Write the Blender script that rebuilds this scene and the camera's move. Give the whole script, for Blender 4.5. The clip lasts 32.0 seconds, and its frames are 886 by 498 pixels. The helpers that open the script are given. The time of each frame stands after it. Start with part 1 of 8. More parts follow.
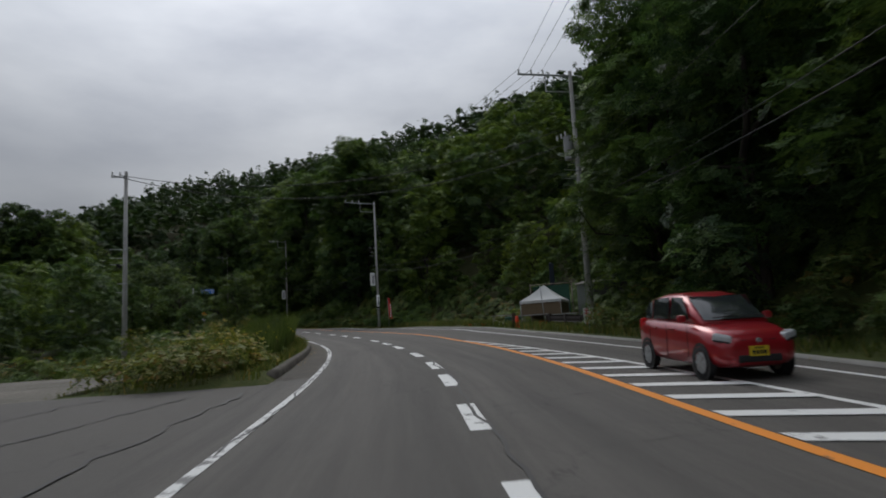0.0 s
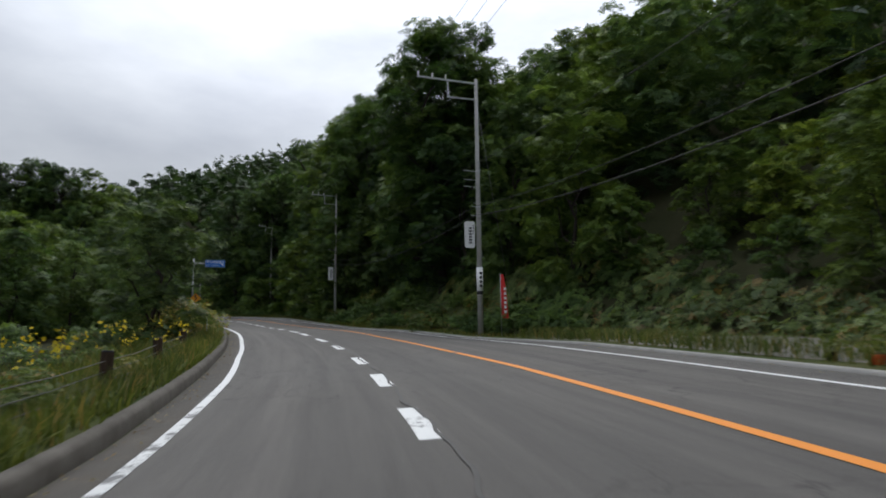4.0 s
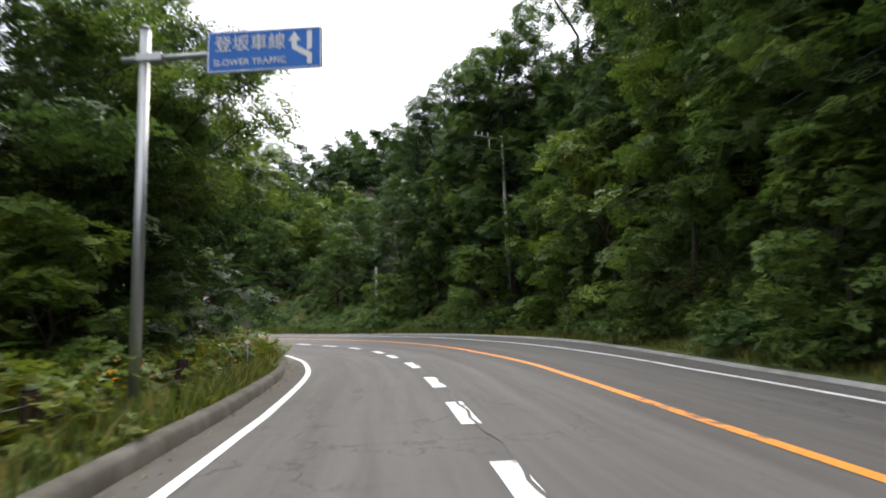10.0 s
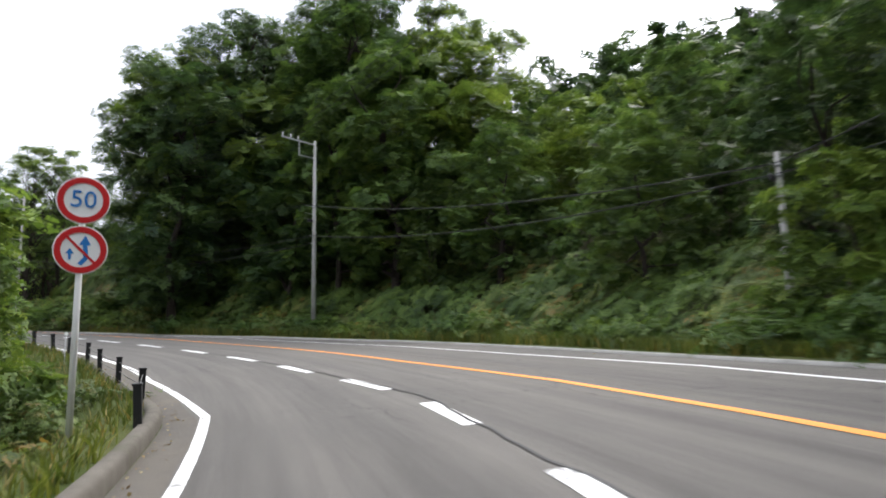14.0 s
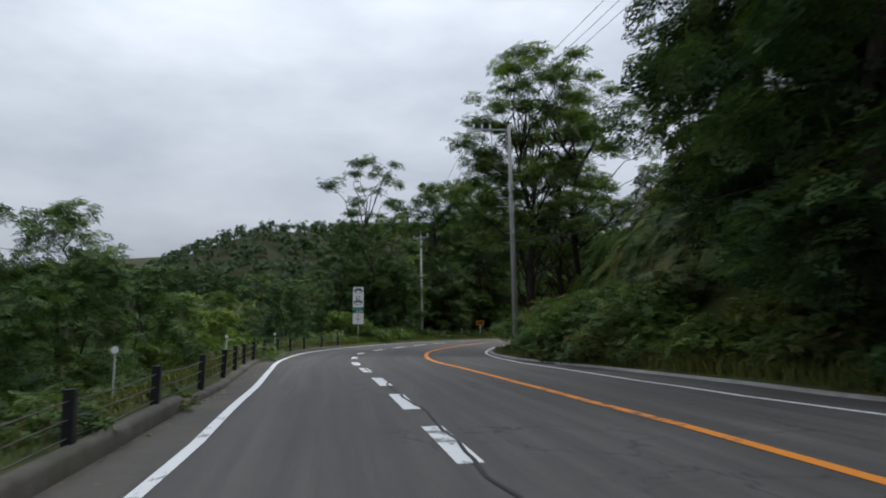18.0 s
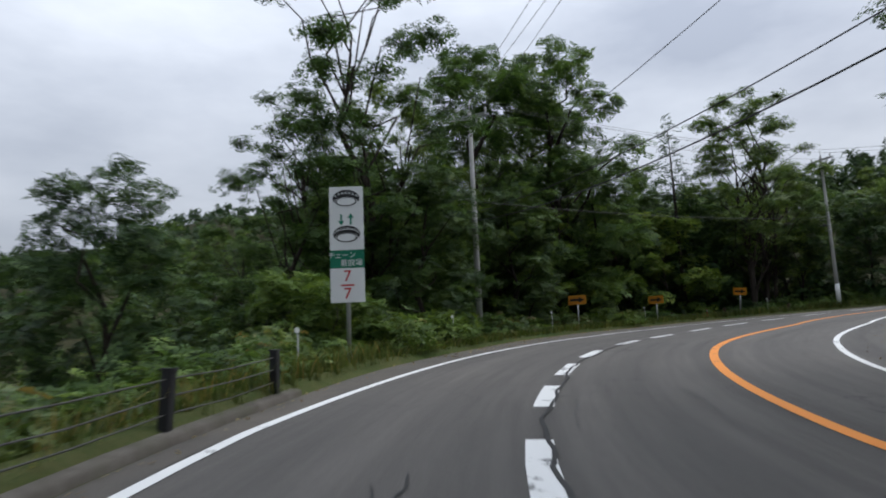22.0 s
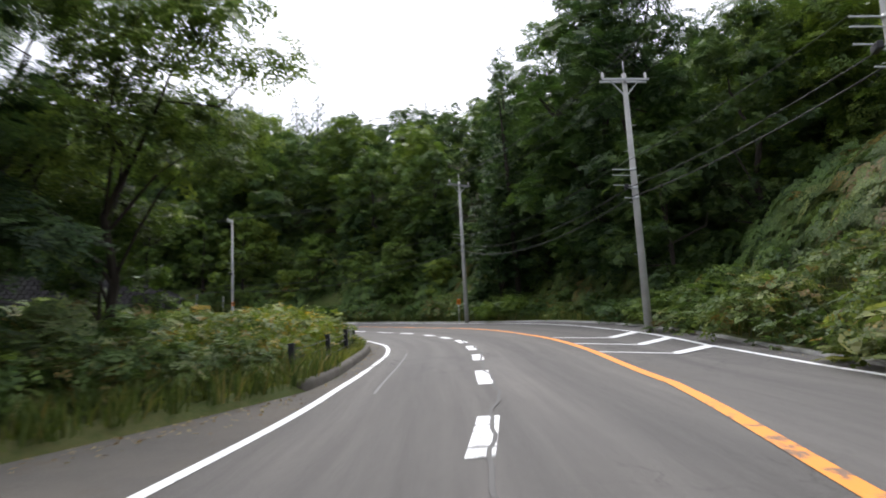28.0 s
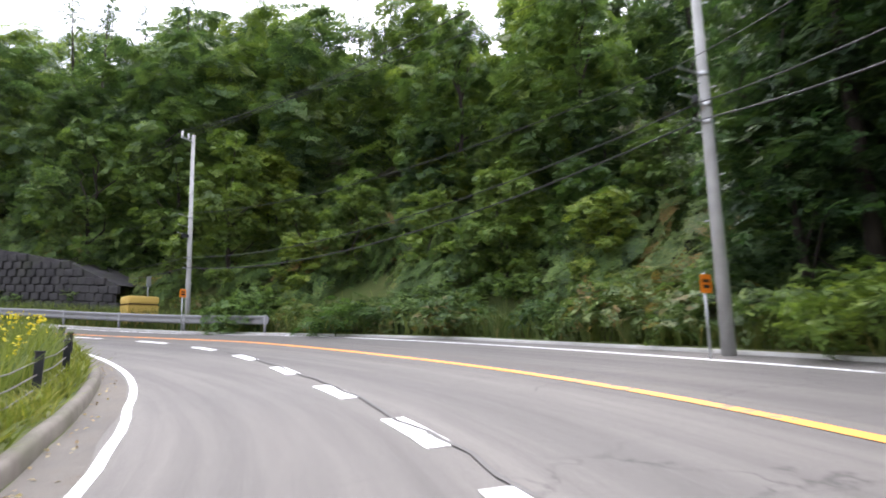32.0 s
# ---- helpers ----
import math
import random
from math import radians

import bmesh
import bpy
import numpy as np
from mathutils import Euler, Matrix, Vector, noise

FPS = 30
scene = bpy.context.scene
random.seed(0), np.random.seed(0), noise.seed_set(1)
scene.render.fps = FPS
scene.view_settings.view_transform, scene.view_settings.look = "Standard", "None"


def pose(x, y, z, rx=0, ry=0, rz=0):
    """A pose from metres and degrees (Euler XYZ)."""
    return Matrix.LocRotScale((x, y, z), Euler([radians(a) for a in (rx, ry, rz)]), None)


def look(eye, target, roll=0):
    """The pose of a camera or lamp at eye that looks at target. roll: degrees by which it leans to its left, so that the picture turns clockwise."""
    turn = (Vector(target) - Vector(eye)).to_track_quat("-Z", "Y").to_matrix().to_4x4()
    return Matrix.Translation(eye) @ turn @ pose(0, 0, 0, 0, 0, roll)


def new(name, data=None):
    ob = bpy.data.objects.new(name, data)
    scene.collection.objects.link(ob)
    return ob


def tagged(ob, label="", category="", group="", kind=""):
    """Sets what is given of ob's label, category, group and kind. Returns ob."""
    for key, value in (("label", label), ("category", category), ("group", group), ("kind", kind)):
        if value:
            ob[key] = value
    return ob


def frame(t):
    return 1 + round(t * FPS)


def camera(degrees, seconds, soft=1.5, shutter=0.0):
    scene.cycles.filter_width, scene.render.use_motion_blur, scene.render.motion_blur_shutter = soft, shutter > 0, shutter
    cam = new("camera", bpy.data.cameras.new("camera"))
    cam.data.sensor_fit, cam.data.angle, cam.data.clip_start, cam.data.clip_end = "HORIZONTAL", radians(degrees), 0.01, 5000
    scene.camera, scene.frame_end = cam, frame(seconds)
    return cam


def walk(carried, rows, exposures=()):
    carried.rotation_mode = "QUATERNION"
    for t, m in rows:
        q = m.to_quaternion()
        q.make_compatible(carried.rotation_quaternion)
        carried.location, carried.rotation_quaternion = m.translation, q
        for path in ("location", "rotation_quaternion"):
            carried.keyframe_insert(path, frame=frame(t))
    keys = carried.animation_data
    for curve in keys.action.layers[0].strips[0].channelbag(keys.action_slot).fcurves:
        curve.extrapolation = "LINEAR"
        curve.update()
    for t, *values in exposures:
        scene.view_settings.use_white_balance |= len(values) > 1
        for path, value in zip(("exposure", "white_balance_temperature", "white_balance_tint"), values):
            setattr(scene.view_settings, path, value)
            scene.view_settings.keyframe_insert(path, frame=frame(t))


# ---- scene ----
cam = camera(67.0, 32.0, soft=1.8, shutter=0.33)
# seconds, place, yaw, pitch, lean
PATH = [
    (0, -0.133, -0.089, 1.260, -0.88, 8.24, -3.34),
    (0.5, -0.350, 4.016, 1.476, -1.26, 8.16, -3.08),
    (1, -0.497, 8.196, 1.708, -1.67, 8.40, -3.06),
    (1.5, -0.746, 12.413, 1.867, -1.85, 8.68, -3.20),
    (2, -1.096, 16.800, 2.073, -1.56, 8.92, -2.96),
    (2.5, -1.523, 21.198, 2.321, -0.20, 8.75, -2.99),
    (3, -2.171, 25.551, 2.531, 2.43, 8.36, -2.21),
    (3.5, -3.040, 30.192, 2.746, 4.80, 8.21, -1.19),
    (4, -4.019, 34.839, 2.988, 6.45, 8.16, -0.71),
    (4.5, -5.091, 39.547, 3.284, 8.26, 8.68, 0.02),
    (5, -6.481, 43.916, 3.548, 10.34, 8.97, -0.15),
    (5.5, -7.907, 48.240, 3.805, 12.46, 9.24, -0.44),
    (6, -9.372, 52.537, 4.064, 14.60, 9.47, -0.78),
    (6.5, -10.875, 56.827, 4.331, 16.78, 9.66, -1.07),
    (7, -12.700, 60.995, 4.651, 19.22, 9.55, -1.19),
    (7.5, -14.623, 65.159, 4.958, 20.85, 9.27, -1.72),
    (8, -16.708, 69.342, 5.215, 21.87, 8.98, -2.21),
    (8.5, -18.838, 73.481, 5.437, 22.70, 8.89, -2.87),
    (9, -21.071, 77.630, 5.663, 23.48, 8.82, -2.87),
    (9.5, -23.401, 81.759, 5.916, 23.85, 8.74, -2.36),
    (10, -25.724, 86.001, 6.152, 23.99, 8.67, -2.07),
    (10.5, -27.897, 90.123, 6.384, 24.09, 8.78, -1.52),
    (11, -30.328, 94.389, 6.675, 24.02, 8.67, -1.74),
    (11.5, -32.650, 98.529, 6.905, 24.34, 8.78, -1.55),
    (12, -35.171, 102.497, 7.089, 27.11, 8.64, -1.80),
    (12.5, -37.910, 106.459, 7.320, 30.86, 8.53, -1.84),
    (13, -40.941, 110.204, 7.526, 35.12, 8.50, -1.77),
    (13.5, -44.227, 113.645, 7.720, 40.02, 8.66, -1.51),
    (14, -48.069, 116.197, 7.938, 45.41, 8.90, -1.21),
    (14.5, -51.980, 118.641, 8.158, 50.85, 9.15, -0.89),
    (15, -55.941, 120.983, 8.385, 56.37, 9.41, -0.60),
    (15.5, -59.935, 123.224, 8.620, 61.99, 9.69, -0.38),
    (16, -64.261, 124.607, 8.935, 68.40, 10.13, -0.53),
    (16.5, -68.559, 125.549, 9.278, 74.60, 10.41, -0.77),
    (17, -73.102, 125.975, 9.627, 80.38, 10.47, -0.40),
    (17.5, -77.414, 126.127, 9.946, 85.53, 10.08, -0.79),
    (18, -81.514, 125.942, 10.214, 88.69, 9.90, -0.84),
    (18.5, -85.773, 125.573, 10.465, 90.58, 9.66, -1.28),
    (19, -90.052, 125.047, 10.778, 92.30, 9.51, -1.60),
    (19.5, -94.179, 124.384, 11.069, 93.73, 9.36, -1.04),
    (20, -98.320, 123.595, 11.253, 93.89, 9.23, -0.61),
    (20.5, -102.457, 123.076, 11.452, 94.00, 9.54, -1.15),
    (21, -106.582, 122.453, 11.722, 93.27, 9.46, -1.76),
    (21.5, -110.803, 122.007, 11.943, 89.83, 8.59, -2.14),
    (22, -114.882, 121.915, 12.100, 85.75, 8.65, -2.44),
    (22.5, -119.229, 122.283, 12.369, 80.86, 9.23, -3.53),
    (23, -123.646, 123.050, 12.679, 75.00, 9.53, -3.18),
    (23.5, -127.708, 124.301, 12.906, 68.71, 8.86, -4.75),
    (24, -131.701, 125.861, 13.161, 62.16, 8.84, -4.21),
    (24.5, -135.377, 127.796, 13.426, 55.68, 8.10, -4.77),
    (25, -138.890, 130.244, 13.621, 49.22, 8.31, -4.67),
    (25.5, -142.004, 133.023, 13.811, 42.79, 8.53, -4.67),
    (26, -144.904, 136.158, 14.033, 35.80, 8.87, -4.66),
    (26.5, -147.299, 139.599, 14.251, 28.05, 8.68, -4.54),
    (27, -148.549, 142.869, 14.424, 22.26, 8.69, -4.07),
    (27.5, -149.612, 146.084, 14.588, 16.66, 8.73, -3.56),
    (28, -150.608, 149.344, 14.755, 11.42, 8.79, -3.03),
    (28.5, -151.597, 152.665, 14.931, 6.64, 8.87, -2.51),
    (29, -152.344, 156.085, 15.152, 5.60, 9.10, -2.07),
    (29.5, -152.944, 159.749, 15.411, 5.28, 8.86, -1.33),
    (30, -153.493, 163.670, 15.652, 6.41, 9.26, -0.90),
    (30.5, -154.301, 167.147, 15.883, 8.66, 9.41, -1.06),
    (31, -155.379, 170.438, 16.167, 11.87, 9.19, -1.51),
    (31.5, -156.588, 173.841, 16.422, 16.46, 9.35, -1.60),
    (32, -157.998, 177.007, 16.627, 21.41, 9.16, -1.56),
]


def aim(x, y, z, yaw, pitch):
    a, b = radians(yaw), radians(pitch)
    return (x - math.sin(a) * math.cos(b), y + math.cos(a) * math.cos(b), z + math.sin(b))


EXPOSURES = ((0, -0.6, 6450, 10), (1, 0.05, 6430, 10), (2, 0.25, 6410, 10), (3, -0.1, 6380, 10), (4.5, 0.1, 6350, 10), (7, -0.05, 6350, 10), (8, -0.25, 6350, 10), (9, 0.27, 6400, 10.5), (10, 1.38, 6750, 12), (11, 1.77, 6750, 12), (12, 1.25, 6750, 12), (13.5, 1.48, 6700, 12), (15.5, 1.15, 6460, 10.4), (16, 0.8, 6400, 10), (17, 0.2, 6340, 9.8), (18, 0.3, 6280, 9.5), (19, 0.45, 6210, 9.2), (20, 0.2, 6350, 10), (21, 0.65, 6300, 10.5), (22, 0.35, 6230, 11), (23, 0.4, 6250, 10), (24, 0.5, 6420, 11.5), (25, 0.42, 6550, 13), (26, 0.3, 6540, 13.3), (28.5, 1.2, 6500, 14), (29, 1.25, 6490, 14.4), (30, 1.48, 6470, 15.2), (31, 1.5, 6450, 16), (32, 2.2, 6450, 18))
walk(cam, [(t, look((x, y, z), aim(x, y, z, w, p), r)) for t, x, y, z, w, p, r in PATH], EXPOSURES)

# ---- overcast sky and a veiled sun ----
SUN_YAW, SUN_UP = 12.0, 48.0
world = bpy.data.worlds.new("overcast_sky")
scene.world = world
world.use_nodes = True
nt = world.node_tree
nt.nodes.clear()


def wn(kind, **kw):
    n = nt.nodes.new(kind)
    for k, v in kw.items():
        n.inputs[k].default_value = v
    return n


sky = nt.nodes.new("ShaderNodeTexSky")
sky.sky_type, sky.sun_disc = "NISHITA", False
sky.sun_elevation, sky.sun_rotation = radians(SUN_UP), radians(-SUN_YAW)
sky.air_density, sky.dust_density, sky.ozone_density = 1.0, 4.0, 1.0
coord = nt.nodes.new("ShaderNodeTexCoord")
mapping = nt.nodes.new("ShaderNodeMapping")
mapping.inputs["Scale"].default_value = (1.0, 1.0, 2.6)
clouds = wn("ShaderNodeTexNoise", Scale=1.9, Detail=6.0, Roughness=0.52)
ramp = nt.nodes.new("ShaderNodeValToRGB")
ramp.color_ramp.elements[0].position, ramp.color_ramp.elements[0].color = 0.34, (3.8, 4.15, 4.8, 1)
ramp.color_ramp.elements[1].position, ramp.color_ramp.elements[1].color = 0.66, (6.8, 7.15, 7.65, 1)
# the cloud is thinner towards the sun
dot = nt.nodes.new("ShaderNodeVectorMath")
dot.operation = "DOT_PRODUCT"
sd = Vector((-math.sin(radians(SUN_YAW)) * math.cos(radians(SUN_UP)), math.cos(radians(SUN_YAW)) * math.cos(radians(SUN_UP)), math.sin(radians(SUN_UP))))
dot.inputs[1].default_value = sd
glow = nt.nodes.new("ShaderNodeMapRange")
glow.interpolation_type = "SMOOTHSTEP"
for k, v in (("From Min", 0.76), ("From Max", 1.0), ("To Min", 1.0), ("To Max", 2.0)):
    glow.inputs[k].default_value = v
high = nt.nodes.new("ShaderNodeSeparateXYZ")
lift = nt.nodes.new("ShaderNodeMapRange")
for k, v in (("From Min", 0.0), ("From Max", 1.0), ("To Min", 0.37), ("To Max", 1.75)):
    lift.inputs[k].default_value = v
both = nt.nodes.new("ShaderNodeMath")
both.operation = "MULTIPLY"
veil = nt.nodes.new("ShaderNodeVectorMath")
veil.operation = "SCALE"
mixn = nt.nodes.new("ShaderNodeMix")
mixn.data_type = "RGBA"
mixn.inputs[0].default_value = 0.92
bg = wn("ShaderNodeBackground", Strength=0.115)
out = nt.nodes.new("ShaderNodeOutputWorld")
L = nt.links.new
L(coord.outputs["Generated"], mapping.inputs["Vector"])
L(mapping.outputs[0], clouds.inputs["Vector"])
L(clouds.outputs["Fac"], ramp.inputs[0])
L(coord.outputs["Generated"], dot.inputs[0])
L(dot.outputs["Value"], glow.inputs["Value"])
L(ramp.outputs["Color"], veil.inputs[0])
L(coord.outputs["Generated"], high.inputs[0])
L(high.outputs["Z"], lift.inputs["Value"])
L(lift.outputs[0], both.inputs[0])
L(glow.outputs[0], both.inputs[1])
L(both.outputs[0], veil.inputs["Scale"])
L(sky.outputs[0], mixn.inputs[6])
L(veil.outputs[0], mixn.inputs[7])
L(mixn.outputs[2], bg.inputs["Color"])
L(bg.outputs[0], out.inputs["Surface"])
sun = new("sun", bpy.data.lights.new("sun", "SUN"))
sun.data.energy, sun.data.angle, sun.data.color = 0.95, radians(25), (1.0, 0.96, 0.9)
sun.matrix_world = look(sd * 100, (0, 0, 0))

# ---- materials ----


class Mat:
    """A small builder of node materials."""

    def __init__(self, name, rough=0.8, metal=0.0, spec=0.3):
        self.m = bpy.data.materials.new(name)
        self.m.use_nodes = True
        self.t = self.m.node_tree
        self.b = self.t.nodes["Principled BSDF"]
        self.b.inputs["Roughness"].default_value = rough
        self.b.inputs["Metallic"].default_value = metal
        self.b.inputs["Specular IOR Level"].default_value = spec
        self.co = self.node("ShaderNodeTexCoord").outputs["Object"]

    def node(self, kind, **kw):
        n = self.t.nodes.new(kind)
        for k, v in kw.items():
            n.inputs[k].default_value = v
        return n

    def link(self, a, b):
        self.t.links.new(a, b)

    def world_pos(self):
        self.co = self.node("ShaderNodeNewGeometry").outputs["Position"]
        return self

    def noise(self, scale, detail=4.0, rough=0.55, stretch=None):
        n = self.node("ShaderNodeTexNoise", Scale=scale, Detail=detail, Roughness=rough)
        co = self.co
        if stretch:
            mp = self.node("ShaderNodeMapping", Scale=stretch)
            self.link(co, mp.inputs[0])
            co = mp.outputs[0]
        self.link(co, n.inputs["Vector"])
        return n.outputs["Fac"]

    def ramp(self, fac, *stops):
        r = self.node("ShaderNodeValToRGB")
        e = r.color_ramp.elements
        while len(e) < len(stops):
            e.new(0.5)
        for k, (p, c) in enumerate(stops):
            e[k].position, e[k].color = p, (*c, 1) if len(c) == 3 else c
        self.link(fac, r.inputs[0])
        return r.outputs[0]

    def mix(self, fac, a, b, mode="MIX"):
        n = self.node("ShaderNodeMix")
        n.data_type, n.blend_type = "RGBA", mode
        for sock, v in ((n.inputs[0], fac), (n.inputs[6], a), (n.inputs[7], b)):
            if isinstance(v, (int, float)):
                sock.default_value = v
            elif isinstance(v, tuple):
                sock.default_value = (*v, 1)
            else:
                self.link(v, sock)
        return n.outputs[2]

    def color(self, c):
        if isinstance(c, tuple):
            self.b.inputs["Base Color"].default_value = (*c, 1)
        else:
            self.link(c, self.b.inputs["Base Color"])
        return self

    def bump(self, fac, strength=0.3, dist=0.01):
        n = self.node("ShaderNodeBump", Strength=strength, Distance=dist)
        self.link(fac, n.inputs["Height"])
        self.link(n.outputs[0], self.b.inputs["Normal"])
        return self

    def rough(self, fac, lo, hi):
        n = self.node("ShaderNodeMapRange")
        n.inputs["To Min"].default_value, n.inputs["To Max"].default_value = lo, hi
        self.link(fac, n.inputs["Value"])
        self.link(n.outputs[0], self.b.inputs["Roughness"])
        return self


def painted(name, c, rough=0.45, metal=0.0, wear=0.12, scale=6.0):
    """Paint or metal with faint dirt at two scales."""
    m = Mat(name, rough, metal)
    dark = tuple(v * (1 - 2.2 * wear) for v in c)
    m.color(m.mix(m.noise(scale * 6), m.ramp(m.noise(scale * 0.4), (0.3, dark), (0.7, c)), tuple(v * (1 - wear) for v in c)))
    m.bump(m.noise(scale * 10), 0.08, 0.004)
    return m.m


def leaf_material(name, lo, mid, hi, dead=None, gloss=0.6, cells=0.0, cut=0.64):
    """Leaves: the hue varies from leaf to leaf and from plant to plant; light passes through.
    cells: leaflets a metre along a spray, with gaps between them."""
    m = Mat(name, gloss, 0, 0.2)
    isl = m.node("ShaderNodeNewGeometry").outputs["Random Per Island"]
    ob = m.node("ShaderNodeObjectInfo").outputs["Random"]
    stops = [(0.0, lo), (0.5, mid), (1.0, hi)]
    if dead:
        stops = [(0.0, lo), (0.45, mid), (0.86, hi), (0.9, dead), (1.0, dead)]
    c = m.ramp(isl, *stops)
    if cells:
        v = m.node("ShaderNodeTexVoronoi", Scale=cells, Randomness=1.0)
        m.link(m.co, v.inputs["Vector"])
        hue = m.node("ShaderNodeSeparateColor")
        m.link(v.outputs["Color"], hue.inputs[0])
        c = m.mix(1.0, c, m.ramp(hue.outputs[0], (0.0, (0.76, 0.78, 0.76)), (0.6, (1.03, 1.03, 1.0)), (1.0, (1.3, 1.25, 1.08))), "MULTIPLY")
        # each leaflet hangs at its own angle
        tilt = m.node("ShaderNodeVectorMath")
        tilt.operation = "SUBTRACT"
        tilt.inputs[1].default_value = (0.5, 0.5, 0.4)
        m.link(v.outputs["Color"], tilt.inputs[0])
        turned = m.node("ShaderNodeVectorMath")
        turned.operation = "MULTIPLY_ADD"
        turned.inputs[1].default_value = (0.65, 0.65, 0.65)
        m.link(tilt.outputs[0], turned.inputs[0])
        m.link(m.node("ShaderNodeNewGeometry").outputs["Normal"], turned.inputs[2])
        unit = m.node("ShaderNodeVectorMath")
        unit.operation = "NORMALIZE"
        m.link(turned.outputs[0], unit.inputs[0])
        m.link(unit.outputs[0], m.b.inputs["Normal"])
        gap = m.node("ShaderNodeMath")
        gap.operation = "GREATER_THAN"
        gap.inputs[1].default_value = cut
        m.link(v.outputs["Distance"], gap.inputs[0])
    tone = m.ramp(ob, (0.0, (0.62, 0.7, 0.62)), (0.5, (1.0, 1.0, 1.0)), (1.0, (1.25, 1.12, 0.8)))
    c = m.mix(1.0, c, tone, "MULTIPLY")
    m.world_pos()
    c = m.mix(1.0, c, m.ramp(m.noise(0.35, 2.0), (0.3, (0.72, 0.76, 0.74)), (0.7, (1.2, 1.18, 1.0))), "MULTIPLY")
    m.color(c)
    tr = m.node("ShaderNodeBsdfTranslucent")
    m.link(m.mix(1.0, c, (1.25, 1.25, 0.8), "MULTIPLY"), tr.inputs["Color"])
    mx = m.node("ShaderNodeMixShader", Fac=0.36)
    m.link(m.b.outputs[0], mx.inputs[1])
    m.link(tr.outputs[0], mx.inputs[2])
    last = mx
    if cells:
        last = m.node("ShaderNodeMixShader")
        m.link(gap.outputs[0], last.inputs[0])
        m.link(mx.outputs[0], last.inputs[1])
        m.link(m.node("ShaderNodeBsdfTransparent").outputs[0], last.inputs[2])
    m.link(last.outputs[0], m.t.nodes["Material Output"].inputs["Surface"])
    return m.m


def asphalt_material():
    m = Mat("asphalt", 0.85, 0, 0.35).world_pos()
    grit = m.noise(90.0, 3.0, 0.7)
    patch = m.noise(0.22, 5.0, 0.6)
    wheel = m.noise(0.9, 4.0, 0.6)
    c = m.ramp(patch, (0.3, (0.06572, 0.061, 0.0558)), (0.7, (0.09752, 0.09, 0.08184)))
    c = m.mix(m.ramp(wheel, (0.45, (0, 0, 0)), (0.75, (0.5, 0.5, 0.5))), c, (0.0795, 0.073, 0.06603))
    c = m.mix(m.ramp(grit, (0.4, (0, 0, 0)), (0.75, (0.55, 0.55, 0.55))), c, (0.159, 0.148, 0.133))
    # wheel tracks and drawn-out stains along the lanes
    uv = m.node("ShaderNodeUVMap").outputs[0]
    keep, m.co = m.co, uv
    track = m.ramp(m.noise(1.0, 3.0, 0.55, (1.1, 0.012, 1)), (0.35, (0.8, 0.8, 0.8)), (0.65, (1.14, 1.13, 1.12)))
    stain = m.ramp(m.noise(1.0, 5.0, 0.65, (3.5, 0.16, 1)), (0.36, (0.84, 0.84, 0.84)), (0.62, (1.08, 1.08, 1.08)))
    m.co = keep
    c = m.mix(1.0, m.mix(1.0, c, track, "MULTIPLY"), stain, "MULTIPLY")
    # hairline cracks, only in patches
    v = m.node("ShaderNodeTexVoronoi", Scale=0.55)
    v.feature = "DISTANCE_TO_EDGE"
    warp = m.node("ShaderNodeVectorMath")
    warp.operation = "ADD"
    nz = m.node("ShaderNodeTexNoise", Scale=1.7, Detail=5.0)
    m.link(m.co, nz.inputs["Vector"])
    m.link(m.co, warp.inputs[0])
    m.link(nz.outputs["Color"], warp.inputs[1])
    m.link(warp.outputs[0], v.inputs["Vector"])
    line = m.ramp(v.outputs["Distance"], (0.0, (1, 1, 1)), (0.012, (0, 0, 0)))
    where = m.ramp(m.noise(0.13, 2.0), (0.5, (0, 0, 0)), (0.58, (0.75, 0.75, 0.75)))
    c = m.mix(m.mix(1.0, line, where, "MULTIPLY"), c, (0.02, 0.019, 0.018))
    m.color(c).bump(grit, 0.5, 0.012).rough(patch, 0.7, 0.95)
    return m.m


def dusty_material():
    m = Mat("dusty_shoulder", 0.95, 0, 0.2).world_pos()
    grit = m.noise(80.0, 3.0, 0.7)
    c = m.ramp(m.noise(0.5, 6.0, 0.7), (0.34, (0.075, 0.07, 0.063)), (0.66, (0.115, 0.1, 0.082)))
    c = m.mix(m.ramp(m.noise(1.4, 6.0, 0.75), (0.56, (0, 0, 0)), (0.7, (0.7, 0.7, 0.7))), c, (0.09, 0.068, 0.045))
    c = m.mix(m.ramp(grit, (0.4, (0, 0, 0)), (0.75, (0.6, 0.6, 0.6))), c, (0.16, 0.15, 0.135))
    m.color(c).bump(grit, 0.6, 0.014)
    return m.m


def marking_material(name, c, gone=0.825):
    """Road paint, worn through to the asphalt in flakes."""
    m = Mat(name, 0.65, 0, 0.3).world_pos()
    grit = m.noise(70.0, 3.0, 0.7)
    add = m.node("ShaderNodeMath")
    add.operation = "MULTIPLY_ADD"
    add.inputs[1].default_value = 0.45
    m.link(m.noise(0.17, 2.0), add.inputs[0])
    m.link(m.noise(2.6, 7.0, 0.75), add.inputs[2])
    flake = add.outputs[0]
    k = m.mix(m.ramp(grit, (0.35, (0, 0, 0)), (0.8, (0.35, 0.35, 0.35))), c, tuple(v * 0.72 for v in c))
    k = m.mix(m.ramp(flake, (gone, (0, 0, 0)), (gone + 0.04, (0.85, 0.85, 0.85))), k, (0.085, 0.083, 0.08))
    m.color(k).bump(grit, 0.3, 0.006)
    return m.m


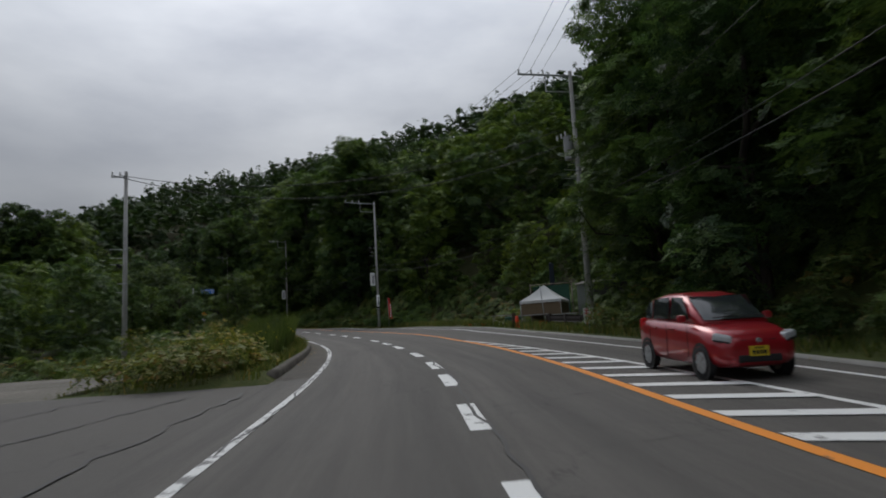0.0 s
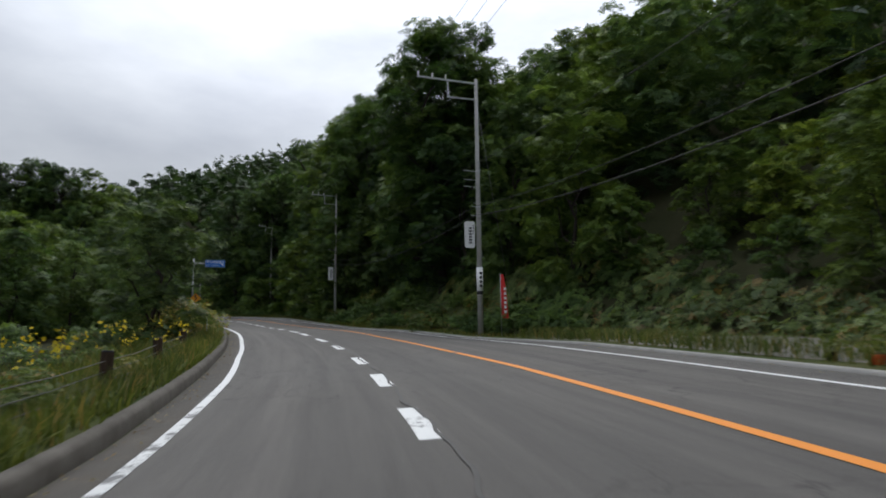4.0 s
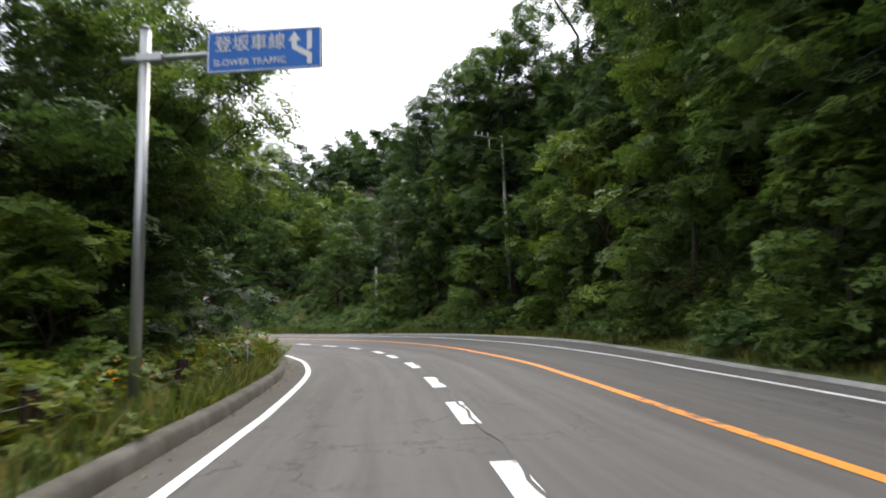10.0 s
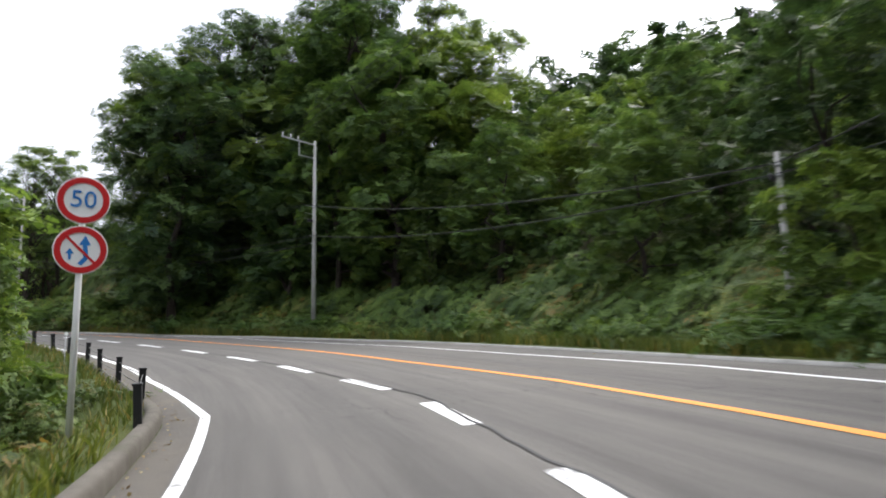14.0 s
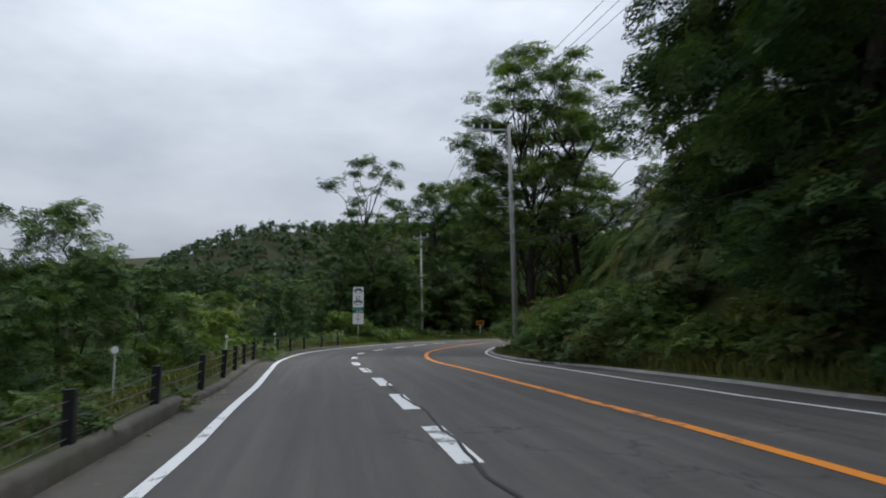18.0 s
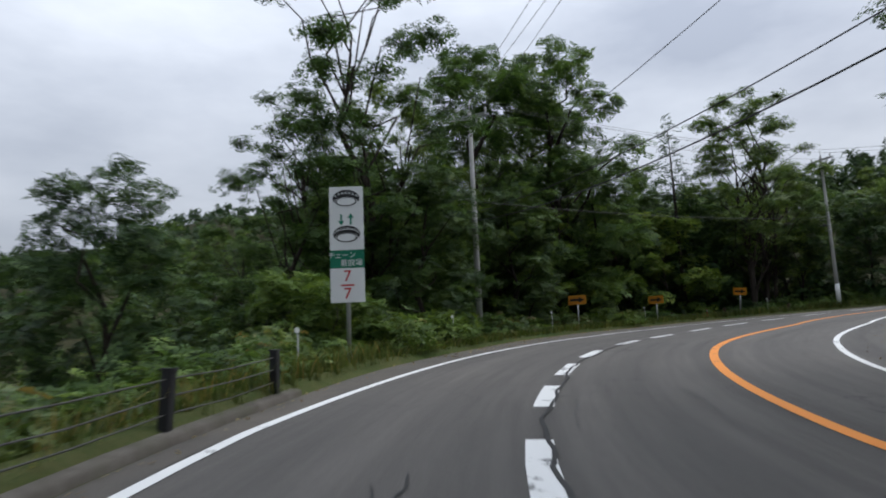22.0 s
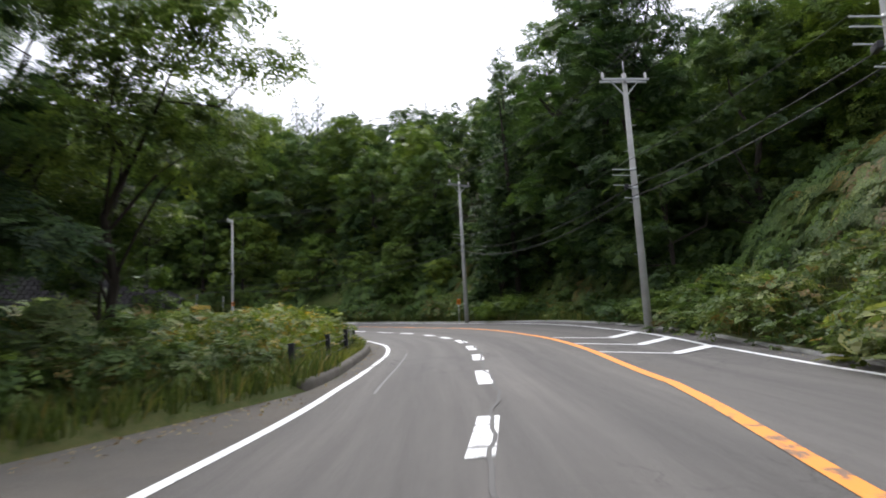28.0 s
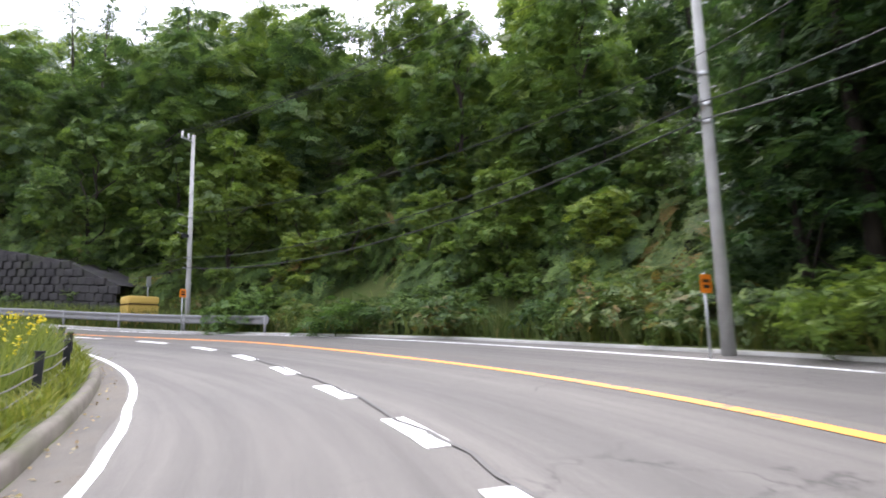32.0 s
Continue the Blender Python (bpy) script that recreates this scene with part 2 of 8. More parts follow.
def concrete_material(name, lo, hi, moss=0.0):
    m = Mat(name, 0.9, 0, 0.2).world_pos()
    c = m.ramp(m.noise(1.6, 6.0, 0.65), (0.3, lo), (0.7, hi))
    c = m.mix(m.ramp(m.noise(0.7, 5.0, 0.7), (0.52, (0, 0, 0)), (0.68, (moss, moss, moss))), c, (0.05, 0.06, 0.025))
    g = m.noise(60.0, 3.0, 0.7)
    m.color(m.mix(m.ramp(g, (0.4, (0, 0, 0)), (0.8, (0.4, 0.4, 0.4))), c, tuple(v * 0.6 for v in lo))).bump(g, 0.4, 0.006)
    return m.m


def soil_material(name, a, b, c3):
    m = Mat(name, 0.95, 0, 0.1).world_pos()
    c = m.ramp(m.noise(0.35, 5.0, 0.6), (0.35, a), (0.65, b))
    g = m.noise(9.0, 5.0, 0.7)
    m.color(m.mix(m.ramp(g, (0.45, (0, 0, 0)), (0.7, (0.8, 0.8, 0.8))), c, c3)).bump(g, 0.8, 0.06)
    return m.m


def bark_material(name, lo, hi):
    m = Mat(name, 0.95, 0, 0.1)
    n = m.noise(9.0, 5.0, 0.65, (1, 1, 0.18))
    m.color(m.ramp(n, (0.3, lo), (0.72, hi))).bump(n, 0.8, 0.03)
    return m.m


def plain(name, c, rough=0.5, metal=0.0, spec=0.5):
    return Mat(name, rough, metal, spec).color(c).m


ASPHALT = asphalt_material()
DUSTY = dusty_material()
WHITE_LINE = marking_material("white_road_paint", (0.72, 0.72, 0.7))
WORN_LINE = marking_material("worn_white_road_paint", (0.66, 0.66, 0.64), 0.735)
ORANGE_LINE = marking_material("orange_road_paint", (0.78, 0.27, 0.035))
SEAL = Mat("crack_filler", 0.55).color((0.018, 0.017, 0.016)).m
KERB = concrete_material("kerb_concrete", (0.075, 0.066, 0.055), (0.155, 0.14, 0.12), 0.5)
EDGE = concrete_material("pale_edge_concrete", (0.24, 0.235, 0.22), (0.36, 0.35, 0.33), 0.35)
POLE = concrete_material("pole_concrete", (0.3, 0.295, 0.28), (0.42, 0.415, 0.4), 0.1)
SOIL = soil_material("forest_soil", (0.03, 0.034, 0.014), (0.055, 0.05, 0.026), (0.026, 0.034, 0.012))
TURF = soil_material("verge_turf", (0.045, 0.065, 0.018), (0.085, 0.085, 0.032), (0.035, 0.06, 0.015))
GRAVEL = soil_material("gravel", (0.16, 0.15, 0.13), (0.24, 0.22, 0.19), (0.1, 0.095, 0.08))
BARK = bark_material("bark", (0.035, 0.028, 0.022), (0.11, 0.095, 0.078))
BARK_DARK = bark_material("dark_bark", (0.02, 0.017, 0.014), (0.06, 0.05, 0.042))
LEAF = leaf_material("broad_leaves", (0.03696, 0.06853, 0.0286), (0.07381, 0.1306, 0.04312), (0.1271, 0.1924, 0.06226), cells=15, cut=0.52)
LEAF_DARK = leaf_material("dark_leaves", (0.02541, 0.05071, 0.02981), (0.05104, 0.09306, 0.03971), (0.08921, 0.1387, 0.05445), cells=15, cut=0.52)
LEAF_LIGHT = leaf_material("fresh_leaves", (0.0702, 0.1179, 0.03672), (0.1167, 0.1844, 0.04774), (0.1877, 0.2496, 0.07376), cells=14, cut=0.54)
LEAF_WOOD = leaf_material("wood_leaves", (0.04551, 0.08333, 0.03453), (0.08638, 0.1501, 0.05051), (0.1409, 0.2134, 0.07174), cells=11, cut=0.55)
LEAF_WOOD_DARK = leaf_material("dark_wood_leaves", (0.03186, 0.06171, 0.03481), (0.05924, 0.1088, 0.04543), (0.1003, 0.1563, 0.06124), cells=11, cut=0.55)
LEAF_FEATHER = leaf_material("feathery_leaves", (0.03877, 0.07441, 0.02916), (0.07938, 0.1339, 0.04579), (0.1317, 0.1934, 0.07063), cells=16, cut=0.48)
LEAF_CONIFER = leaf_material("conifer_needles", (0.01863, 0.04485, 0.01805), (0.03105, 0.06728, 0.02576), (0.05439, 0.09269, 0.03347), cells=14, cut=0.5)
LEAF_SHRUB = leaf_material("shrub_leaves", (0.04557, 0.08316, 0.03213), (0.09114, 0.1413, 0.05009), (0.1525, 0.1981, 0.08925), (0.168, 0.126, 0.0525), cells=16, cut=0.54)
LEAF_VINE = leaf_material("vine_leaves", (0.0456, 0.077, 0.027), (0.0834, 0.121, 0.0419), (0.144, 0.176, 0.0763), (0.15, 0.115, 0.06), cells=11, cut=0.58)
LEAF_PALE = leaf_material("knotweed_leaves", (0.1, 0.13, 0.035), (0.16, 0.19, 0.06), (0.3, 0.28, 0.13), (0.25, 0.17, 0.08), cells=15, cut=0.58)
LEAF_WEED = leaf_material("yellow_green_weeds", (0.075, 0.125, 0.025), (0.125, 0.175, 0.035), (0.2, 0.225, 0.05), (0.3, 0.22, 0.03), cells=19, cut=0.56)
GRASS = leaf_material("grass_blades", (0.0475, 0.0723, 0.019), (0.0808, 0.111, 0.0285), (0.133, 0.136, 0.0522), (0.22, 0.17, 0.07))
GRASS_TALL = leaf_material("tall_reed_blades", (0.0588, 0.0888, 0.0213), (0.101, 0.133, 0.034), (0.151, 0.17, 0.0595))
FLOWER = leaf_material("yellow_blossom", (0.6, 0.42, 0.02), (0.7, 0.52, 0.03), (0.75, 0.6, 0.08))
FAR_WOOD = leaf_material("distant_wood", (0.01878, 0.04059, 0.02017), (0.0328, 0.05953, 0.0264), (0.0469, 0.07667, 0.031), cells=4.6, cut=0.66)
STEEL = painted("galvanised_steel", (0.42, 0.43, 0.43), 0.42, 0.75)
GREY_PAINT = painted("grey_painted_metal", (0.36, 0.37, 0.37), 0.5)
BLACK_STEEL = painted("black_painted_steel", (0.018, 0.018, 0.02), 0.5)
WOOD_POST = bark_material("weathered_brown_post", (0.025, 0.017, 0.012), (0.085, 0.058, 0.04))
CABLE = plain("black_cable", (0.012, 0.012, 0.013), 0.6)
WIRE = plain("steel_wire", (0.2, 0.2, 0.2), 0.45, 0.8)
WEATHERED_CABLE = plain("weathered_steel_cable", (0.075, 0.072, 0.068), 0.6, 0.3)
WHITE = painted("white_sign_face", (0.72, 0.73, 0.72), 0.4, 0, 0.06)
RED = painted("red_sign_face", (0.5, 0.018, 0.02), 0.4, 0, 0.08)
BLUE = painted("blue_sign_face", (0.01, 0.14, 0.52), 0.38, 0, 0.08)
BLUE_INK = painted("blue_sign_ink", (0.02, 0.16, 0.45), 0.4, 0, 0.05)
GREEN = painted("green_sign_face", (0.006, 0.16, 0.09), 0.4, 0, 0.08)
YELLOW = painted("yellow_sign_face", (0.62, 0.26, 0.012), 0.42, 0, 0.1)
BLACK = painted("black_ink", (0.014, 0.014, 0.014), 0.5, 0, 0.05)
GLASS_WHITE = plain("reflector_lens", (0.8, 0.8, 0.78), 0.15)

# ---- the plan: the road's line, its lanes and its bank ----
ROAD = [
    (2.97, -60.01, -3.19), (2.30, -47.03, -2.54), (1.63, -34.04, -1.89), (0.91, -20.06, -1.19),
    (0.24, -7.08, -0.54), (-0.45, 5.90, 0.08), (-1.30, 18.87, 0.81), (-3.55, 32.68, 1.52),
    (-6.90, 45.23, 2.18), (-11.18, 57.50, 2.91), (-16.70, 69.27, 3.76), (-23.33, 81.60, 4.43),
    (-29.55, 93.01, 5.14), (-36.23, 104.15, 5.81), (-44.68, 113.96, 6.35), (-56.53, 121.39, 7.01),
    (-68.71, 125.59, 7.90), (-81.68, 125.79, 8.80), (-94.57, 124.16, 9.73), (-108.42, 122.23, 10.50),
    (-121.38, 122.61, 11.20), (-133.63, 126.78, 11.99), (-143.75, 134.84, 12.62), (-149.85, 147.22, 13.36),
    (-152.85, 159.86, 14.13), (-156.13, 172.40, 15.12), (-162.58, 183.61, 15.99), (-174.35, 190.75, 16.98),
    (-187.29, 191.46, 17.94), (-200.23, 190.33, 18.91), (-212.96, 187.75, 19.89), (-226.25, 183.37, 20.94),
    (-238.03, 177.89, 21.91),
]


def spline(points, n):
    """Catmull-Rom through the points, n steps a span."""
    p = np.array(points)
    res = []
    for k in range(len(p) - 1):
        a, b, c, d = p[max(k - 1, 0)], p[k], p[k + 1], p[min(k + 2, len(p) - 1)]
        for u in np.arange(n) / n:
            res.append(0.5 * (2 * b + (c - a) * u + (2 * a - 5 * b + 4 * c - d) * u * u + (3 * b - a - 3 * c + d) * u**3))
    res.append(p[-1])
    return np.array(res)


_c = spline(ROAD, 40)
_len = np.r_[0, np.cumsum(np.linalg.norm(np.diff(_c[:, :2], axis=0), axis=1))]
S0, S1 = -60.0, float(int(_len[-1] - 61))
SS = np.arange(S0, S1 + 0.01, 1.0)
CL = np.stack([np.interp(SS + 60.0, _len, _c[:, k]) for k in range(3)], 1)
TAN = np.gradient(CL[:, :2], axis=0)
TAN /= np.linalg.norm(TAN, axis=1)[:, None]


def prof(pairs):
    a = np.array(pairs, float)
    return lambda s: np.interp(s, a[:, 0], a[:, 1])


bank = prof([(-60, 0.005), (20, 0.012), (40, 0.04), (56, 0.028), (66, -0.004), (72, -0.002), (80, -0.008), (88, -0.011), (95, -0.008), (106, 0.007), (114, 0.036), (128, 0.066), (136, 0.066), (150, 0.037), (165, 0.027), (176, -0.001), (185, -0.006), (194, -0.019), (203, -0.03), (212, -0.036), (228, -0.035), (236, -0.024), (245, -0.016), (255, -0.003), (264, -0), (270, 0.024), (279, 0.044), (290, 0.06), (310, 0.102), (370, 0.032)])
left_line = prof([(-60, -2.16), (4, -2.18), (10.5, -2.17), (17, -2.14), (23.5, -2.02), (30, -1.96), (36.5, -1.96), (43, -1.96), (49.5, -2.07), (56, -2.32), (62.5, -2.31), (69, -2.18), (75.5, -2.2), (82, -2.13), (88.5, -2.08), (95, -2.02), (101.5, -1.89), (108, -1.96), (114.5, -2.05), (121, -2.16), (127.5, -1.97), (134, -1.29), (140.5, -1.09), (147, -1.99), (153.5, -2.3), (160, -2.16), (166.5, -1.77), (173, -1.6), (179.5, -1.65), (186, -1.77), (192.5, -2.08), (199, -2.36), (205.5, -2.48), (212, -2.16), (218.5, -1.89), (225, -1.77), (231.5, -1.99), (238, -2.51), (244.5, -2.56), (251, -2.42), (257.5, -1.91), (261, -1.67), (266, -1.43), (271, -1.34), (276, -1.59), (280, -1.67), (283, -1.74), (286, -1.59), (288, -1.32), (290, -1.05), (293.4, -0.57), (296.5, -0.05), (299, 0.48), (303, 0.86), (370, 0.84)])
dash_line = prof([(-60, 0.89), (4, 0.9), (10.5, 0.91), (17, 0.9), (23.5, 0.89), (30, 0.81), (36.5, 0.82), (43, 0.91), (49.5, 0.92), (56, 0.9), (62.5, 0.91), (69, 0.84), (75.5, 0.8), (82, 0.91), (88.5, 1), (95, 1.02), (101.5, 1.03), (108, 0.96), (114.5, 1), (121, 1.24), (127.5, 1.55), (134, 1.96), (140.5, 2.25), (147, 1.49), (153.5, 1.07), (160, 1.21), (166.5, 1.3), (173, 1.19), (179.5, 1.05), (186, 0.96), (192.5, 0.71), (199, 0.48), (205.5, 0.63), (212, 0.84), (218.5, 0.97), (225, 1.29), (231.5, 1.11), (238, 0.47), (244.5, 0.17), (251, 0.1), (257.5, 0.71), (264, 0.97), (270.5, 1.16), (277, 1.12), (283.5, 0.98), (287, 1.16), (290.8, 1.79), (295.2, 2.58), (299, 3.17), (303, 3.41), (370, 3.43)])
orange_line = prof([(-60, 3.62), (4, 3.67), (10.5, 3.69), (17, 3.7), (23.5, 3.81), (30, 3.78), (36.5, 3.94), (43, 3.98), (49.5, 3.99), (56, 3.79), (62.5, 3.98), (69, 4), (75.5, 3.91), (82, 4.13), (88.5, 4.17), (95, 3.97), (101.5, 3.93), (108, 3.96), (114.5, 3.88), (121, 4.2), (127.5, 4.53), (134, 5.02), (140.5, 5.11), (147, 4.55), (153.5, 4.47), (160, 4.42), (166.5, 4.39), (173, 4.31), (179.5, 4), (186, 4.01), (192.5, 3.77), (199, 3.77), (205.5, 3.64), (212, 3.72), (218.5, 3.8), (225, 4.06), (231.5, 4.17), (238, 3.26), (244.5, 2.83), (251, 2.63), (257.5, 3.54), (264, 3.84), (270.5, 3.8), (277, 3.99), (283.5, 4.16), (290, 4.38), (296.5, 4.67), (304, 4.23), (370, 4.15)])
right_line = prof([(-60, 7.45), (4, 7.43), (10.5, 7.36), (17, 7.09), (23.5, 6.79), (30, 6.7), (36.5, 6.77), (43, 7.36), (49.5, 7.33), (56, 7.2), (62.5, 7.57), (69, 6.96), (75.5, 6.73), (82, 7.12), (88.5, 7.18), (95, 7.1), (101.5, 6.97), (108, 6.81), (114.5, 6.68), (121, 6.9), (127.5, 7.4), (134, 7.88), (140.5, 8.51), (147, 8.16), (153.5, 8.29), (160, 7.95), (166.5, 7.79), (173, 7.51), (179.5, 6.91), (186, 6.96), (192.5, 6.97), (199, 6.92), (205.5, 6.72), (212, 6.41), (218.5, 6.61), (225, 6.78), (231.5, 6.8), (238, 6), (244.5, 5.98), (251, 5.98), (257.5, 6.68), (264, 6.78), (270.5, 6.9), (277, 7.24), (283.5, 7.55), (290, 7.76), (296.5, 7.51), (302, 6.33), (370, 6.24)])
kerb_left = prof([(-60, -3.18), (17, -3.12), (23.5, -3.04), (30, -2.8), (36.5, -2.57), (43, -2.5), (49.5, -2.72), (56, -2.9), (62.5, -2.83), (69, -2.72), (75.5, -2.66), (82, -2.66), (88.5, -2.65), (95, -2.62), (101.5, -2.49), (108, -2.58), (114.5, -2.77), (121, -2.79), (127.5, -2.27), (134, -1.92), (140.5, -1.68), (147, -2.76), (153.5, -3.1), (160, -2.92), (166.5, -2.7), (173, -2.42), (179.5, -2.27), (186, -2.47), (192.5, -2.76), (199, -2.86), (205.5, -3), (212, -3.15), (218.5, -3.07), (225, -3.7), (231.5, -4.52), (238, -6.11), (244.5, -6.46), (251, -5.57), (256, -3.6), (259, -2.35), (261, -2.12), (264.4, -2.06), (271, -1.88), (276.5, -2.19), (280, -2.25), (283.5, -2.34), (286, -2.13), (288, -1.88), (291, -1.39), (294.6, -0.78), (297, -0.25), (299.5, 0.03), (303, 0.26), (370, 0.24)])
kerb_right = prof([(-60, 9), (20, 8.19), (32, 7.95), (36, 8.21), (45, 8.64), (60, 8.75), (70, 7.64), (72, 7.65), (84, 7.64), (95, 7.8), (100, 7.91), (110, 8.04), (120, 8.72), (130, 9.36), (145, 10.06), (156, 11.22), (170, 9.28), (178, 8.77), (186, 8.33), (194, 7.58), (205, 6.85), (212, 7.35), (225, 8.15), (234, 7.65), (246, 6.96), (262, 7.67), (270, 8.21), (280, 8.8), (292, 8.88), (302, 6.98), (370, 6.94)])
# hillside: foot of the slope beyond the right edge, its steepness and its height
foot_r = prof([(-60, 2.0), (25, 2.0), (34, 6.5), (48, 8.0), (62, 4.5), (72, 1.6), (120, 1.6), (130, 3.2), (165, 2.6), (180, 1.0), (205, 1.0), (226, 2.0), (250, 1.2), (276, 2.2), (370, 3.0)])
rise_r = prof([(-60, 0.75), (30, 0.75), (38, 0.5), (62, 0.5), (74, 0.8), (110, 0.8), (124, 0.7), (134, 0.5), (150, 0.5), (160, 0.55), (178, 0.6), (188, 0.95), (196, 1.0), (206, 0.35), (228, 0.2), (244, 0.5), (254, 1.0), (265, 0.95), (274, 0.6), (284, 0.62), (296, 0.85), (320, 0.9), (370, 0.7)])
top_r = prof([(-60, 60), (30, 60), (40, 38), (60, 38), (76, 52), (95, 46), (120, 42), (134, 28), (150, 21), (170, 20), (185, 14), (196, 11), (206, 2.5), (228, 2.5), (246, 9), (270, 16), (290, 16), (312, 20), (330, 22), (370, 24)])
fall_l = prof([(-60, -0.05), (15, -0.05), (25, -0.16), (70, -0.14), (95, -0.1), (120, -0.15), (135, -0.35), (150, -0.7), (205, -0.65), (214, -0.25), (250, -0.12), (262, 0.1), (275, 0.14), (300, 0.1), (370, 0.1)])
low_l = prof([(-60, 1.0), (20, 1.2), (70, 2.0), (110, 2.5), (135, 10), (150, 24), (205, 24), (220, 7), (250, 2.5), (262, 1.2), (300, 1.5), (370, 1.5)])


def at(s, lat, up=0.0):
    """The place on the road's plane at s metres along it and lat metres to the right of the driving line."""
    x, y, z = (np.interp(s, SS, CL[:, k]) for k in range(3))
    tx, ty = np.interp(s, SS, TAN[:, 0]), np.interp(s, SS, TAN[:, 1])
    n = math.hypot(tx, ty)
    tx, ty = tx / n, ty / n
    return Vector((x + ty * lat, y - tx * lat, z + float(bank(s)) * lat + up))


def heading(s):
    a, b = at(s - 0.5, 0), at(s + 0.5, 0)
    return math.degrees(math.atan2(-(b.x - a.x), b.y - a.y))


def profile(s, lat):
    """Height over the road's centre line at a lateral distance; arrays."""
    kl, kr = kerb_left(s), kerb_right(s)
    b = bank(s)
    over_r = np.maximum(lat - kr - foot_r(s), 0)
    rise = rise_r(s) * over_r
    top = top_r(s)
    rise = top * np.tanh(rise / np.maximum(top, 0.1))
    over_l = np.maximum(kl - 0.8 - lat, 0)
    low = low_l(s)
    fall = np.sign(fall_l(s)) * low * (1 - np.exp(-np.abs(fall_l(s)) * over_l / np.maximum(low, 0.1)))
    z = np.where(lat > kr, b * kr + 0.04 + rise, np.where(lat < kl, b * kl + 0.12 + fall, b * lat - 0.35))
    return z


def nearest(x, y):
    """s and lat of places, by the nearest point of the line."""
    x, y = np.asarray(x, float).ravel(), np.asarray(y, float).ravel()
    s, lat = np.empty_like(x), np.empty_like(x)
    for k in range(0, len(x), 4000):
        dx, dy = x[k : k + 4000, None] - CL[None, :, 0], y[k : k + 4000, None] - CL[None, :, 1]
        i = np.argmin(dx * dx + dy * dy, 1)
        j = np.arange(len(i))
        s[k : k + 4000] = SS[i] + dx[j, i] * TAN[i, 0] + dy[j, i] * TAN[i, 1]
        lat[k : k + 4000] = np.sign(dx[j, i] * TAN[i, 1] - dy[j, i] * TAN[i, 0]) * np.hypot(dx[j, i], dy[j, i])
    return s, lat


def axis_lines(lo, hi, step, reach):
    a = list(np.arange(lo, hi + 0.1, step))
    d = step
    while a[-1] < hi + reach:
        d *= 1.35
        a.append(a[-1] + d)
    d = step
    while a[0] > lo - reach:
        d *= 1.35
        a.insert(0, a[0] - d)
    return np.array(a)


GX, GY = axis_lines(-300, 110, 2.5, 2600), axis_lines(-70, 310, 2.5, 2600)
_gx, _gy = np.meshgrid(GX, GY)
_s, _lat = nearest(_gx, _gy)
_zc = np.interp(_s, SS, CL[:, 2])
GZ = _zc + profile(_s, _lat)
# the sheet passes under the carriageway and the verges
_out = np.maximum(_lat - kerb_right(_s), kerb_left(_s) - _lat)
GZ -= 0.9 * np.clip((5.2 - _out) / 2.0, 0, 1)
GZ -= 0.7 * ((_s < 27) & (_lat < -3) & (_lat > -26))
GZ = GZ.reshape(_gx.shape)
_lat, _s = _lat.reshape(_gx.shape), _s.reshape(_gx.shape)
_soft = np.clip((np.abs(_lat) - 16) / 30, 0, 0.95)
for _ in range(40):
    m = GZ.copy()
    m[1:-1, 1:-1] = 0.25 * (GZ[:-2, 1:-1] + GZ[2:, 1:-1] + GZ[1:-1, :-2] + GZ[1:-1, 2:])
    GZ += _soft * (m - GZ)
# wooded ridges farther off
def ridge(x, y, ax, ay, bx, by, height, width):
    px, py, qx, qy = x - ax, y - ay, bx - ax, by - ay
    u = np.clip((px * qx + py * qy) / (qx * qx + qy * qy), 0, 1)
    return height * np.exp(-((px - u * qx) ** 2 + (py - u * qy) ** 2) / width**2)


_far = np.clip((np.abs(_lat) - 30) / 40, 0, 1)
GZ += _far * ridge(_gx, _gy, -60, 240, 120, 330, 16, 80)
GZ += _far * (ridge(_gx, _gy, -330, 20, -230, -60, 10, 70) + ridge(_gx, _gy, -760, 250, -700, 0, 95, 170) + ridge(_gx, _gy, -1500, 300, -1400, -500, 215, 400))

# the high wooded crest behind the whole bend: x, y, height
CREST = [(110, 165, 82), (80, 190, 80), (20, 225, 70), (-60, 270, 67), (-110, 282, 65), (-150, 282, 54), (-200, 283, 48), (-240, 245, 47), (-262, 225, 38)]
_top, _near = np.zeros_like(_gx), np.full_like(_gx, 1e9)
for (ax, ay, az), (bx, by, bz) in zip(CREST, CREST[1:]):
    u = np.clip(((_gx - ax) * (bx - ax) + (_gy - ay) * (by - ay)) / ((bx - ax) ** 2 + (by - ay) ** 2), 0, 1)
    d = np.hypot(_gx - ax - u * (bx - ax), _gy - ay - u * (by - ay))
    _top = np.where(d < _near, az + (bz - az) * u, _top)
    _near = np.minimum(d, _near)
GZ += _far * np.maximum(_top * np.exp(-((_near / 72) ** 2)) - GZ, 0)


def ground_z(x, y):
    i = np.clip(np.searchsorted(GX, x) - 1, 0, len(GX) - 2)
    j = np.clip(np.searchsorted(GY, y) - 1, 0, len(GY) - 2)
    u, v = (x - GX[i]) / (GX[i + 1] - GX[i]), (y - GY[j]) / (GY[j + 1] - GY[j])
    return float((GZ[j, i] * (1 - u) + GZ[j, i + 1] * u) * (1 - v) + (GZ[j + 1, i] * (1 - u) + GZ[j + 1, i + 1] * u) * v)


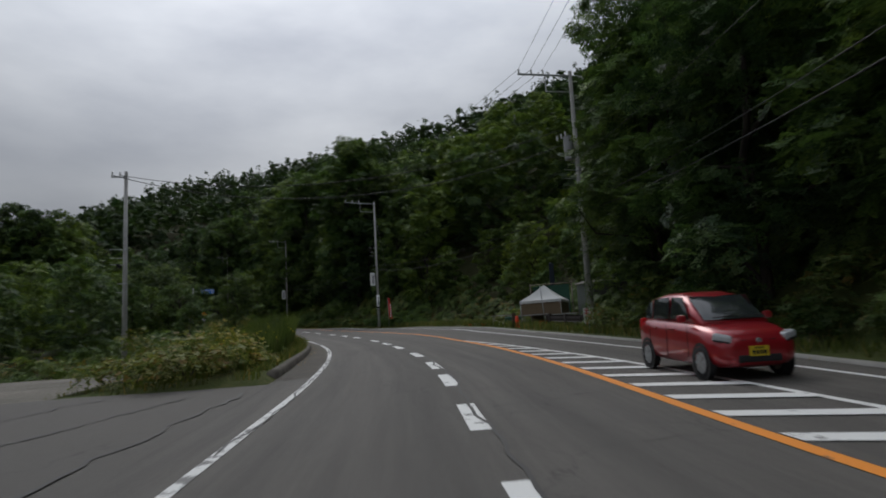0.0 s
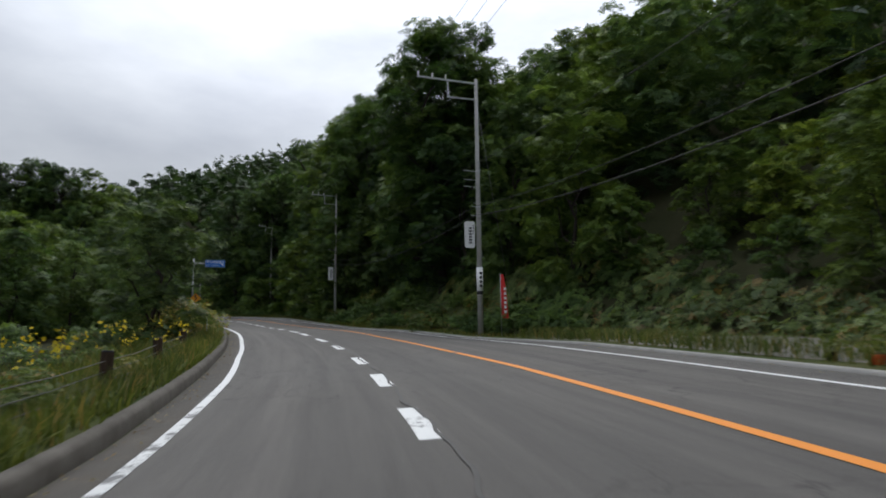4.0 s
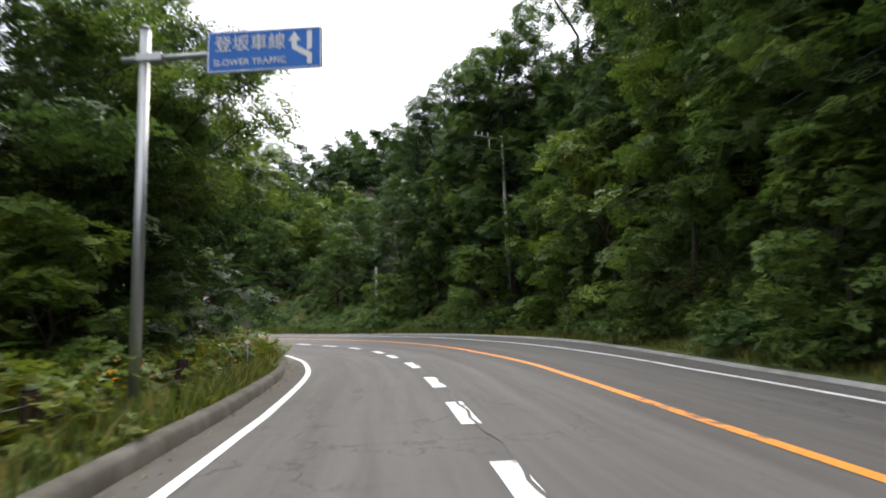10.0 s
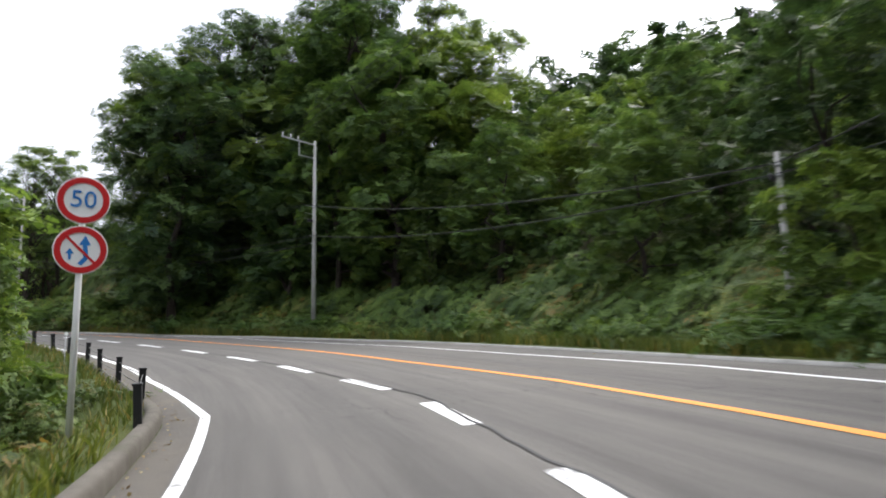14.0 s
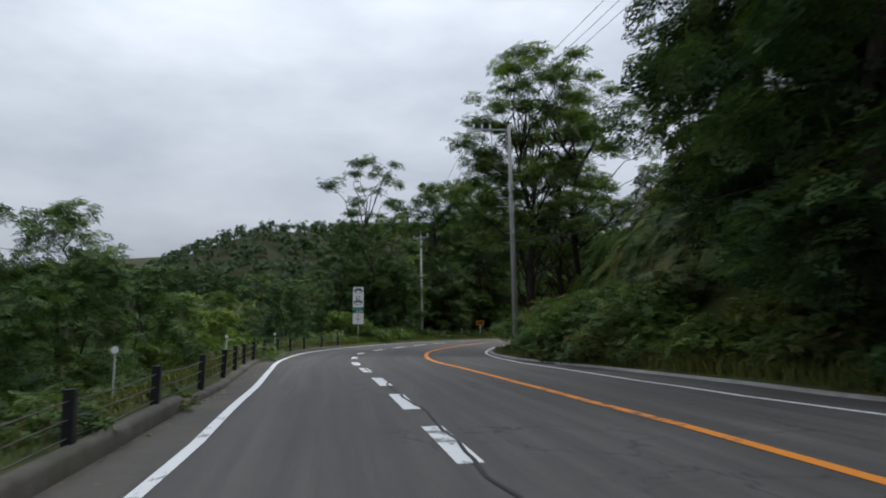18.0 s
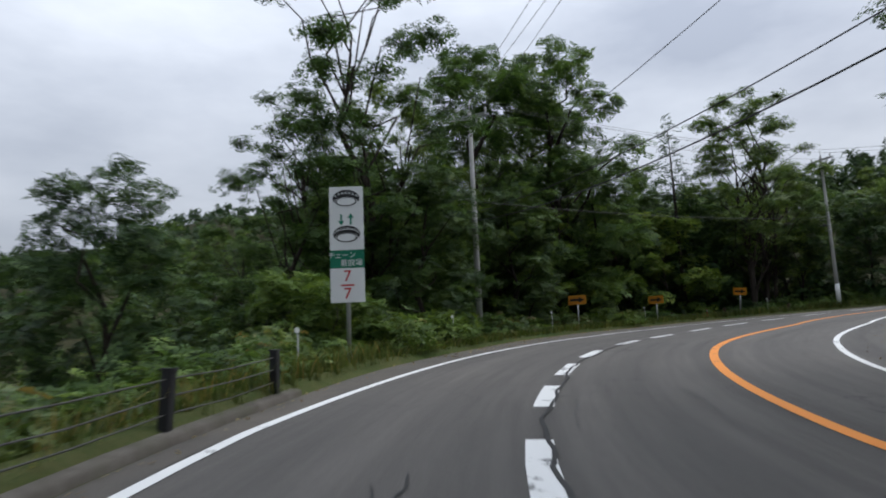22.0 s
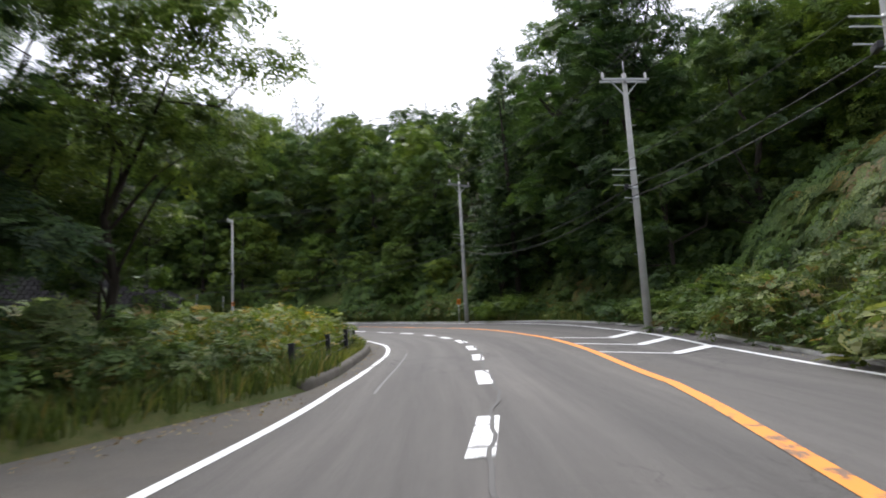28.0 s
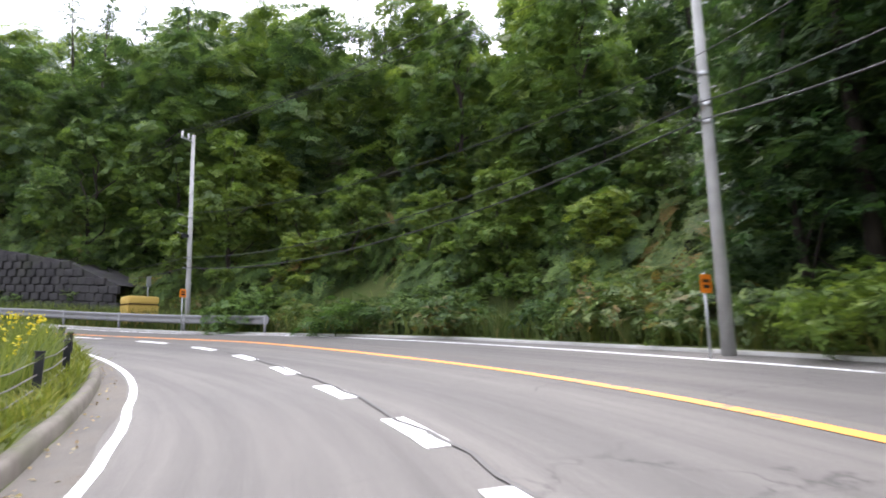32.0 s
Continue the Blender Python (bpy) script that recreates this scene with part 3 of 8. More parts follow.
def surface(s, lat):
    """The ground at s, lat off the carriageway, by the exact profile near the road and by the sheet farther off."""
    p = at(s, lat)
    zc = float(np.interp(s, SS, CL[:, 2]))
    near = zc + float(profile(np.array(s), np.array(lat)))
    if kerb_left(s) < lat < kerb_right(s):
        return p
    far = ground_z(p.x, p.y)
    k = min(max((max(lat - float(kerb_right(s)), float(kerb_left(s)) - lat) - 5.0) / 1.5, 0), 1)
    p.z = near * (1 - k) + far * k
    return p


# ---- mesh helpers ----


def mesh_from(name, verts, faces, mat, smooth=False):
    me = bpy.data.meshes.new(name)
    me.from_pydata([tuple(map(float, v)) for v in verts], [], [tuple(map(int, q)) for q in faces])
    me.materials.append(mat)
    if smooth:
        me.polygons.foreach_set("use_smooth", [True] * len(me.polygons))
    me.update()
    return me


def thing(name, me, label, category, kind="", group="", m=None):
    ob = new(name, me)
    if m is not None:
        ob.matrix_world = m
    return tagged(ob, label, category, group, kind)


def part(name, me, parent, label="", m=None, mat=None):
    """Links a mesh or a bmesh as one object under a thing or a part."""
    if isinstance(me, bmesh.types.BMesh):
        data = bpy.data.meshes.new(name)
        me.to_mesh(data)
        me.free()
        data.materials.append(mat)
        me = data
    ob = new(name, me)
    ob.parent = parent
    if m is not None:
        ob.matrix_local = m
    return tagged(ob, label)


def ribbon(s_list, columns, closed_under=None):
    """Vertices and faces of a strip along the road; columns: functions of s to (lat, up)."""
    verts, faces = [], []
    n = len(columns)
    for s in s_list:
        for col in columns:
            lat, up = col(s)
            verts.append(at(s, float(lat), float(up)))
    for k in range(len(s_list) - 1):
        for c in range(n - 1):
            a = k * n + c
            faces.append((a, a + 1, a + n + 1, a + n))
    return verts, faces


def tube_mesh(name, points, radius, mat, sides=6, taper=None):
    verts, faces = [], []
    pts = [Vector(p) for p in points]
    for k, p in enumerate(pts):
        d = (pts[min(k + 1, len(pts) - 1)] - pts[max(k - 1, 0)]).normalized()
        u = d.cross(Vector((0, 0, 1)))
        u = u.normalized() if u.length > 1e-3 else Vector((1, 0, 0))
        v = d.cross(u)
        r = radius if taper is None else radius + (taper - radius) * k / (len(pts) - 1)
        for j in range(sides):
            a = 2 * math.pi * j / sides
            verts.append(p + r * (math.cos(a) * u + math.sin(a) * v))
    for k in range(len(pts) - 1):
        for j in range(sides):
            a, b = k * sides + j, k * sides + (j + 1) % sides
            faces.append((a, b, b + sides, a + sides))
    faces.append(tuple(range(sides))[::-1])
    faces.append(tuple((len(pts) - 1) * sides + j for j in range(sides)))
    return mesh_from(name, verts, faces, mat, True)


def box_mesh(name, size, mat, bevel=0.01, centre=(0, 0, 0)):
    bm = bmesh.new()
    bmesh.ops.create_cube(bm, size=1.0)
    bmesh.ops.scale(bm, vec=size, verts=bm.verts)
    if bevel:
        bmesh.ops.bevel(bm, geom=bm.edges[:], offset=bevel, segments=2, affect="EDGES", profile=0.6)
    bmesh.ops.translate(bm, vec=centre, verts=bm.verts)
    me = bpy.data.meshes.new(name)
    bm.to_mesh(me)
    bm.free()
    me.materials.append(mat)
    return me


def disc_mesh(name, r, depth, mat, segs=32):
    """A round plate in the xz plane that faces -y."""
    bm = bmesh.new()
    bmesh.ops.create_cone(bm, cap_ends=True, segments=segs, radius1=r, radius2=r, depth=depth)
    bmesh.ops.bevel(bm, geom=[e for e in bm.edges if abs(e.verts[0].co.z - e.verts[1].co.z) < 1e-6], offset=min(depth, r) * 0.2, segments=1, affect="EDGES")
    bmesh.ops.rotate(bm, matrix=Matrix.Rotation(radians(90), 3, "X"), verts=bm.verts)
    me = bpy.data.meshes.new(name)
    bm.to_mesh(me)
    bm.free()
    me.materials.append(mat)
    return me


def plate_mesh(name, outline, depth, mat, y=0.0):
    """A flat cut-out in the xz plane, facing -y."""
    n = len(outline)
    verts = [(x, y, z) for x, z in outline] + [(x, y + depth, z) for x, z in outline]
    faces = [tuple(range(n)), tuple(range(2 * n - 1, n - 1, -1))] + [(k, k + n, (k + 1) % n + n, (k + 1) % n) for k in range(n)]
    me = mesh_from(name, verts, faces, mat)
    bm = bmesh.new()
    bm.from_mesh(me)
    bmesh.ops.recalc_face_normals(bm, faces=bm.faces)
    bm.to_mesh(me)
    bm.free()
    return me

# ---- ground, carriageway, verges ----
_v = [(x, y, GZ[j, i]) for j, y in enumerate(GY) for i, x in enumerate(GX)]
_n = len(GX)
_f = [(j * _n + i, j * _n + i + 1, (j + 1) * _n + i + 1, (j + 1) * _n + i) for j in range(len(GY) - 1) for i in range(_n - 1)]
ground = thing("ground", mesh_from("ground", _v, _f, SOIL, True), "dark forest floor rising and falling beside the mountain road", "ground", "structure")

S_ALL = list(np.arange(-58.0, S1 - 2, 1.0))
verts, faces = ribbon(S_ALL, [lambda s: (kerb_left(s) - 0.02, -0.02), left := (lambda s: (left_line(s), 0)), lambda s: (dash_line(s) - 0.4, 0.012), lambda s: (dash_line(s) + 0.6, 0.016), lambda s: (orange_line(s), 0.01), lambda s: (right_line(s), 0), lambda s: (kerb_right(s) + 0.02, -0.02)])
road_mesh = mesh_from("road", verts, faces, ASPHALT, True)
_uv = road_mesh.uv_layers.new(name="lanes")
_su = np.repeat(np.array(S_ALL), 7)
_lu = np.array([f(s) for s in S_ALL for f in (kerb_left, left_line, lambda s: dash_line(s) - 0.4, lambda s: dash_line(s) + 0.6, orange_line, right_line, kerb_right)], float)
_vi = np.empty(len(road_mesh.loops), int)
road_mesh.loops.foreach_get("vertex_index", _vi)
_uv.data.foreach_set("uv", np.stack([_lu[_vi], _su[_vi]], 1).ravel())
road = thing("road", road_mesh, "grey worn asphalt mountain road with sealed cracks", "road", "structure")


_sl = list(np.arange(17.0, 300.0, 0.8))
verts, faces = ribbon(_sl, [lambda s: (kerb_left(s), -0.012), lambda s: (left_line(s) - 0.1 - 0.07 * math.sin(s * 1.3) * math.sin(s * 0.37), 0.003)])
thing("shoulder", mesh_from("shoulder", verts, faces, DUSTY, True), "dusty worn shoulder between edge line and kerb", "road", "structure")


def strip(name, s0, s1, lat, width, mat, label, up=0.008, step=0.5, parent=None):
    sl = list(np.arange(s0, s1, step)) + [s1]
    h = prof([(-100, width / 2), (500, width / 2)])

    def lift(s, l):
        # follow the carriageway's slight crown
        d = float(dash_line(s))
        return up + float(np.interp(l, [float(kerb_left(s)), float(left_line(s)), d - 0.4, d + 0.6, float(orange_line(s)), float(right_line(s)), float(kerb_right(s))], [-0.02, 0, 0.012, 0.016, 0.01, 0, -0.02]))

    v, f = ribbon(sl, [lambda s: (lat(s) - h(s), lift(s, float(lat(s) - h(s)))), lambda s: (lat(s) + h(s), lift(s, float(lat(s) + h(s))))])
    me = mesh_from(name, v, f, mat)
    if parent is None:
        return thing(name, me, label, "road marking", "structure")
    return part(name, me, parent)


strip("edge_line", -58, 46, left_line, 0.15, WORN_LINE, "flaking white edge line beside the junction")
strip("edge_line", 46, 262, left_line, 0.15, WHITE_LINE, "worn white edge line along the climbing lane")
strip("edge_line", 262, S1 - 4, left_line, 0.115, WHITE_LINE, "narrow worn white edge line round the upper bend")
strip("edge_line", -58, S1 - 4, right_line, 0.15, WHITE_LINE, "white edge line along the oncoming lane")
strip("centre_line", -58, S1 - 4, orange_line, 0.19, ORANGE_LINE, "solid orange no-overtaking centre line")
# broken lane line, about five metres apart
dash_at = prof([(-11, -37.6), (0, 14.1), (1, 17.8), (2, 22.5), (3, 28.0), (4, 32.0), (5, 36.4), (6, 43.3), (8, 53.0), (9, 59.0), (11, 68.6), (12, 72.1), (15, 87.4), (16, 91.4), (17, 96.5), (19, 105.5), (21, 115.6), (22, 119.5), (23, 124.6), (25, 133.5), (26, 138.3), (30, 155.5), (32, 164.5), (36, 180.2), (37, 184.6), (38, 188.4), (41, 204.0), (42, 208.4), (44, 216.1), (45, 220.7), (46, 224.6), (47, 229.3), (50, 240.6), (51, 244.9), (52, 248.6), (54, 259.6), (55, 263.8), (56, 266.8), (57, 269.8), (58, 272.6), (59, 275.6), (60, 279.2), (61, 282.1), (62, 285.4), (77, 337.0)])
lane_dashes = thing("lane_line", None, "broken white lane line of short worn dashes", "road marking", "structure")
for k in range(-11, 77):
    c = float(dash_at(k))
    half = 1.12 if k < 55 else 0.78
    strip("dash", c - half, c + half, dash_line, 0.27, WHITE_LINE, "", 0.008, 0.56, lane_dashes)


def wander(lat, seed, amp):
    ph = [random.Random(seed).uniform(0, 6) for _ in range(4)]
    return lambda s: lat(s) + amp * (math.sin(s * 0.9 + ph[0]) + 0.6 * math.sin(s * 2.3 + ph[1]) + 0.4 * math.sin(s * 5.1 + ph[2]))


strip("sealed_joint", -40, S1 - 10, wander(lambda s: dash_line(s) + 0.1, 3, 0.05), 0.048, SEAL, "dark filled joint wandering beside the lane dashes", 0.013, 0.35)
strip("sealed_joint", 8, 34, wander(lambda s: left_line(s) + 0.03, 5, 0.05), 0.03, SEAL, "dark crack along the worn edge line", 0.013, 0.35)
OLD_LINE = marking_material("worn_out_paint", (0.15, 0.15, 0.147))
strip("old_line", 258, 266.2, lambda s: np.interp(s, [258, 262, 268.4, 273], [-1.1, -0.97, -0.79, -0.7]), 0.045, OLD_LINE, "almost worn away old white edge line", 0.01)
# hatching beside the centre line at the start, and open chevrons near the end
hatch_edge = prof([(-60, 6.23), (0, 5.93), (8, 5.63), (14, 5.21), (22.4, 4.57), (29.3, 3.91)])
strip("hatching_edge", -40, 29.2, hatch_edge, 0.15, WHITE_LINE, "white edge of the hatched area")
hatching = thing("hatching", None, "white diagonal hatching between centre line and oncoming lane", "road marking", "structure")


def slanted(name, a, b, width, parent, mat=WHITE_LINE, up=0.014):
    """A straight painted bar between two places (s, lat)."""
    n = 6
    verts, faces = [], []
    for k in range(n + 1):
        u = k / n
        s, l = a[0] + (b[0] - a[0]) * u, a[1] + (b[1] - a[1]) * u
        for d in (-width / 2, width / 2):
            verts.append(at(s + d, l, up + 0.01))
    for k in range(n):
        faces.append((2 * k, 2 * k + 1, 2 * k + 3, 2 * k + 2))
    return part(name, mesh_from(name, verts, faces, mat), parent)


for k in range(33):
    s = 26.75 - 1.55 * k
    e = float(hatch_edge(s - 1.0))
    slanted("hatch_bar", (s, float(orange_line(s)) + 0.12), (s - 0.75, e), 0.42, hatching)
chevrons = thing("chevron_marking", None, "thin white open chevrons in the oncoming lane", "road marking", "structure")
for s in (263.5, 266.1, 268.5):
    o, r = float(orange_line(s)) + 0.1, float(right_line(s)) - 0.05
    mid = o + (r - o) * 0.5
    slanted("chevron_bar", (s, o), (s - 1.4, mid), 0.2, chevrons)
    slanted("chevron_bar", (s - 1.3, mid), (s + 0.1, r), 0.5, chevrons)

# kerbs: a rounded kerb on the valley side, a low pale edging on the hill side


def kerb(name, s0, s1, base, height, width, mat, label, side):
    sl = list(np.arange(s0, s1, 0.8)) + [s1]
    o = side
    cols = [lambda s: (base(s), -0.05), lambda s: (base(s) + o * 0.012, height * 0.7), lambda s: (base(s) + o * width * 0.25, height), lambda s: (base(s) + o * width * 0.75, height), lambda s: (base(s) + o * width * 0.99, height * 0.7), lambda s: (base(s) + o * width, -0.35)]
    v, f = ribbon(sl, cols)
    f += [tuple(range(6))[::-1], tuple(range(len(v) - 6, len(v)))]
    if side > 0:
        f = [q[::-1] for q in f]
    return thing(name, mesh_from(name, v, f, mat, True), label, "kerb", "structure")


kerb("kerb", 17.5, 176, kerb_left, 0.2, 0.26, KERB, "rounded weathered concrete kerb with moss", -1)
kerb("kerb", 176, 208.5, kerb_left, 0.09, 0.36, KERB, "low flat weathered concrete kerb under the cable fence", -1)
kerb("kerb", 259, S1 - 6, kerb_left, 0.17, 0.2, KERB, "rounded weathered concrete kerb with moss", -1)
kerb("edging", -50, S1 - 6, kerb_right, 0.045, 0.26, EDGE, "low pale concrete edging along the hillside", 1)


def verge(s0, s1, side, mat, label, reach=6.8, name="verge"):
    sl = [s0 - 0.9] + list(np.arange(s0, s1, 1.0)) + [s1]
    outs = [-0.04, 0.3, 0.7, 1.2, 2.0, 3.0, 4.2, 5.4, reach]
    verts, faces = [], []
    for s in sl:
        for o in outs:
            lat = float(kerb_left(s)) - o if side < 0 else float(kerb_right(s)) + o
            p = at(s, lat)
            p.z = float(np.interp(s, SS, CL[:, 2])) + float(profile(np.array(s), np.array(lat))) + 0.05 * noise.noise(Vector((p.x * 0.7, p.y * 0.7, 0))) + 0.03
            if o < 0:
                p.z = at(s, lat).z - 0.035
            if o == reach:
                p.z -= 0.6
            if s < s0:
                p.z = at(s, lat).z - 0.12
            verts.append(p)
    n = len(outs)
    for k in range(len(sl) - 1):
        for c in range(n - 1):
            a = k * n + c
            q = (a, a + 1, a + n + 1, a + n)
            faces.append(q if side > 0 else q[::-1])
    return thing(name, mesh_from(name, verts, faces, mat, True), label, "verge", "structure")


verge(17, S1 - 6, -1, TURF, "grassy verge beside the climbing lane")
verge(-50, S1 - 6, 1, TURF, "grassy verge at the foot of the wooded slope")

# side road apron and gravel at the junction
def sheet(name, s0, s1, l0, l1, mat, label, category, up=0.0, ns=30, nl=14):
    verts, faces = [], []
    for i in range(ns + 1):
        for j in range(nl + 1):
            s, l = s0 + (s1 - s0) * i / ns, l0 + (l1 - l0) * j / nl
            p = at(s, l, up)
            p.z += 0.03 * noise.noise(Vector((p.x * 0.4, p.y * 0.4, 3))) * min(j, 3)
            verts.append(p)
    for i in range(ns):
        for j in range(nl):
            a = i * (nl + 1) + j
            faces.append((a, a + 1, a + nl + 2, a + nl + 1))
    return thing(name, mesh_from(name, verts, faces, mat, True), label, category, "structure")


sheet("side_road", -50, 16.4, -2.96, -24, ASPHALT, "cracked grey asphalt apron of a side road", "road", -0.03, 60)
sheet("gravel_patch", 16.4, 26, -8.2, -26, GRAVEL, "pale gravel parking ground beside the junction", "ground", -0.05)
sheet("gravel_layby", 44, 66, 9.35, 15.5, GRAVEL, "grey gravel lay-by in front of the slope", "ground", 0.06)
for k, (s, l, s2, l2) in enumerate(((3, -4.0, 15, -3.4), (7, -6.5, 14.5, -4.6), (9, -9.5, 15.5, -6.6), (11.5, -12, 13, -7.5))):
    n = 26
    rr = random.Random(k)
    pts = [(s + (s2 - s) * i / n + rr.uniform(-0.12, 0.12), l + (l2 - l) * i / n + rr.uniform(-0.12, 0.12)) for i in range(n + 1)]
    v = []
    for a, b in pts:
        w = rr.uniform(0.012, 0.05)
        v += [at(a, b - w, -0.012), at(a, b + w, -0.012)]
    thing("crack", mesh_from("crack", v, [(2 * i, 2 * i + 1, 2 * i + 3, 2 * i + 2) for i in range(n)], SEAL), "ragged dark crack in the old asphalt", "crack", "structure")



def crack(s, l, s2, l2, seed, width=0.012, wild=0.08):
    """A ragged dark crack between two places of the carriageway."""
    rr = random.Random(seed)
    n = max(int(math.hypot(s2 - s, l2 - l) / 0.22), 4)
    v, a, b = [], 0.0, 0.0
    for i in range(n + 1):
        a, b = a * 0.8 + rr.uniform(-wild, wild), b * 0.8 + rr.uniform(-wild, wild)
        u = i / n
        w = width * rr.uniform(0.3, 1.3) * (0.3 if i in (0, n) else 1)
        q, m = s + (s2 - s) * u + a, l + (l2 - l) * u + b
        along = abs(s2 - s) > abs(l2 - l)
        v += [at(q, m - w, 0.019), at(q, m + w, 0.019)] if along else [at(q - w, m, 0.019), at(q + w, m, 0.019)]
    thing("crack", mesh_from("crack", v, [(2 * i, 2 * i + 1, 2 * i + 3, 2 * i + 2) for i in range(n)], SEAL), "thin ragged dark crack in the asphalt", "crack", "structure")


rr = random.Random(88)
for k in range(14):
    s = 191.5 + rr.uniform(0, 11)
    l = float(dash_line(s)) - abs(rr.gauss(0, 0.45)) - 0.05
    crack(s, l, s + rr.uniform(0.8, 3.0), l + rr.uniform(-0.35, 0.3), 900 + k, 0.014)
crack(192.5, -1.6, 197.5, -0.5, 930, 0.01)
crack(197.5, -0.5, 199.5, 0.4, 931, 0.012)
for k in range(46):
    s = rr.uniform(5, 292)
    l = rr.choice((float(dash_line(s)) - rr.uniform(0.2, 2.2), float(dash_line(s)) + rr.uniform(0.3, 2.4), float(dash_line(s)) - rr.uniform(0.6, 1.5)))
    if rr.random() < 0.3:
        crack(s, l, s + rr.uniform(-0.4, 0.4), l + rr.uniform(0.6, 1.6), 940 + k, 0.008, 0.06)
    else:
        crack(s, l, s + rr.uniform(1.0, 3.6), l + rr.uniform(-0.3, 0.3), 940 + k, 0.008, 0.06)

# ---- plants ----


def leaves_mesh(name, centres, normals, length, width, mat, rng):
    """Pointed leaf sprays, one small folded quad each."""
    n = len(centres)
    nor = normals / np.maximum(np.linalg.norm(normals, axis=1, keepdims=True), 1e-6)
    r = rng.normal(size=(n, 3))
    u = np.cross(nor, r)
    u /= np.maximum(np.linalg.norm(u, axis=1, keepdims=True), 1e-6)
    v = np.cross(nor, u)
    ln = (length * rng.uniform(0.65, 1.3, n))[:, None]
    wd = (width * rng.uniform(0.65, 1.3, n))[:, None]
    a, c = centres - u * ln * 0.5, centres + u * ln * 0.5 - nor * ln * 0.15
    b, d = centres + v * wd * 0.5 + u * ln * 0.08, centres - v * wd * 0.5 + u * ln * 0.08
    verts = np.stack([a, b, c, d], 1).reshape(-1, 3)
    me = bpy.data.meshes.new(name)
    me.vertices.add(len(verts))
    me.vertices.foreach_set("co", verts.ravel())
    me.loops.add(4 * n)
    me.loops.foreach_set("vertex_index", np.arange(4 * n))
    me.polygons.add(n)
    me.polygons.foreach_set("loop_start", np.arange(0, 4 * n, 4))
    me.materials.append(mat)
    me.update()
    me.validate()
    return me


def lobes_of(rng, h, r, base, count, spread=0.8, size=(0.26, 0.42)):
    """Foliage masses of a crown: centre and radius."""
    got = []
    for k in range(count):
        t = base + (1 - base) * (k + rng.uniform(0.2, 0.9)) / count
        u = (t - base) / (1 - base)
        env = r * math.sqrt(max(1 - (2 * u - 0.75) ** 2 / 1.75, 0.05))
        a = 2.399 * k + rng.uniform(-0.5, 0.5)
        q = env * rng.uniform(0.35, spread)
        rad = r * rng.uniform(*size) * (0.8 if t > 0.85 else 1.0)
        got.append((math.cos(a) * q, math.sin(a) * q, min(h * t, h - rad * 0.6), rad))
    return got


def leaf_points(rng, lobes, n, flat=0.62, inner=0.62):
    lob = np.array(lobes)
    w = lob[:, 3] ** 2
    i = rng.choice(len(lob), n, p=w / w.sum())
    d = rng.normal(size=(n, 3))
    d[:, 2] = d[:, 2] * 0.8 + 0.25
    d /= np.linalg.norm(d, axis=1, keepdims=True)
    rad = lob[i, 3] * rng.uniform(inner, 1.08, n)
    c = lob[i, :3] + d * rad[:, None] * np.array([1, 1, flat])
    c[:, 2] = np.maximum(c[:, 2], 0.05)
    return c, d * 0.5 + np.array([0, 0, 1.0]) + rng.normal(size=(n, 3)) * 0.4


def limbs_mesh(rng, h, r0, lobes, mat, top=0.72, lean=0.04, branches=7, limb=0.42):
    verts, faces = [], []

    def tube(pts, ra, rb, sides=7):
        o = len(verts)
        for k, p in enumerate(pts):
            d = (pts[min(k + 1, len(pts) - 1)] - pts[max(k - 1, 0)]).normalized()
            u = d.cross(Vector((0.3, 1, 0.1))).normalized()
            v = d.cross(u)
            r = ra + (rb - ra) * k / (len(pts) - 1)
            if k == 0 and ra > 0.09:
                r *= 1.35
            for j in range(sides):
                a = 2 * math.pi * j / sides
                verts.append(p + r * (math.cos(a) * u + math.sin(a) * v))
        for k in range(len(pts) - 1):
            for j in range(sides):
                a, b = o + k * sides + j, o + k * sides + (j + 1) % sides
                faces.append((a, b, b + sides, a + sides))

    stem = [Vector((rng.normal() * lean * h * t, rng.normal() * lean * h * t, -0.4 + h * top * t)) for t in np.linspace(0, 1, 6)]
    stem[0].x = stem[0].y = 0
    tube(stem, r0, r0 * 0.3)
    for k in rng.permutation(len(lobes))[:branches]:
        x, y, z, rad = lobes[k]
        t = min(max((z / h - 0.22) / top, 0.15), 0.9)
        i = min(int(t * 5), 4)
        p = stem[i].lerp(stem[i + 1], t * 5 - i)
        q = Vector((x, y, z))
        w = Vector(rng.normal(size=3)) * 0.035 * h
        tube([p, p.lerp(q, 0.3) + w + Vector((0, 0, 0.03 * h)), p.lerp(q, 0.62) - w * 0.8 + Vector((0, 0, 0.04 * h)), q], r0 * limb, r0 * limb * 0.25, 5)
    return mesh_from("trunk", verts, faces, mat, True)


TREES = {}
ASIDE = []


def tree_kind(key, name, label, seed, h, r, base, lobes, n, leaf, mat, bark, r0, flat=0.62, size=(0.26, 0.42), spread=0.8, inner=0.62, branches=7, wide=0.85, limb=0.42):
    """One tree of a kind, kept as the pattern from which the others are copied."""
    rng = np.random.default_rng(seed)
    lo = lobes_of(rng, h, r, base, lobes, spread, size)
    c, d = leaf_points(rng, lo, n, flat, inner)
    TREES.setdefault(key, []).append((name, label, limbs_mesh(rng, h, r0, lo, bark, branches=branches, limb=limb), leaves_mesh("crown", c, d, leaf, leaf * wide, mat, rng), h))


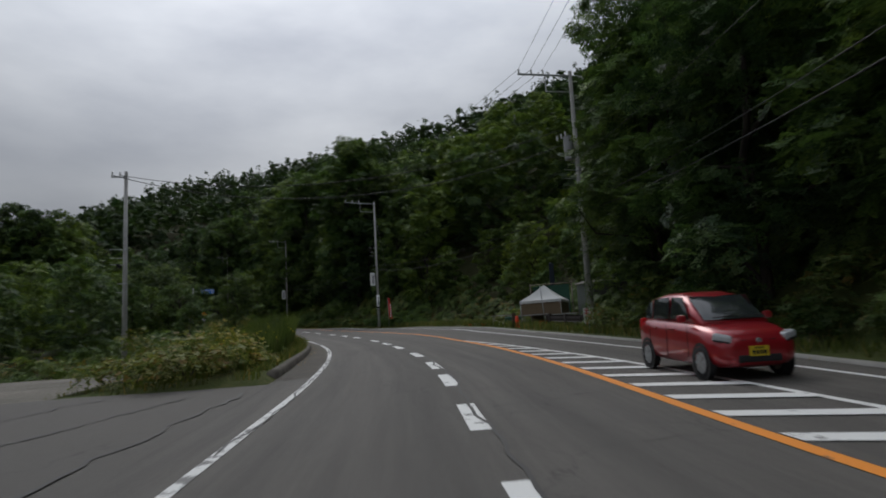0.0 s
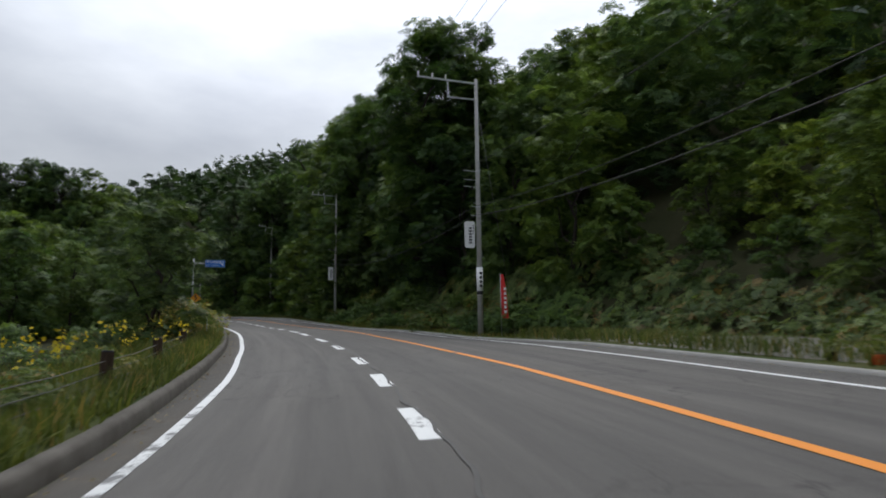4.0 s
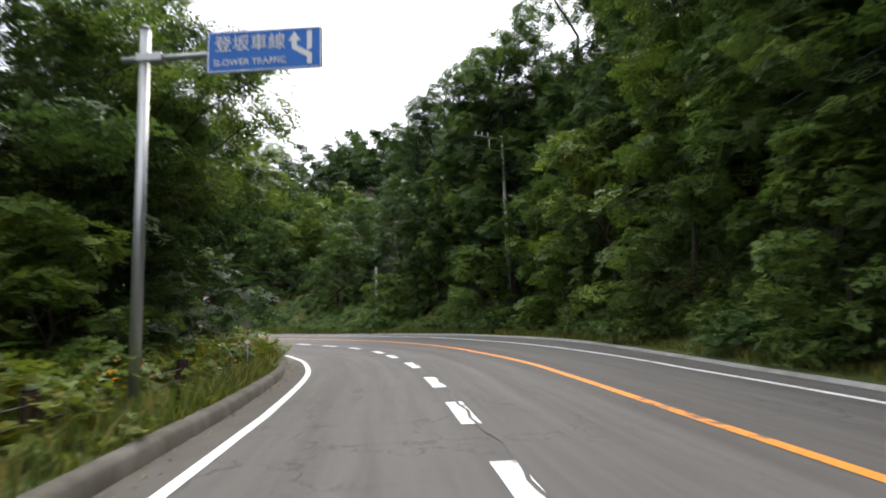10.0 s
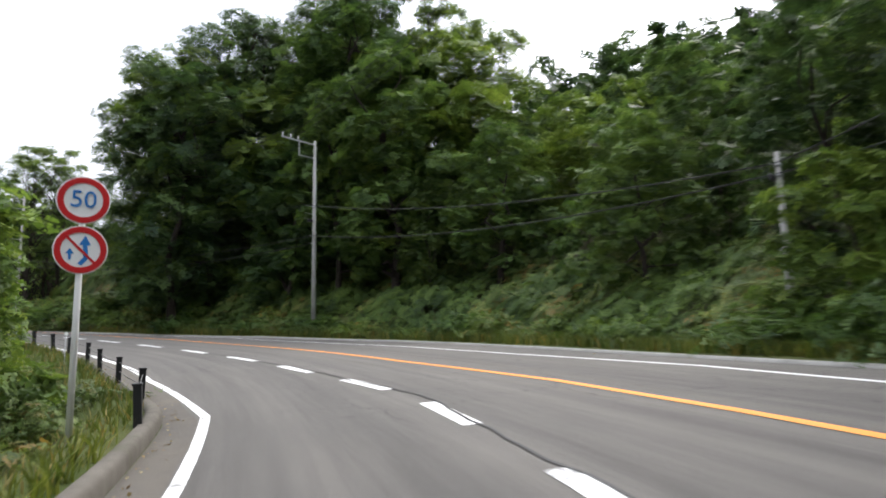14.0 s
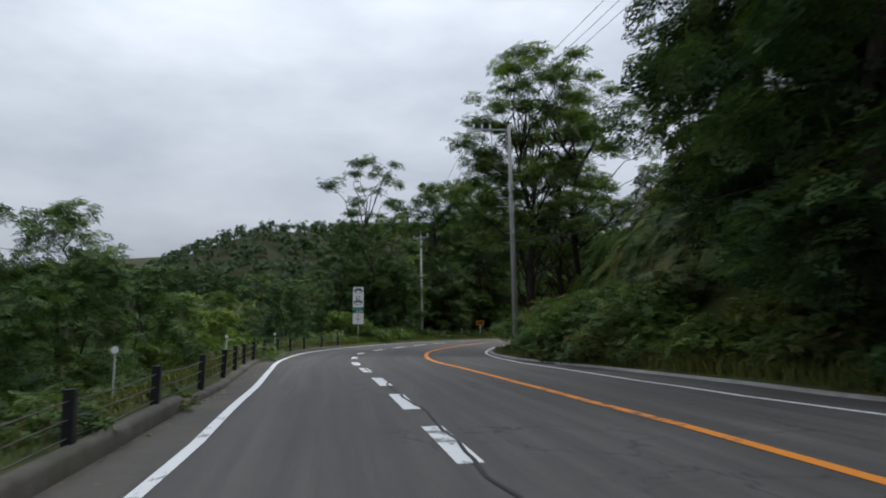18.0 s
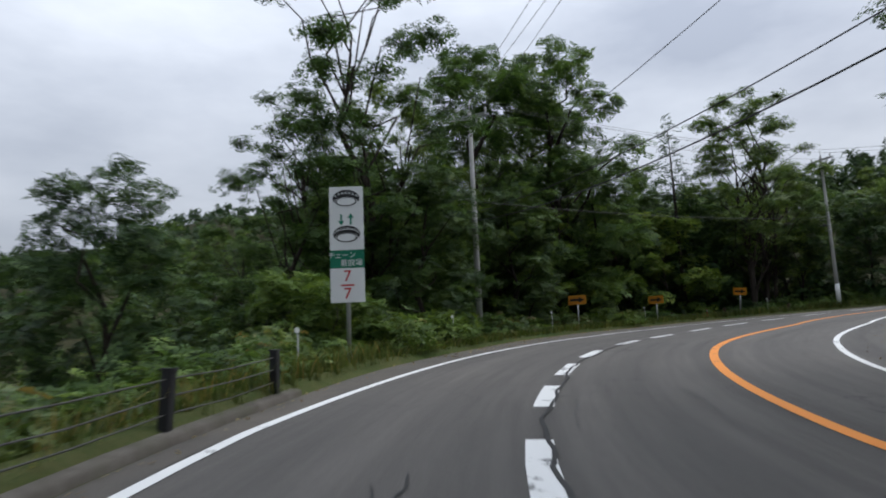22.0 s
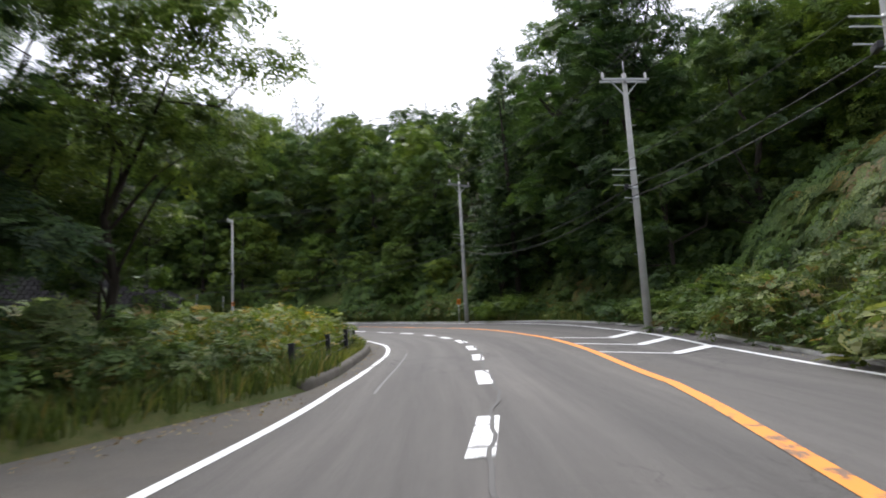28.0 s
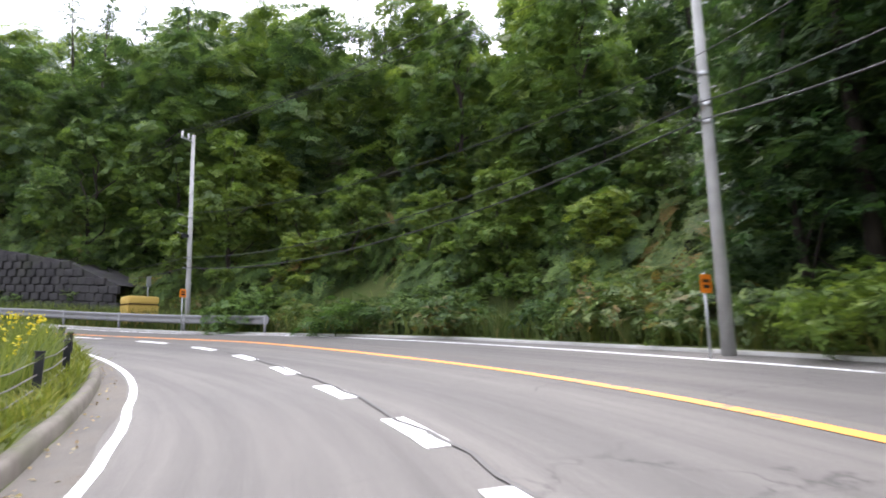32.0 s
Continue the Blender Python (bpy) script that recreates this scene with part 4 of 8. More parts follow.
def conifer_kind(key, label, seed, h, r, n, mat, bark):
    rng = np.random.default_rng(seed)
    tiers = int(h / 0.55)
    cs, ds = [], []
    for k in range(tiers):
        t = 0.12 + 0.88 * k / tiers
        rad = r * (1 - t) ** 0.8 * rng.uniform(0.75, 1.15) + 0.15
        m = max(int(n * (rad / r) / tiers * 2.2), 6)
        arms = rng.integers(5, 8)
        a0 = rng.uniform(0, 6)
        a = a0 + 2 * math.pi * rng.integers(0, arms, m) / arms + rng.normal(size=m) * 0.22
        q = rad * np.sqrt(rng.uniform(0.02, 1, m))
        z = h * t - q * 0.18 + rng.normal(size=m) * 0.1
        cs.append(np.stack([np.cos(a) * q, np.sin(a) * q, z], 1))
        ds.append(np.stack([np.cos(a) * 0.3, np.sin(a) * 0.3, np.ones(m)], 1) + rng.normal(size=(m, 3)) * 0.4)
    c, d = np.concatenate(cs), np.concatenate(ds)
    stem = tube_mesh("trunk", [(0, 0, -0.4), (0.03, 0, h * 0.5), (0, 0.02, h * 0.9)], 0.16 * h / 12, bark, 7, 0.02)
    TREES.setdefault(key, []).append(("conifer", label, stem, leaves_mesh("crown", c, d, 0.55, 0.24, mat, rng), h))


DENSE = "broadleaf tree with a dense dark green layered crown"
TALL = "tall broadleaf tree with a dark trunk and high crown"
for k in range(5):
    tree_kind("broad", "tree", DENSE, 10 + k, 11.0, 3.9, 0.04, 34, 1750, 0.8, (LEAF, LEAF_DARK, LEAF, LEAF_DARK, LEAF)[k], BARK_DARK, 0.19, size=(0.22, 0.36))
for k in range(4):
    tree_kind("tall", "tree", TALL, 20 + k, 15.0, 4.2, 0.1, 42, 2200, 0.84, (LEAF_DARK, LEAF, LEAF_DARK, LEAF)[k], BARK_DARK, 0.24, size=(0.2, 0.34))
for k in range(3):
    tree_kind("airy", "tree", "slender locust tree with open feathery foliage", 30 + k, 14.0, 4.2, 0.3, 46, 2700, 0.52, LEAF_FEATHER, BARK_DARK, 0.19, 0.5, (0.15, 0.27), 1.0, 0.2, 26, limb=0.24)
for k in range(3):
    tree_kind("young", "tree", "young tree with fresh light green leaves", 40 + k, 5.5, 2.3, 0.05, 18, 1200, 0.56, (LEAF_LIGHT, LEAF, LEAF_LIGHT)[k], BARK, 0.08, 0.55)
for k in range(4):
    tree_kind("back", "tree", DENSE, 80 + k, 12.0, 4.1, 0.05, 30, 780, 1.14, (LEAF_WOOD, LEAF_WOOD_DARK, LEAF_WOOD_DARK, LEAF_WOOD)[k], BARK_DARK, 0.2, branches=3, size=(0.22, 0.36))
for k in range(3):
    tree_kind("slope", "tree", "light green young tree on the cleared slope", 90 + k, 6.5, 2.7, 0.03, 16, 640, 0.86, (LEAF_LIGHT, LEAF, LEAF_LIGHT)[k], BARK, 0.09, branches=3)
for k in range(2):
    tree_kind("spread", "tree", "low spreading tree with feathery foliage over the verge", 96 + k, 7.5, 4.0, 0.4, 30, 2400, 0.48, LEAF_FEATHER, BARK_DARK, 0.13, 0.45, (0.18, 0.3), 0.95, 0.4, 16, limb=0.3)
for k in range(2):
    conifer_kind("conifer", "dark green larch with tiered branches", 50 + k, 14.0, 2.7, 1100, LEAF_CONIFER, BARK_DARK)

SHRUBS = {}


def shrub_kind(key, seed, h, r, lobes, n, leaf, mat, flat=0.75):
    rng = np.random.default_rng(seed)
    lo = []
    for k in range(lobes):
        a, q = 2.399 * k, r * math.sqrt((k + 0.5) / lobes) * 0.85
        rad = r * rng.uniform(0.28, 0.45)
        lo.append((math.cos(a) * q, math.sin(a) * q, max(h * (1 - 0.75 * (q / r) ** 2) * rng.uniform(0.6, 1.0) - rad * 0.4, 0.15), rad))
    c, d = leaf_points(rng, lo, n, flat, 0.5)
    SHRUBS.setdefault(key, []).append(leaves_mesh("shrub", c, d, leaf, leaf * 0.75, mat, rng))


for k in range(3):
    shrub_kind("bush", 60 + k, 1.5, 1.5, 12, 480, 0.4, LEAF_SHRUB)
for k in range(2):
    shrub_kind("dark", 64 + k, 1.7, 1.6, 12, 420, 0.46, LEAF)
for k in range(3):
    shrub_kind("vine", 66 + k, 1.0, 1.9, 14, 440, 0.42, LEAF_VINE)
for k in range(2):
    shrub_kind("pale", 70 + k, 1.7, 1.5, 12, 950, 0.22, LEAF_PALE)
for k in range(2):
    shrub_kind("fresh", 74 + k, 1.1, 1.3, 12, 650, 0.26, LEAF_WEED)
# coarser ones for the cover behind the first row
for k in range(3):
    shrub_kind("far_bush", 160 + k, 1.7, 1.7, 12, 180, 0.74, LEAF_SHRUB)
    shrub_kind("far_dark", 164 + k, 1.9, 1.8, 12, 170, 0.8, LEAF)
    shrub_kind("far_vine", 168 + k, 1.2, 2.0, 14, 180, 0.74, LEAF_VINE)


def stems_mesh(seed):
    """Thin woody stems that fan out from the root."""
    rr = random.Random(seed)
    verts, faces = [], []
    for k in range(9):
        a, q, h = rr.uniform(0, 6.28), rr.uniform(0.2, 0.9), rr.uniform(0.5, 1.1)
        o = len(verts)
        for u, r in ((0, 0.016), (0.5, 0.012), (1, 0.005)):
            for j in range(3):
                b = 2.094 * j
                verts.append((math.cos(a) * q * u * u + r * math.cos(b), math.sin(a) * q * u * u + r * math.sin(b), h * u - 0.05))
        for i in range(2):
            for j in range(3):
                faces.append((o + 3 * i + j, o + 3 * i + (j + 1) % 3, o + 3 * i + 3 + (j + 1) % 3, o + 3 * i + 3 + j))
    return mesh_from("stems", verts, faces, BARK, True)


STEMS = [stems_mesh(k) for k in range(3)]
JOINED = {"woods": ([], []), "undergrowth": ([], [])}


def join_leaves(bag, me, m):
    """Adds a copy of a leaf mesh, moved by m, to a joined stand."""
    co = np.empty(3 * len(me.vertices))
    me.vertices.foreach_get("co", co)
    a = np.array(m)
    JOINED[bag][0].append(co.reshape(-1, 3) @ a[:3, :3].T + a[:3, 3])
    JOINED[bag][1].append(me.materials[0])


def flush_joined(bag, name, label, category):
    """One object of stuff for each leaf material of a joined stand."""
    co, mats = JOINED[bag]
    for mat in sorted(set(mats), key=lambda k: k.name):
        v = np.concatenate([c for c, k in zip(co, mats) if k == mat])
        n = len(v) // 4
        me = bpy.data.meshes.new(name)
        me.vertices.add(len(v))
        me.vertices.foreach_set("co", v.ravel())
        me.loops.add(4 * n)
        me.loops.foreach_set("vertex_index", np.arange(4 * n))
        me.polygons.add(n)
        me.polygons.foreach_set("loop_start", np.arange(0, 4 * n, 4))
        me.materials.append(mat)
        me.update()
        me.validate()
        thing(name, me, label, category, "stuff")


def place_matrix(x, y, z, rng, sx, sz):
    return Matrix.LocRotScale((x, y, z), Euler((rng.normal() * 0.03, rng.normal() * 0.03, rng.uniform(0, 6.28))), (sx * rng.uniform(0.9, 1.12), sx * rng.uniform(0.9, 1.12), sz))


def plant_tree(key, x, y, rng, scale=1.0, label=None, z=None, variant=None):
    name, lab, trunk, crown, h = TREES[key][rng.integers(len(TREES[key])) if variant is None else variant]
    if key in ("back", "slope"):
        join_leaves("woods", crown, place_matrix(x, y, ground_z(x, y) - 0.1, rng, scale, scale))
        return None
    root = new(name)
    tagged(root, label or lab, "tree", "roadside trees")
    root.location = (x, y, ground_z(x, y) - 0.1 if z is None else z)
    root.rotation_euler = (rng.normal() * 0.03, rng.normal() * 0.03, rng.uniform(0, 6.28))
    root.scale = (scale * rng.uniform(0.9, 1.1), scale * rng.uniform(0.9, 1.1), scale)
    part("trunk", trunk, root)
    part("crown", crown, root)
    return root


SHRUB_LABEL = {"bush": "green leafy roadside shrub with a few dry leaves", "dark": "dark green undergrowth shrub under the trees", "vine": "low mound of pale vine leaves on the bank", "fresh": "bright yellow-green weeds bunched above the kerb", "pale": "knotweed shrub with pale flowering tips by the kerb"}


def plant_shrub(key, s, lat, rng, scale=1.0, up=0.0):
    p = surface(s, lat)
    out = max(lat - float(kerb_right(s)), float(kerb_left(s)) - lat)
    if out > 2.6 and key not in ("pale", "fresh"):
        far = SHRUBS["far_" + key if out > 4.0 else key]
        # the plant follows the slope that it grows on
        gx, gy = ((ground_z(p.x + 1.5, p.y) - ground_z(p.x - 1.5, p.y)) / 3, (ground_z(p.x, p.y + 1.5) - ground_z(p.x, p.y - 1.5)) / 3) if out > 4.0 else (0, 0)
        lie = Matrix.Translation(p) @ Matrix(((1, 0, 0, 0), (0, 1, 0, 0), (gx, gy, 1, 0), (0, 0, 0, 1)))
        join_leaves("undergrowth", far[rng.integers(len(far))], lie @ place_matrix(0, 0, -0.08, rng, scale, scale))
        return None
    ob = new("shrub", SHRUBS[key][rng.integers(len(SHRUBS[key]))])
    ob.location, ob.rotation_euler = (p.x, p.y, p.z - 0.08 + up), (0, 0, rng.uniform(0, 6.28))
    ob.scale = (scale * rng.uniform(0.85, 1.2), scale * rng.uniform(0.85, 1.2), scale * rng.uniform(0.85, 1.15))
    part("stems", STEMS[rng.integers(len(STEMS))], ob)
    return tagged(ob, SHRUB_LABEL[key], "shrub", "roadside shrubs")


def scatter(seed, s0, s1, o0, o1, side, gap, put):
    """Calls put(s, lat, x, y, rng) over a stretch beyond the road's edge, with a least gap."""
    rng = np.random.default_rng(seed)
    got = []
    tries = int((s1 - s0) * (o1 - o0) / gap**2 * 6)
    for _ in range(tries):
        s, o = rng.uniform(s0, s1), rng.uniform(o0, o1)
        lat = float(kerb_right(s)) + o if side > 0 else float(kerb_left(s)) - o
        p = at(s, lat)
        if any((p.x - q[0]) ** 2 + (p.y - q[1]) ** 2 < gap * gap for q in got):
            continue
        ss, ll = nearest([p.x], [p.y])
        edge = float(kerb_right(ss[0])) if ll[0] > 0 else -float(kerb_left(ss[0]))
        if abs(ll[0]) - edge < o0 - 0.3 or (KEEP_OFF and any((p.x - a) ** 2 + (p.y - b) ** 2 < r * r for a, b, r in KEEP_OFF)):
            continue
        got.append((p.x, p.y))
        put(float(ss[0]), float(ll[0]), p.x, p.y, rng)


# clear strips before the poles, along the road
KEEP_OFF = [(-81.4, 138.3, 4.2), (-78.6, 136.3, 4.0), (-75.8, 134.0, 3.6), (-39.7, 127.9, 3.4), (-38.6, 124.6, 3.4), (-37.6, 121.2, 3.0), (-54.7, 136.6, 3.0), (-53.2, 133.8, 2.8), (-51.4, 130.4, 2.6)]
WOODS = [
    # seed, s0, s1, nearest, farthest, side, gap, kinds, scales
    (101, -20, 31, 3.2, 7.5, 1, 4.0, ("broad", "broad", "tall"), (0.9, 1.25)),
    (102, -24, 36, 7.5, 23, 1, 4.4, ("back",), (0.95, 1.35)),
    (103, 28, 66, 8.5, 14, 1, 3.6, ("young", "broad", "young"), (0.5, 0.8)),
    (104, 32, 66, 13, 34, 1, 3.3, ("slope",), (0.6, 0.95)),
    (130, 36, 56, 34, 44, 1, 4.2, ("conifer", "back"), (0.65, 0.9)),
    (141, 56, 72, 33, 43, 1, 4.2, ("conifer", "back"), (1.0, 1.3)),
    (105, 66, 128, 3.0, 7.0, 1, 3.8, ("broad", "broad", "tall"), (0.75, 1.0)),
    (131, 79, 128, 6.5, 10.5, 1, 5.0, ("tall",), (1.2, 1.5)),
    (106, 68, 82, 9, 32, 1, 4.4, ("back",), (0.85, 1.08)),
    (139, 82, 128, 9, 25, 1, 4.4, ("back",), (0.85, 1.15)),
    (107, 124, 168, 6, 11, 1, 4.0, ("broad", "broad", "young"), (0.7, 0.95)),
    (132, 126, 144, 4.5, 9, 1, 4.6, ("tall",), (1.02, 1.25)),
    (108, 124, 165, 10, 27, 1, 4.2, ("back",), (0.6, 0.85)),
    (133, 160, 183, 4.2, 9, 1, 3.3, ("broad", "tall", "broad"), (0.95, 1.2)),
    (113, 163, 185, 8, 20, 1, 4.4, ("tall", "back"), (1.3, 1.5)),
    (109, 186, 200, 11, 20, 1, 5.0, ("airy", "young"), (0.45, 0.6)),
    (140, 271, 286, 3.2, 7, 1, 3.4, ("broad", "tall", "broad"), (0.65, 0.9)),
    (110, 246, 276, 10.5, 14, 1, 4.2, ("broad", "conifer"), (0.75, 1.05)),
    (114, 246, 276, 13, 24, 1, 4.2, ("back",), (0.55, 0.8)),
    (111, 274, 326, 5, 9.5, 1, 3.9, ("young", "broad", "broad"), (0.75, 1.0)),
    (112, 268, 292, 9, 36, 1, 4.2, ("back", "back", "conifer"), (0.75, 0.98)),
    (144, 283, 305, 4.2, 9, 1, 3.0, ("young", "broad", "young"), (0.6, 0.95)),
    (136, 292, 314, 9, 34, 1, 4.2, ("back", "back", "conifer"), (0.86, 1.12)),
    (134, 312, 336, 9, 32, 1, 4.2, ("back", "back", "conifer"), (1.05, 1.3)),
    (120, 88, 128, 4.2, 12, -1, 4.2, ("broad", "young", "broad"), (0.72, 0.95)),
    (142, 76, 88, 4.2, 12, -1, 4.2, ("broad", "young", "broad"), (0.5, 0.72)),
    (125, 88, 128, 11, 22, -1, 4.6, ("back",), (0.66, 0.84)),
    (143, 74, 88, 11, 22, -1, 4.6, ("back",), (0.55, 0.75)),
    (121, 130, 212, 3.6, 10, -1, 4.0, ("broad", "young", "young"), (0.45, 0.65)),
    (126, 130, 186, 9, 30, -1, 4.4, ("back",), (0.55, 0.8)),
    (138, 186, 224, 8, 34, -1, 4.0, ("back",), (0.3, 0.46)),
    (122, 218, 258, 3.6, 8, -1, 3.7, ("broad", "broad", "young"), (0.65, 0.85)),
    (135, 225, 252, 4.5, 14, -1, 4.3, ("airy", "broad", "airy"), (0.7, 0.95)),
    (123, 223, 262, 8, 27, -1, 3.8, ("back", "back", "airy"), (0.7, 0.95)),
    (124, 46, 70, 12, 34, -1, 5.0, ("back",), (0.5, 0.75)),
]
for seed, s0, s1, o0, o1, side, gap, kinds, sc in WOODS:
    scatter(seed, s0, s1, o0, o1, side, gap, lambda s, lat, x, y, rng: plant_tree(kinds[rng.integers(len(kinds))], x, y, rng, rng.uniform(*sc)))

# trees that stand out singly
rng = np.random.default_rng(77)
for key, s, lat, sc in (
    ("spread", 107, -6.6, 1.3), ("spread", 103.5, -8.5, 1.2), ("broad", 109.5, -7.5, 0.7), ("broad", 113, -7.4, 1.2), ("young", 163, -5.6, 0.85), ("young", 158, -5.4, 0.75), ("broad", 168.5, -6.8, 0.5), ("tall", 182, 13, 1.3), ("tall", 179.0, 12.8, 1.35), ("tall", 176, 11.0, 1.3), ("tall", 132.5, 16.5, 1.3), ("tall", 129.5, 15.5, 1.3), ("tall", 280, 14.2, 1.2), ("tall", 283.5, 15.5, 1.2), ("conifer", 286.8, 15.5, 1.3), ("tall", 277, 12.8, 1.15), ("conifer", 284.6, 12.6, 1.3), ("airy", 221.4, -9.2, 1.28), ("airy", 219, -10.6, 0.8), ("airy", 225, -11, 1.0), ("tall", 231, -12, 1.25), ("tall", 236.5, -17, 1.4),
    ("airy", 201, 9.3, 1.15), ("airy", 205.5, 9.0, 1.15), ("airy", 203, 12, 1.1), ("airy", 208, 11, 1.0), ("airy", 213, 11, 0.85), ("conifer", 243.2, -11.2, 1.12), ("airy", 247.2, -9.8, 1.2), ("airy", 249.2, -11, 1.12), ("tall", 234.3, -10.8, 1.25), ("broad", 183, -6.6, 0.6), ("young", 188, -6.3, 0.95), ("broad", 178, -7.6, 0.65), ("young", 193, -6.6, 0.85), ("young", 199, -7, 0.8), ("young", 140.5, -5.3, 1.05), ("young", 145, -6, 0.95), ("young", 104, 9.6, 1.0), ("tall", 31, 16, 1.2), ("tall", 34.5, 18, 1.15), ("tall", 27, 13.5, 1.15), ("broad", 208, 17, 0.75), ("broad", 203, 19, 0.75), ("young", 264, -8.5, 0.8), ("young", 299, 13, 0.8), ("young", 296.5, 13.2, 0.7), ("young", 294, 13.6, 0.8), ("young", 291.5, 14.2, 0.75), ("young", 301.5, 13.6, 0.7), ("broad", 298, 16, 0.5), ("broad", 295, 16.2, 0.5), ("broad", 292.5, 17, 0.5),
    ("tall", 101, 13.2, 1.4), ("tall", 106, 13.6, 1.45), ("tall", 111, 13.8, 1.4), ("tall", 80, 12.6, 1.3), ("tall", 83, 13.5, 1.4), ("tall", 74, 14.5, 0.75), ("tall", 168, 20, 1.5), ("tall", 174, 22, 1.5), ("tall", 180, 19, 1.45),
):
    p = at(s, lat)
    plant_tree(key, p.x, p.y, rng, sc, z=surface(s, lat).z - 0.1)

for key, x, y, sc in (
    ("broad", -17.6, 58.2, 0.62), ("tall", -40.0, 91.0, 0.72), ("tall", -37.5, 87.0, 0.58), ("spread", -29.4, 77.0, 0.85),
    ("spread", -160.8, 162.2, 1.25), ("spread", -161.8, 160.0, 1.2), ("young", -132.6, 120.4, 0.62), ("young", -133.4, 119.0, 0.7), ("young", -134.8, 120.6, 0.6), ("broad", -35.0, 84.5, 0.6), ("young", -36.0, 88.0, 1.1), ("young", -36.4, 93.4, 0.8), ("broad", -17.4, 97.0, 0.85),
    ("young", -154.6, 131.5, 1.5), ("young", -157.5, 136.0, 1.6), ("young", -159.5, 140.5, 1.5), ("young", -150.8, 127.5, 1.4),
    ("young", -52.6, 134.6, 0.95), ("young", -41.2, 126.2, 1.15), ("young", -34.5, 121.5, 1.5), ("young", -31.0, 117.0, 1.7), ("young", -27.0, 110.5, 1.5),
):
    plant_tree(key, x, y, rng, sc, variant=1 if key == "broad" else None)

# far woods, joined
rng = np.random.default_rng(500)
rows = np.stack([rng.uniform(-430, 160, 40000), rng.uniform(-80, 380, 40000)], 1)
fs, fl = nearest(rows[:, 0], rows[:, 1])
keep = ((fl > 30) & (fl < 135) & (fs > -40) & ~((fs > 178) & (fs < 246))) | ((fl < -32) & (fs > 30) & (fs < 100) & (fl > -60)) | ((rows[:, 0] < -200) & (rows[:, 1] < 60))
rows, fl = rows[keep], fl[keep]
far_c, far_d = [], []
for (x, y), lat in list(zip(rows, fl))[:2700]:
    z, h, r = ground_z(x, y), rng.uniform(8, 12), rng.uniform(2.4, 3.6)
    n = 32
    c, d = leaf_points(rng, lobes_of(rng, h, r, 0.25, 8), n)
    far_c.append(c + np.array([x, y, z]))
    far_d.append(d)
thing("far_woods", leaves_mesh("far_woods", np.concatenate(far_c), np.concatenate(far_d), 2.3, 1.9, FAR_WOOD, rng), "distant dark green wooded hillsides", "woods", "stuff")

# larches and firs along the crest, joined
rng = np.random.default_rng(510)
far_c, far_d = [], []
for (ax, ay, az), (bx, by, bz) in zip(CREST, CREST[1:]):
    long = math.hypot(bx - ax, by - ay)
    for _ in range(int(long * 2.3)):
        u, v = rng.uniform(0, 1), rng.normal() * 16
        x, y = ax + (bx - ax) * u - (by - ay) / long * v, ay + (by - ay) * u + (bx - ax) / long * v
        if rng.uniform() < 0.45:
            c, d = leaf_points(rng, lobes_of(rng, rng.uniform(7, 11), rng.uniform(2.6, 4.0), 0.2, 9), 60)
            far_c.append(c + np.array([x, y, ground_z(x, y) - 0.3]))
            far_d.append(d)
            continue
        h, r, n = rng.uniform(7.0, 13.0), rng.uniform(2.4, 3.6), 64
        t = rng.uniform(0.0, 0.97, n) ** 1.25
        a, q = rng.uniform(0, 6.28, n), (r * (1.0 - t) ** 0.85 + 0.25) * rng.uniform(0.4, 1.1, n)
        far_c.append(np.stack([x + np.cos(a) * q, y + np.sin(a) * q, ground_z(x, y) + 0.5 + t * h], 1))
        far_d.append(np.stack([np.cos(a) * 0.6, np.sin(a) * 0.6, np.full(n, 0.9)], 1) + rng.normal(size=(n, 3)) * 0.35)
thing("crest_woods", leaves_mesh("crest_woods", np.concatenate(far_c), np.concatenate(far_d), 1.25, 0.75, FAR_WOOD, rng), "dark conifers with pointed tops along the distant crest", "woods", "stuff")

# woods on the ridges across the valley
rng = np.random.default_rng(520)
hc, hd = [], []
for x, y in zip(rng.uniform(-1100, -430, 5200), rng.uniform(-350, 420, 5200)):
    n = 9
    z, r = ground_z(x, y), rng.uniform(3.5, 6)
    a = rng.uniform(0, 6.28, n)
    q = r * rng.uniform(0.2, 1, n)
    hc.append(np.stack([x + np.cos(a) * q, y + np.sin(a) * q, z + 2 + rng.uniform(0.2, 1, n) * (11 - q)], 1))
    hd.append(np.stack([np.cos(a), np.sin(a), np.full(n, 0.8)], 1))
thing("ridge_woods", leaves_mesh("ridge_woods", np.concatenate(hc), np.concatenate(hd), 5.0, 4.0, FAR_WOOD, rng), "hazy dark woods on the far ridges across the valley", "woods", "stuff")

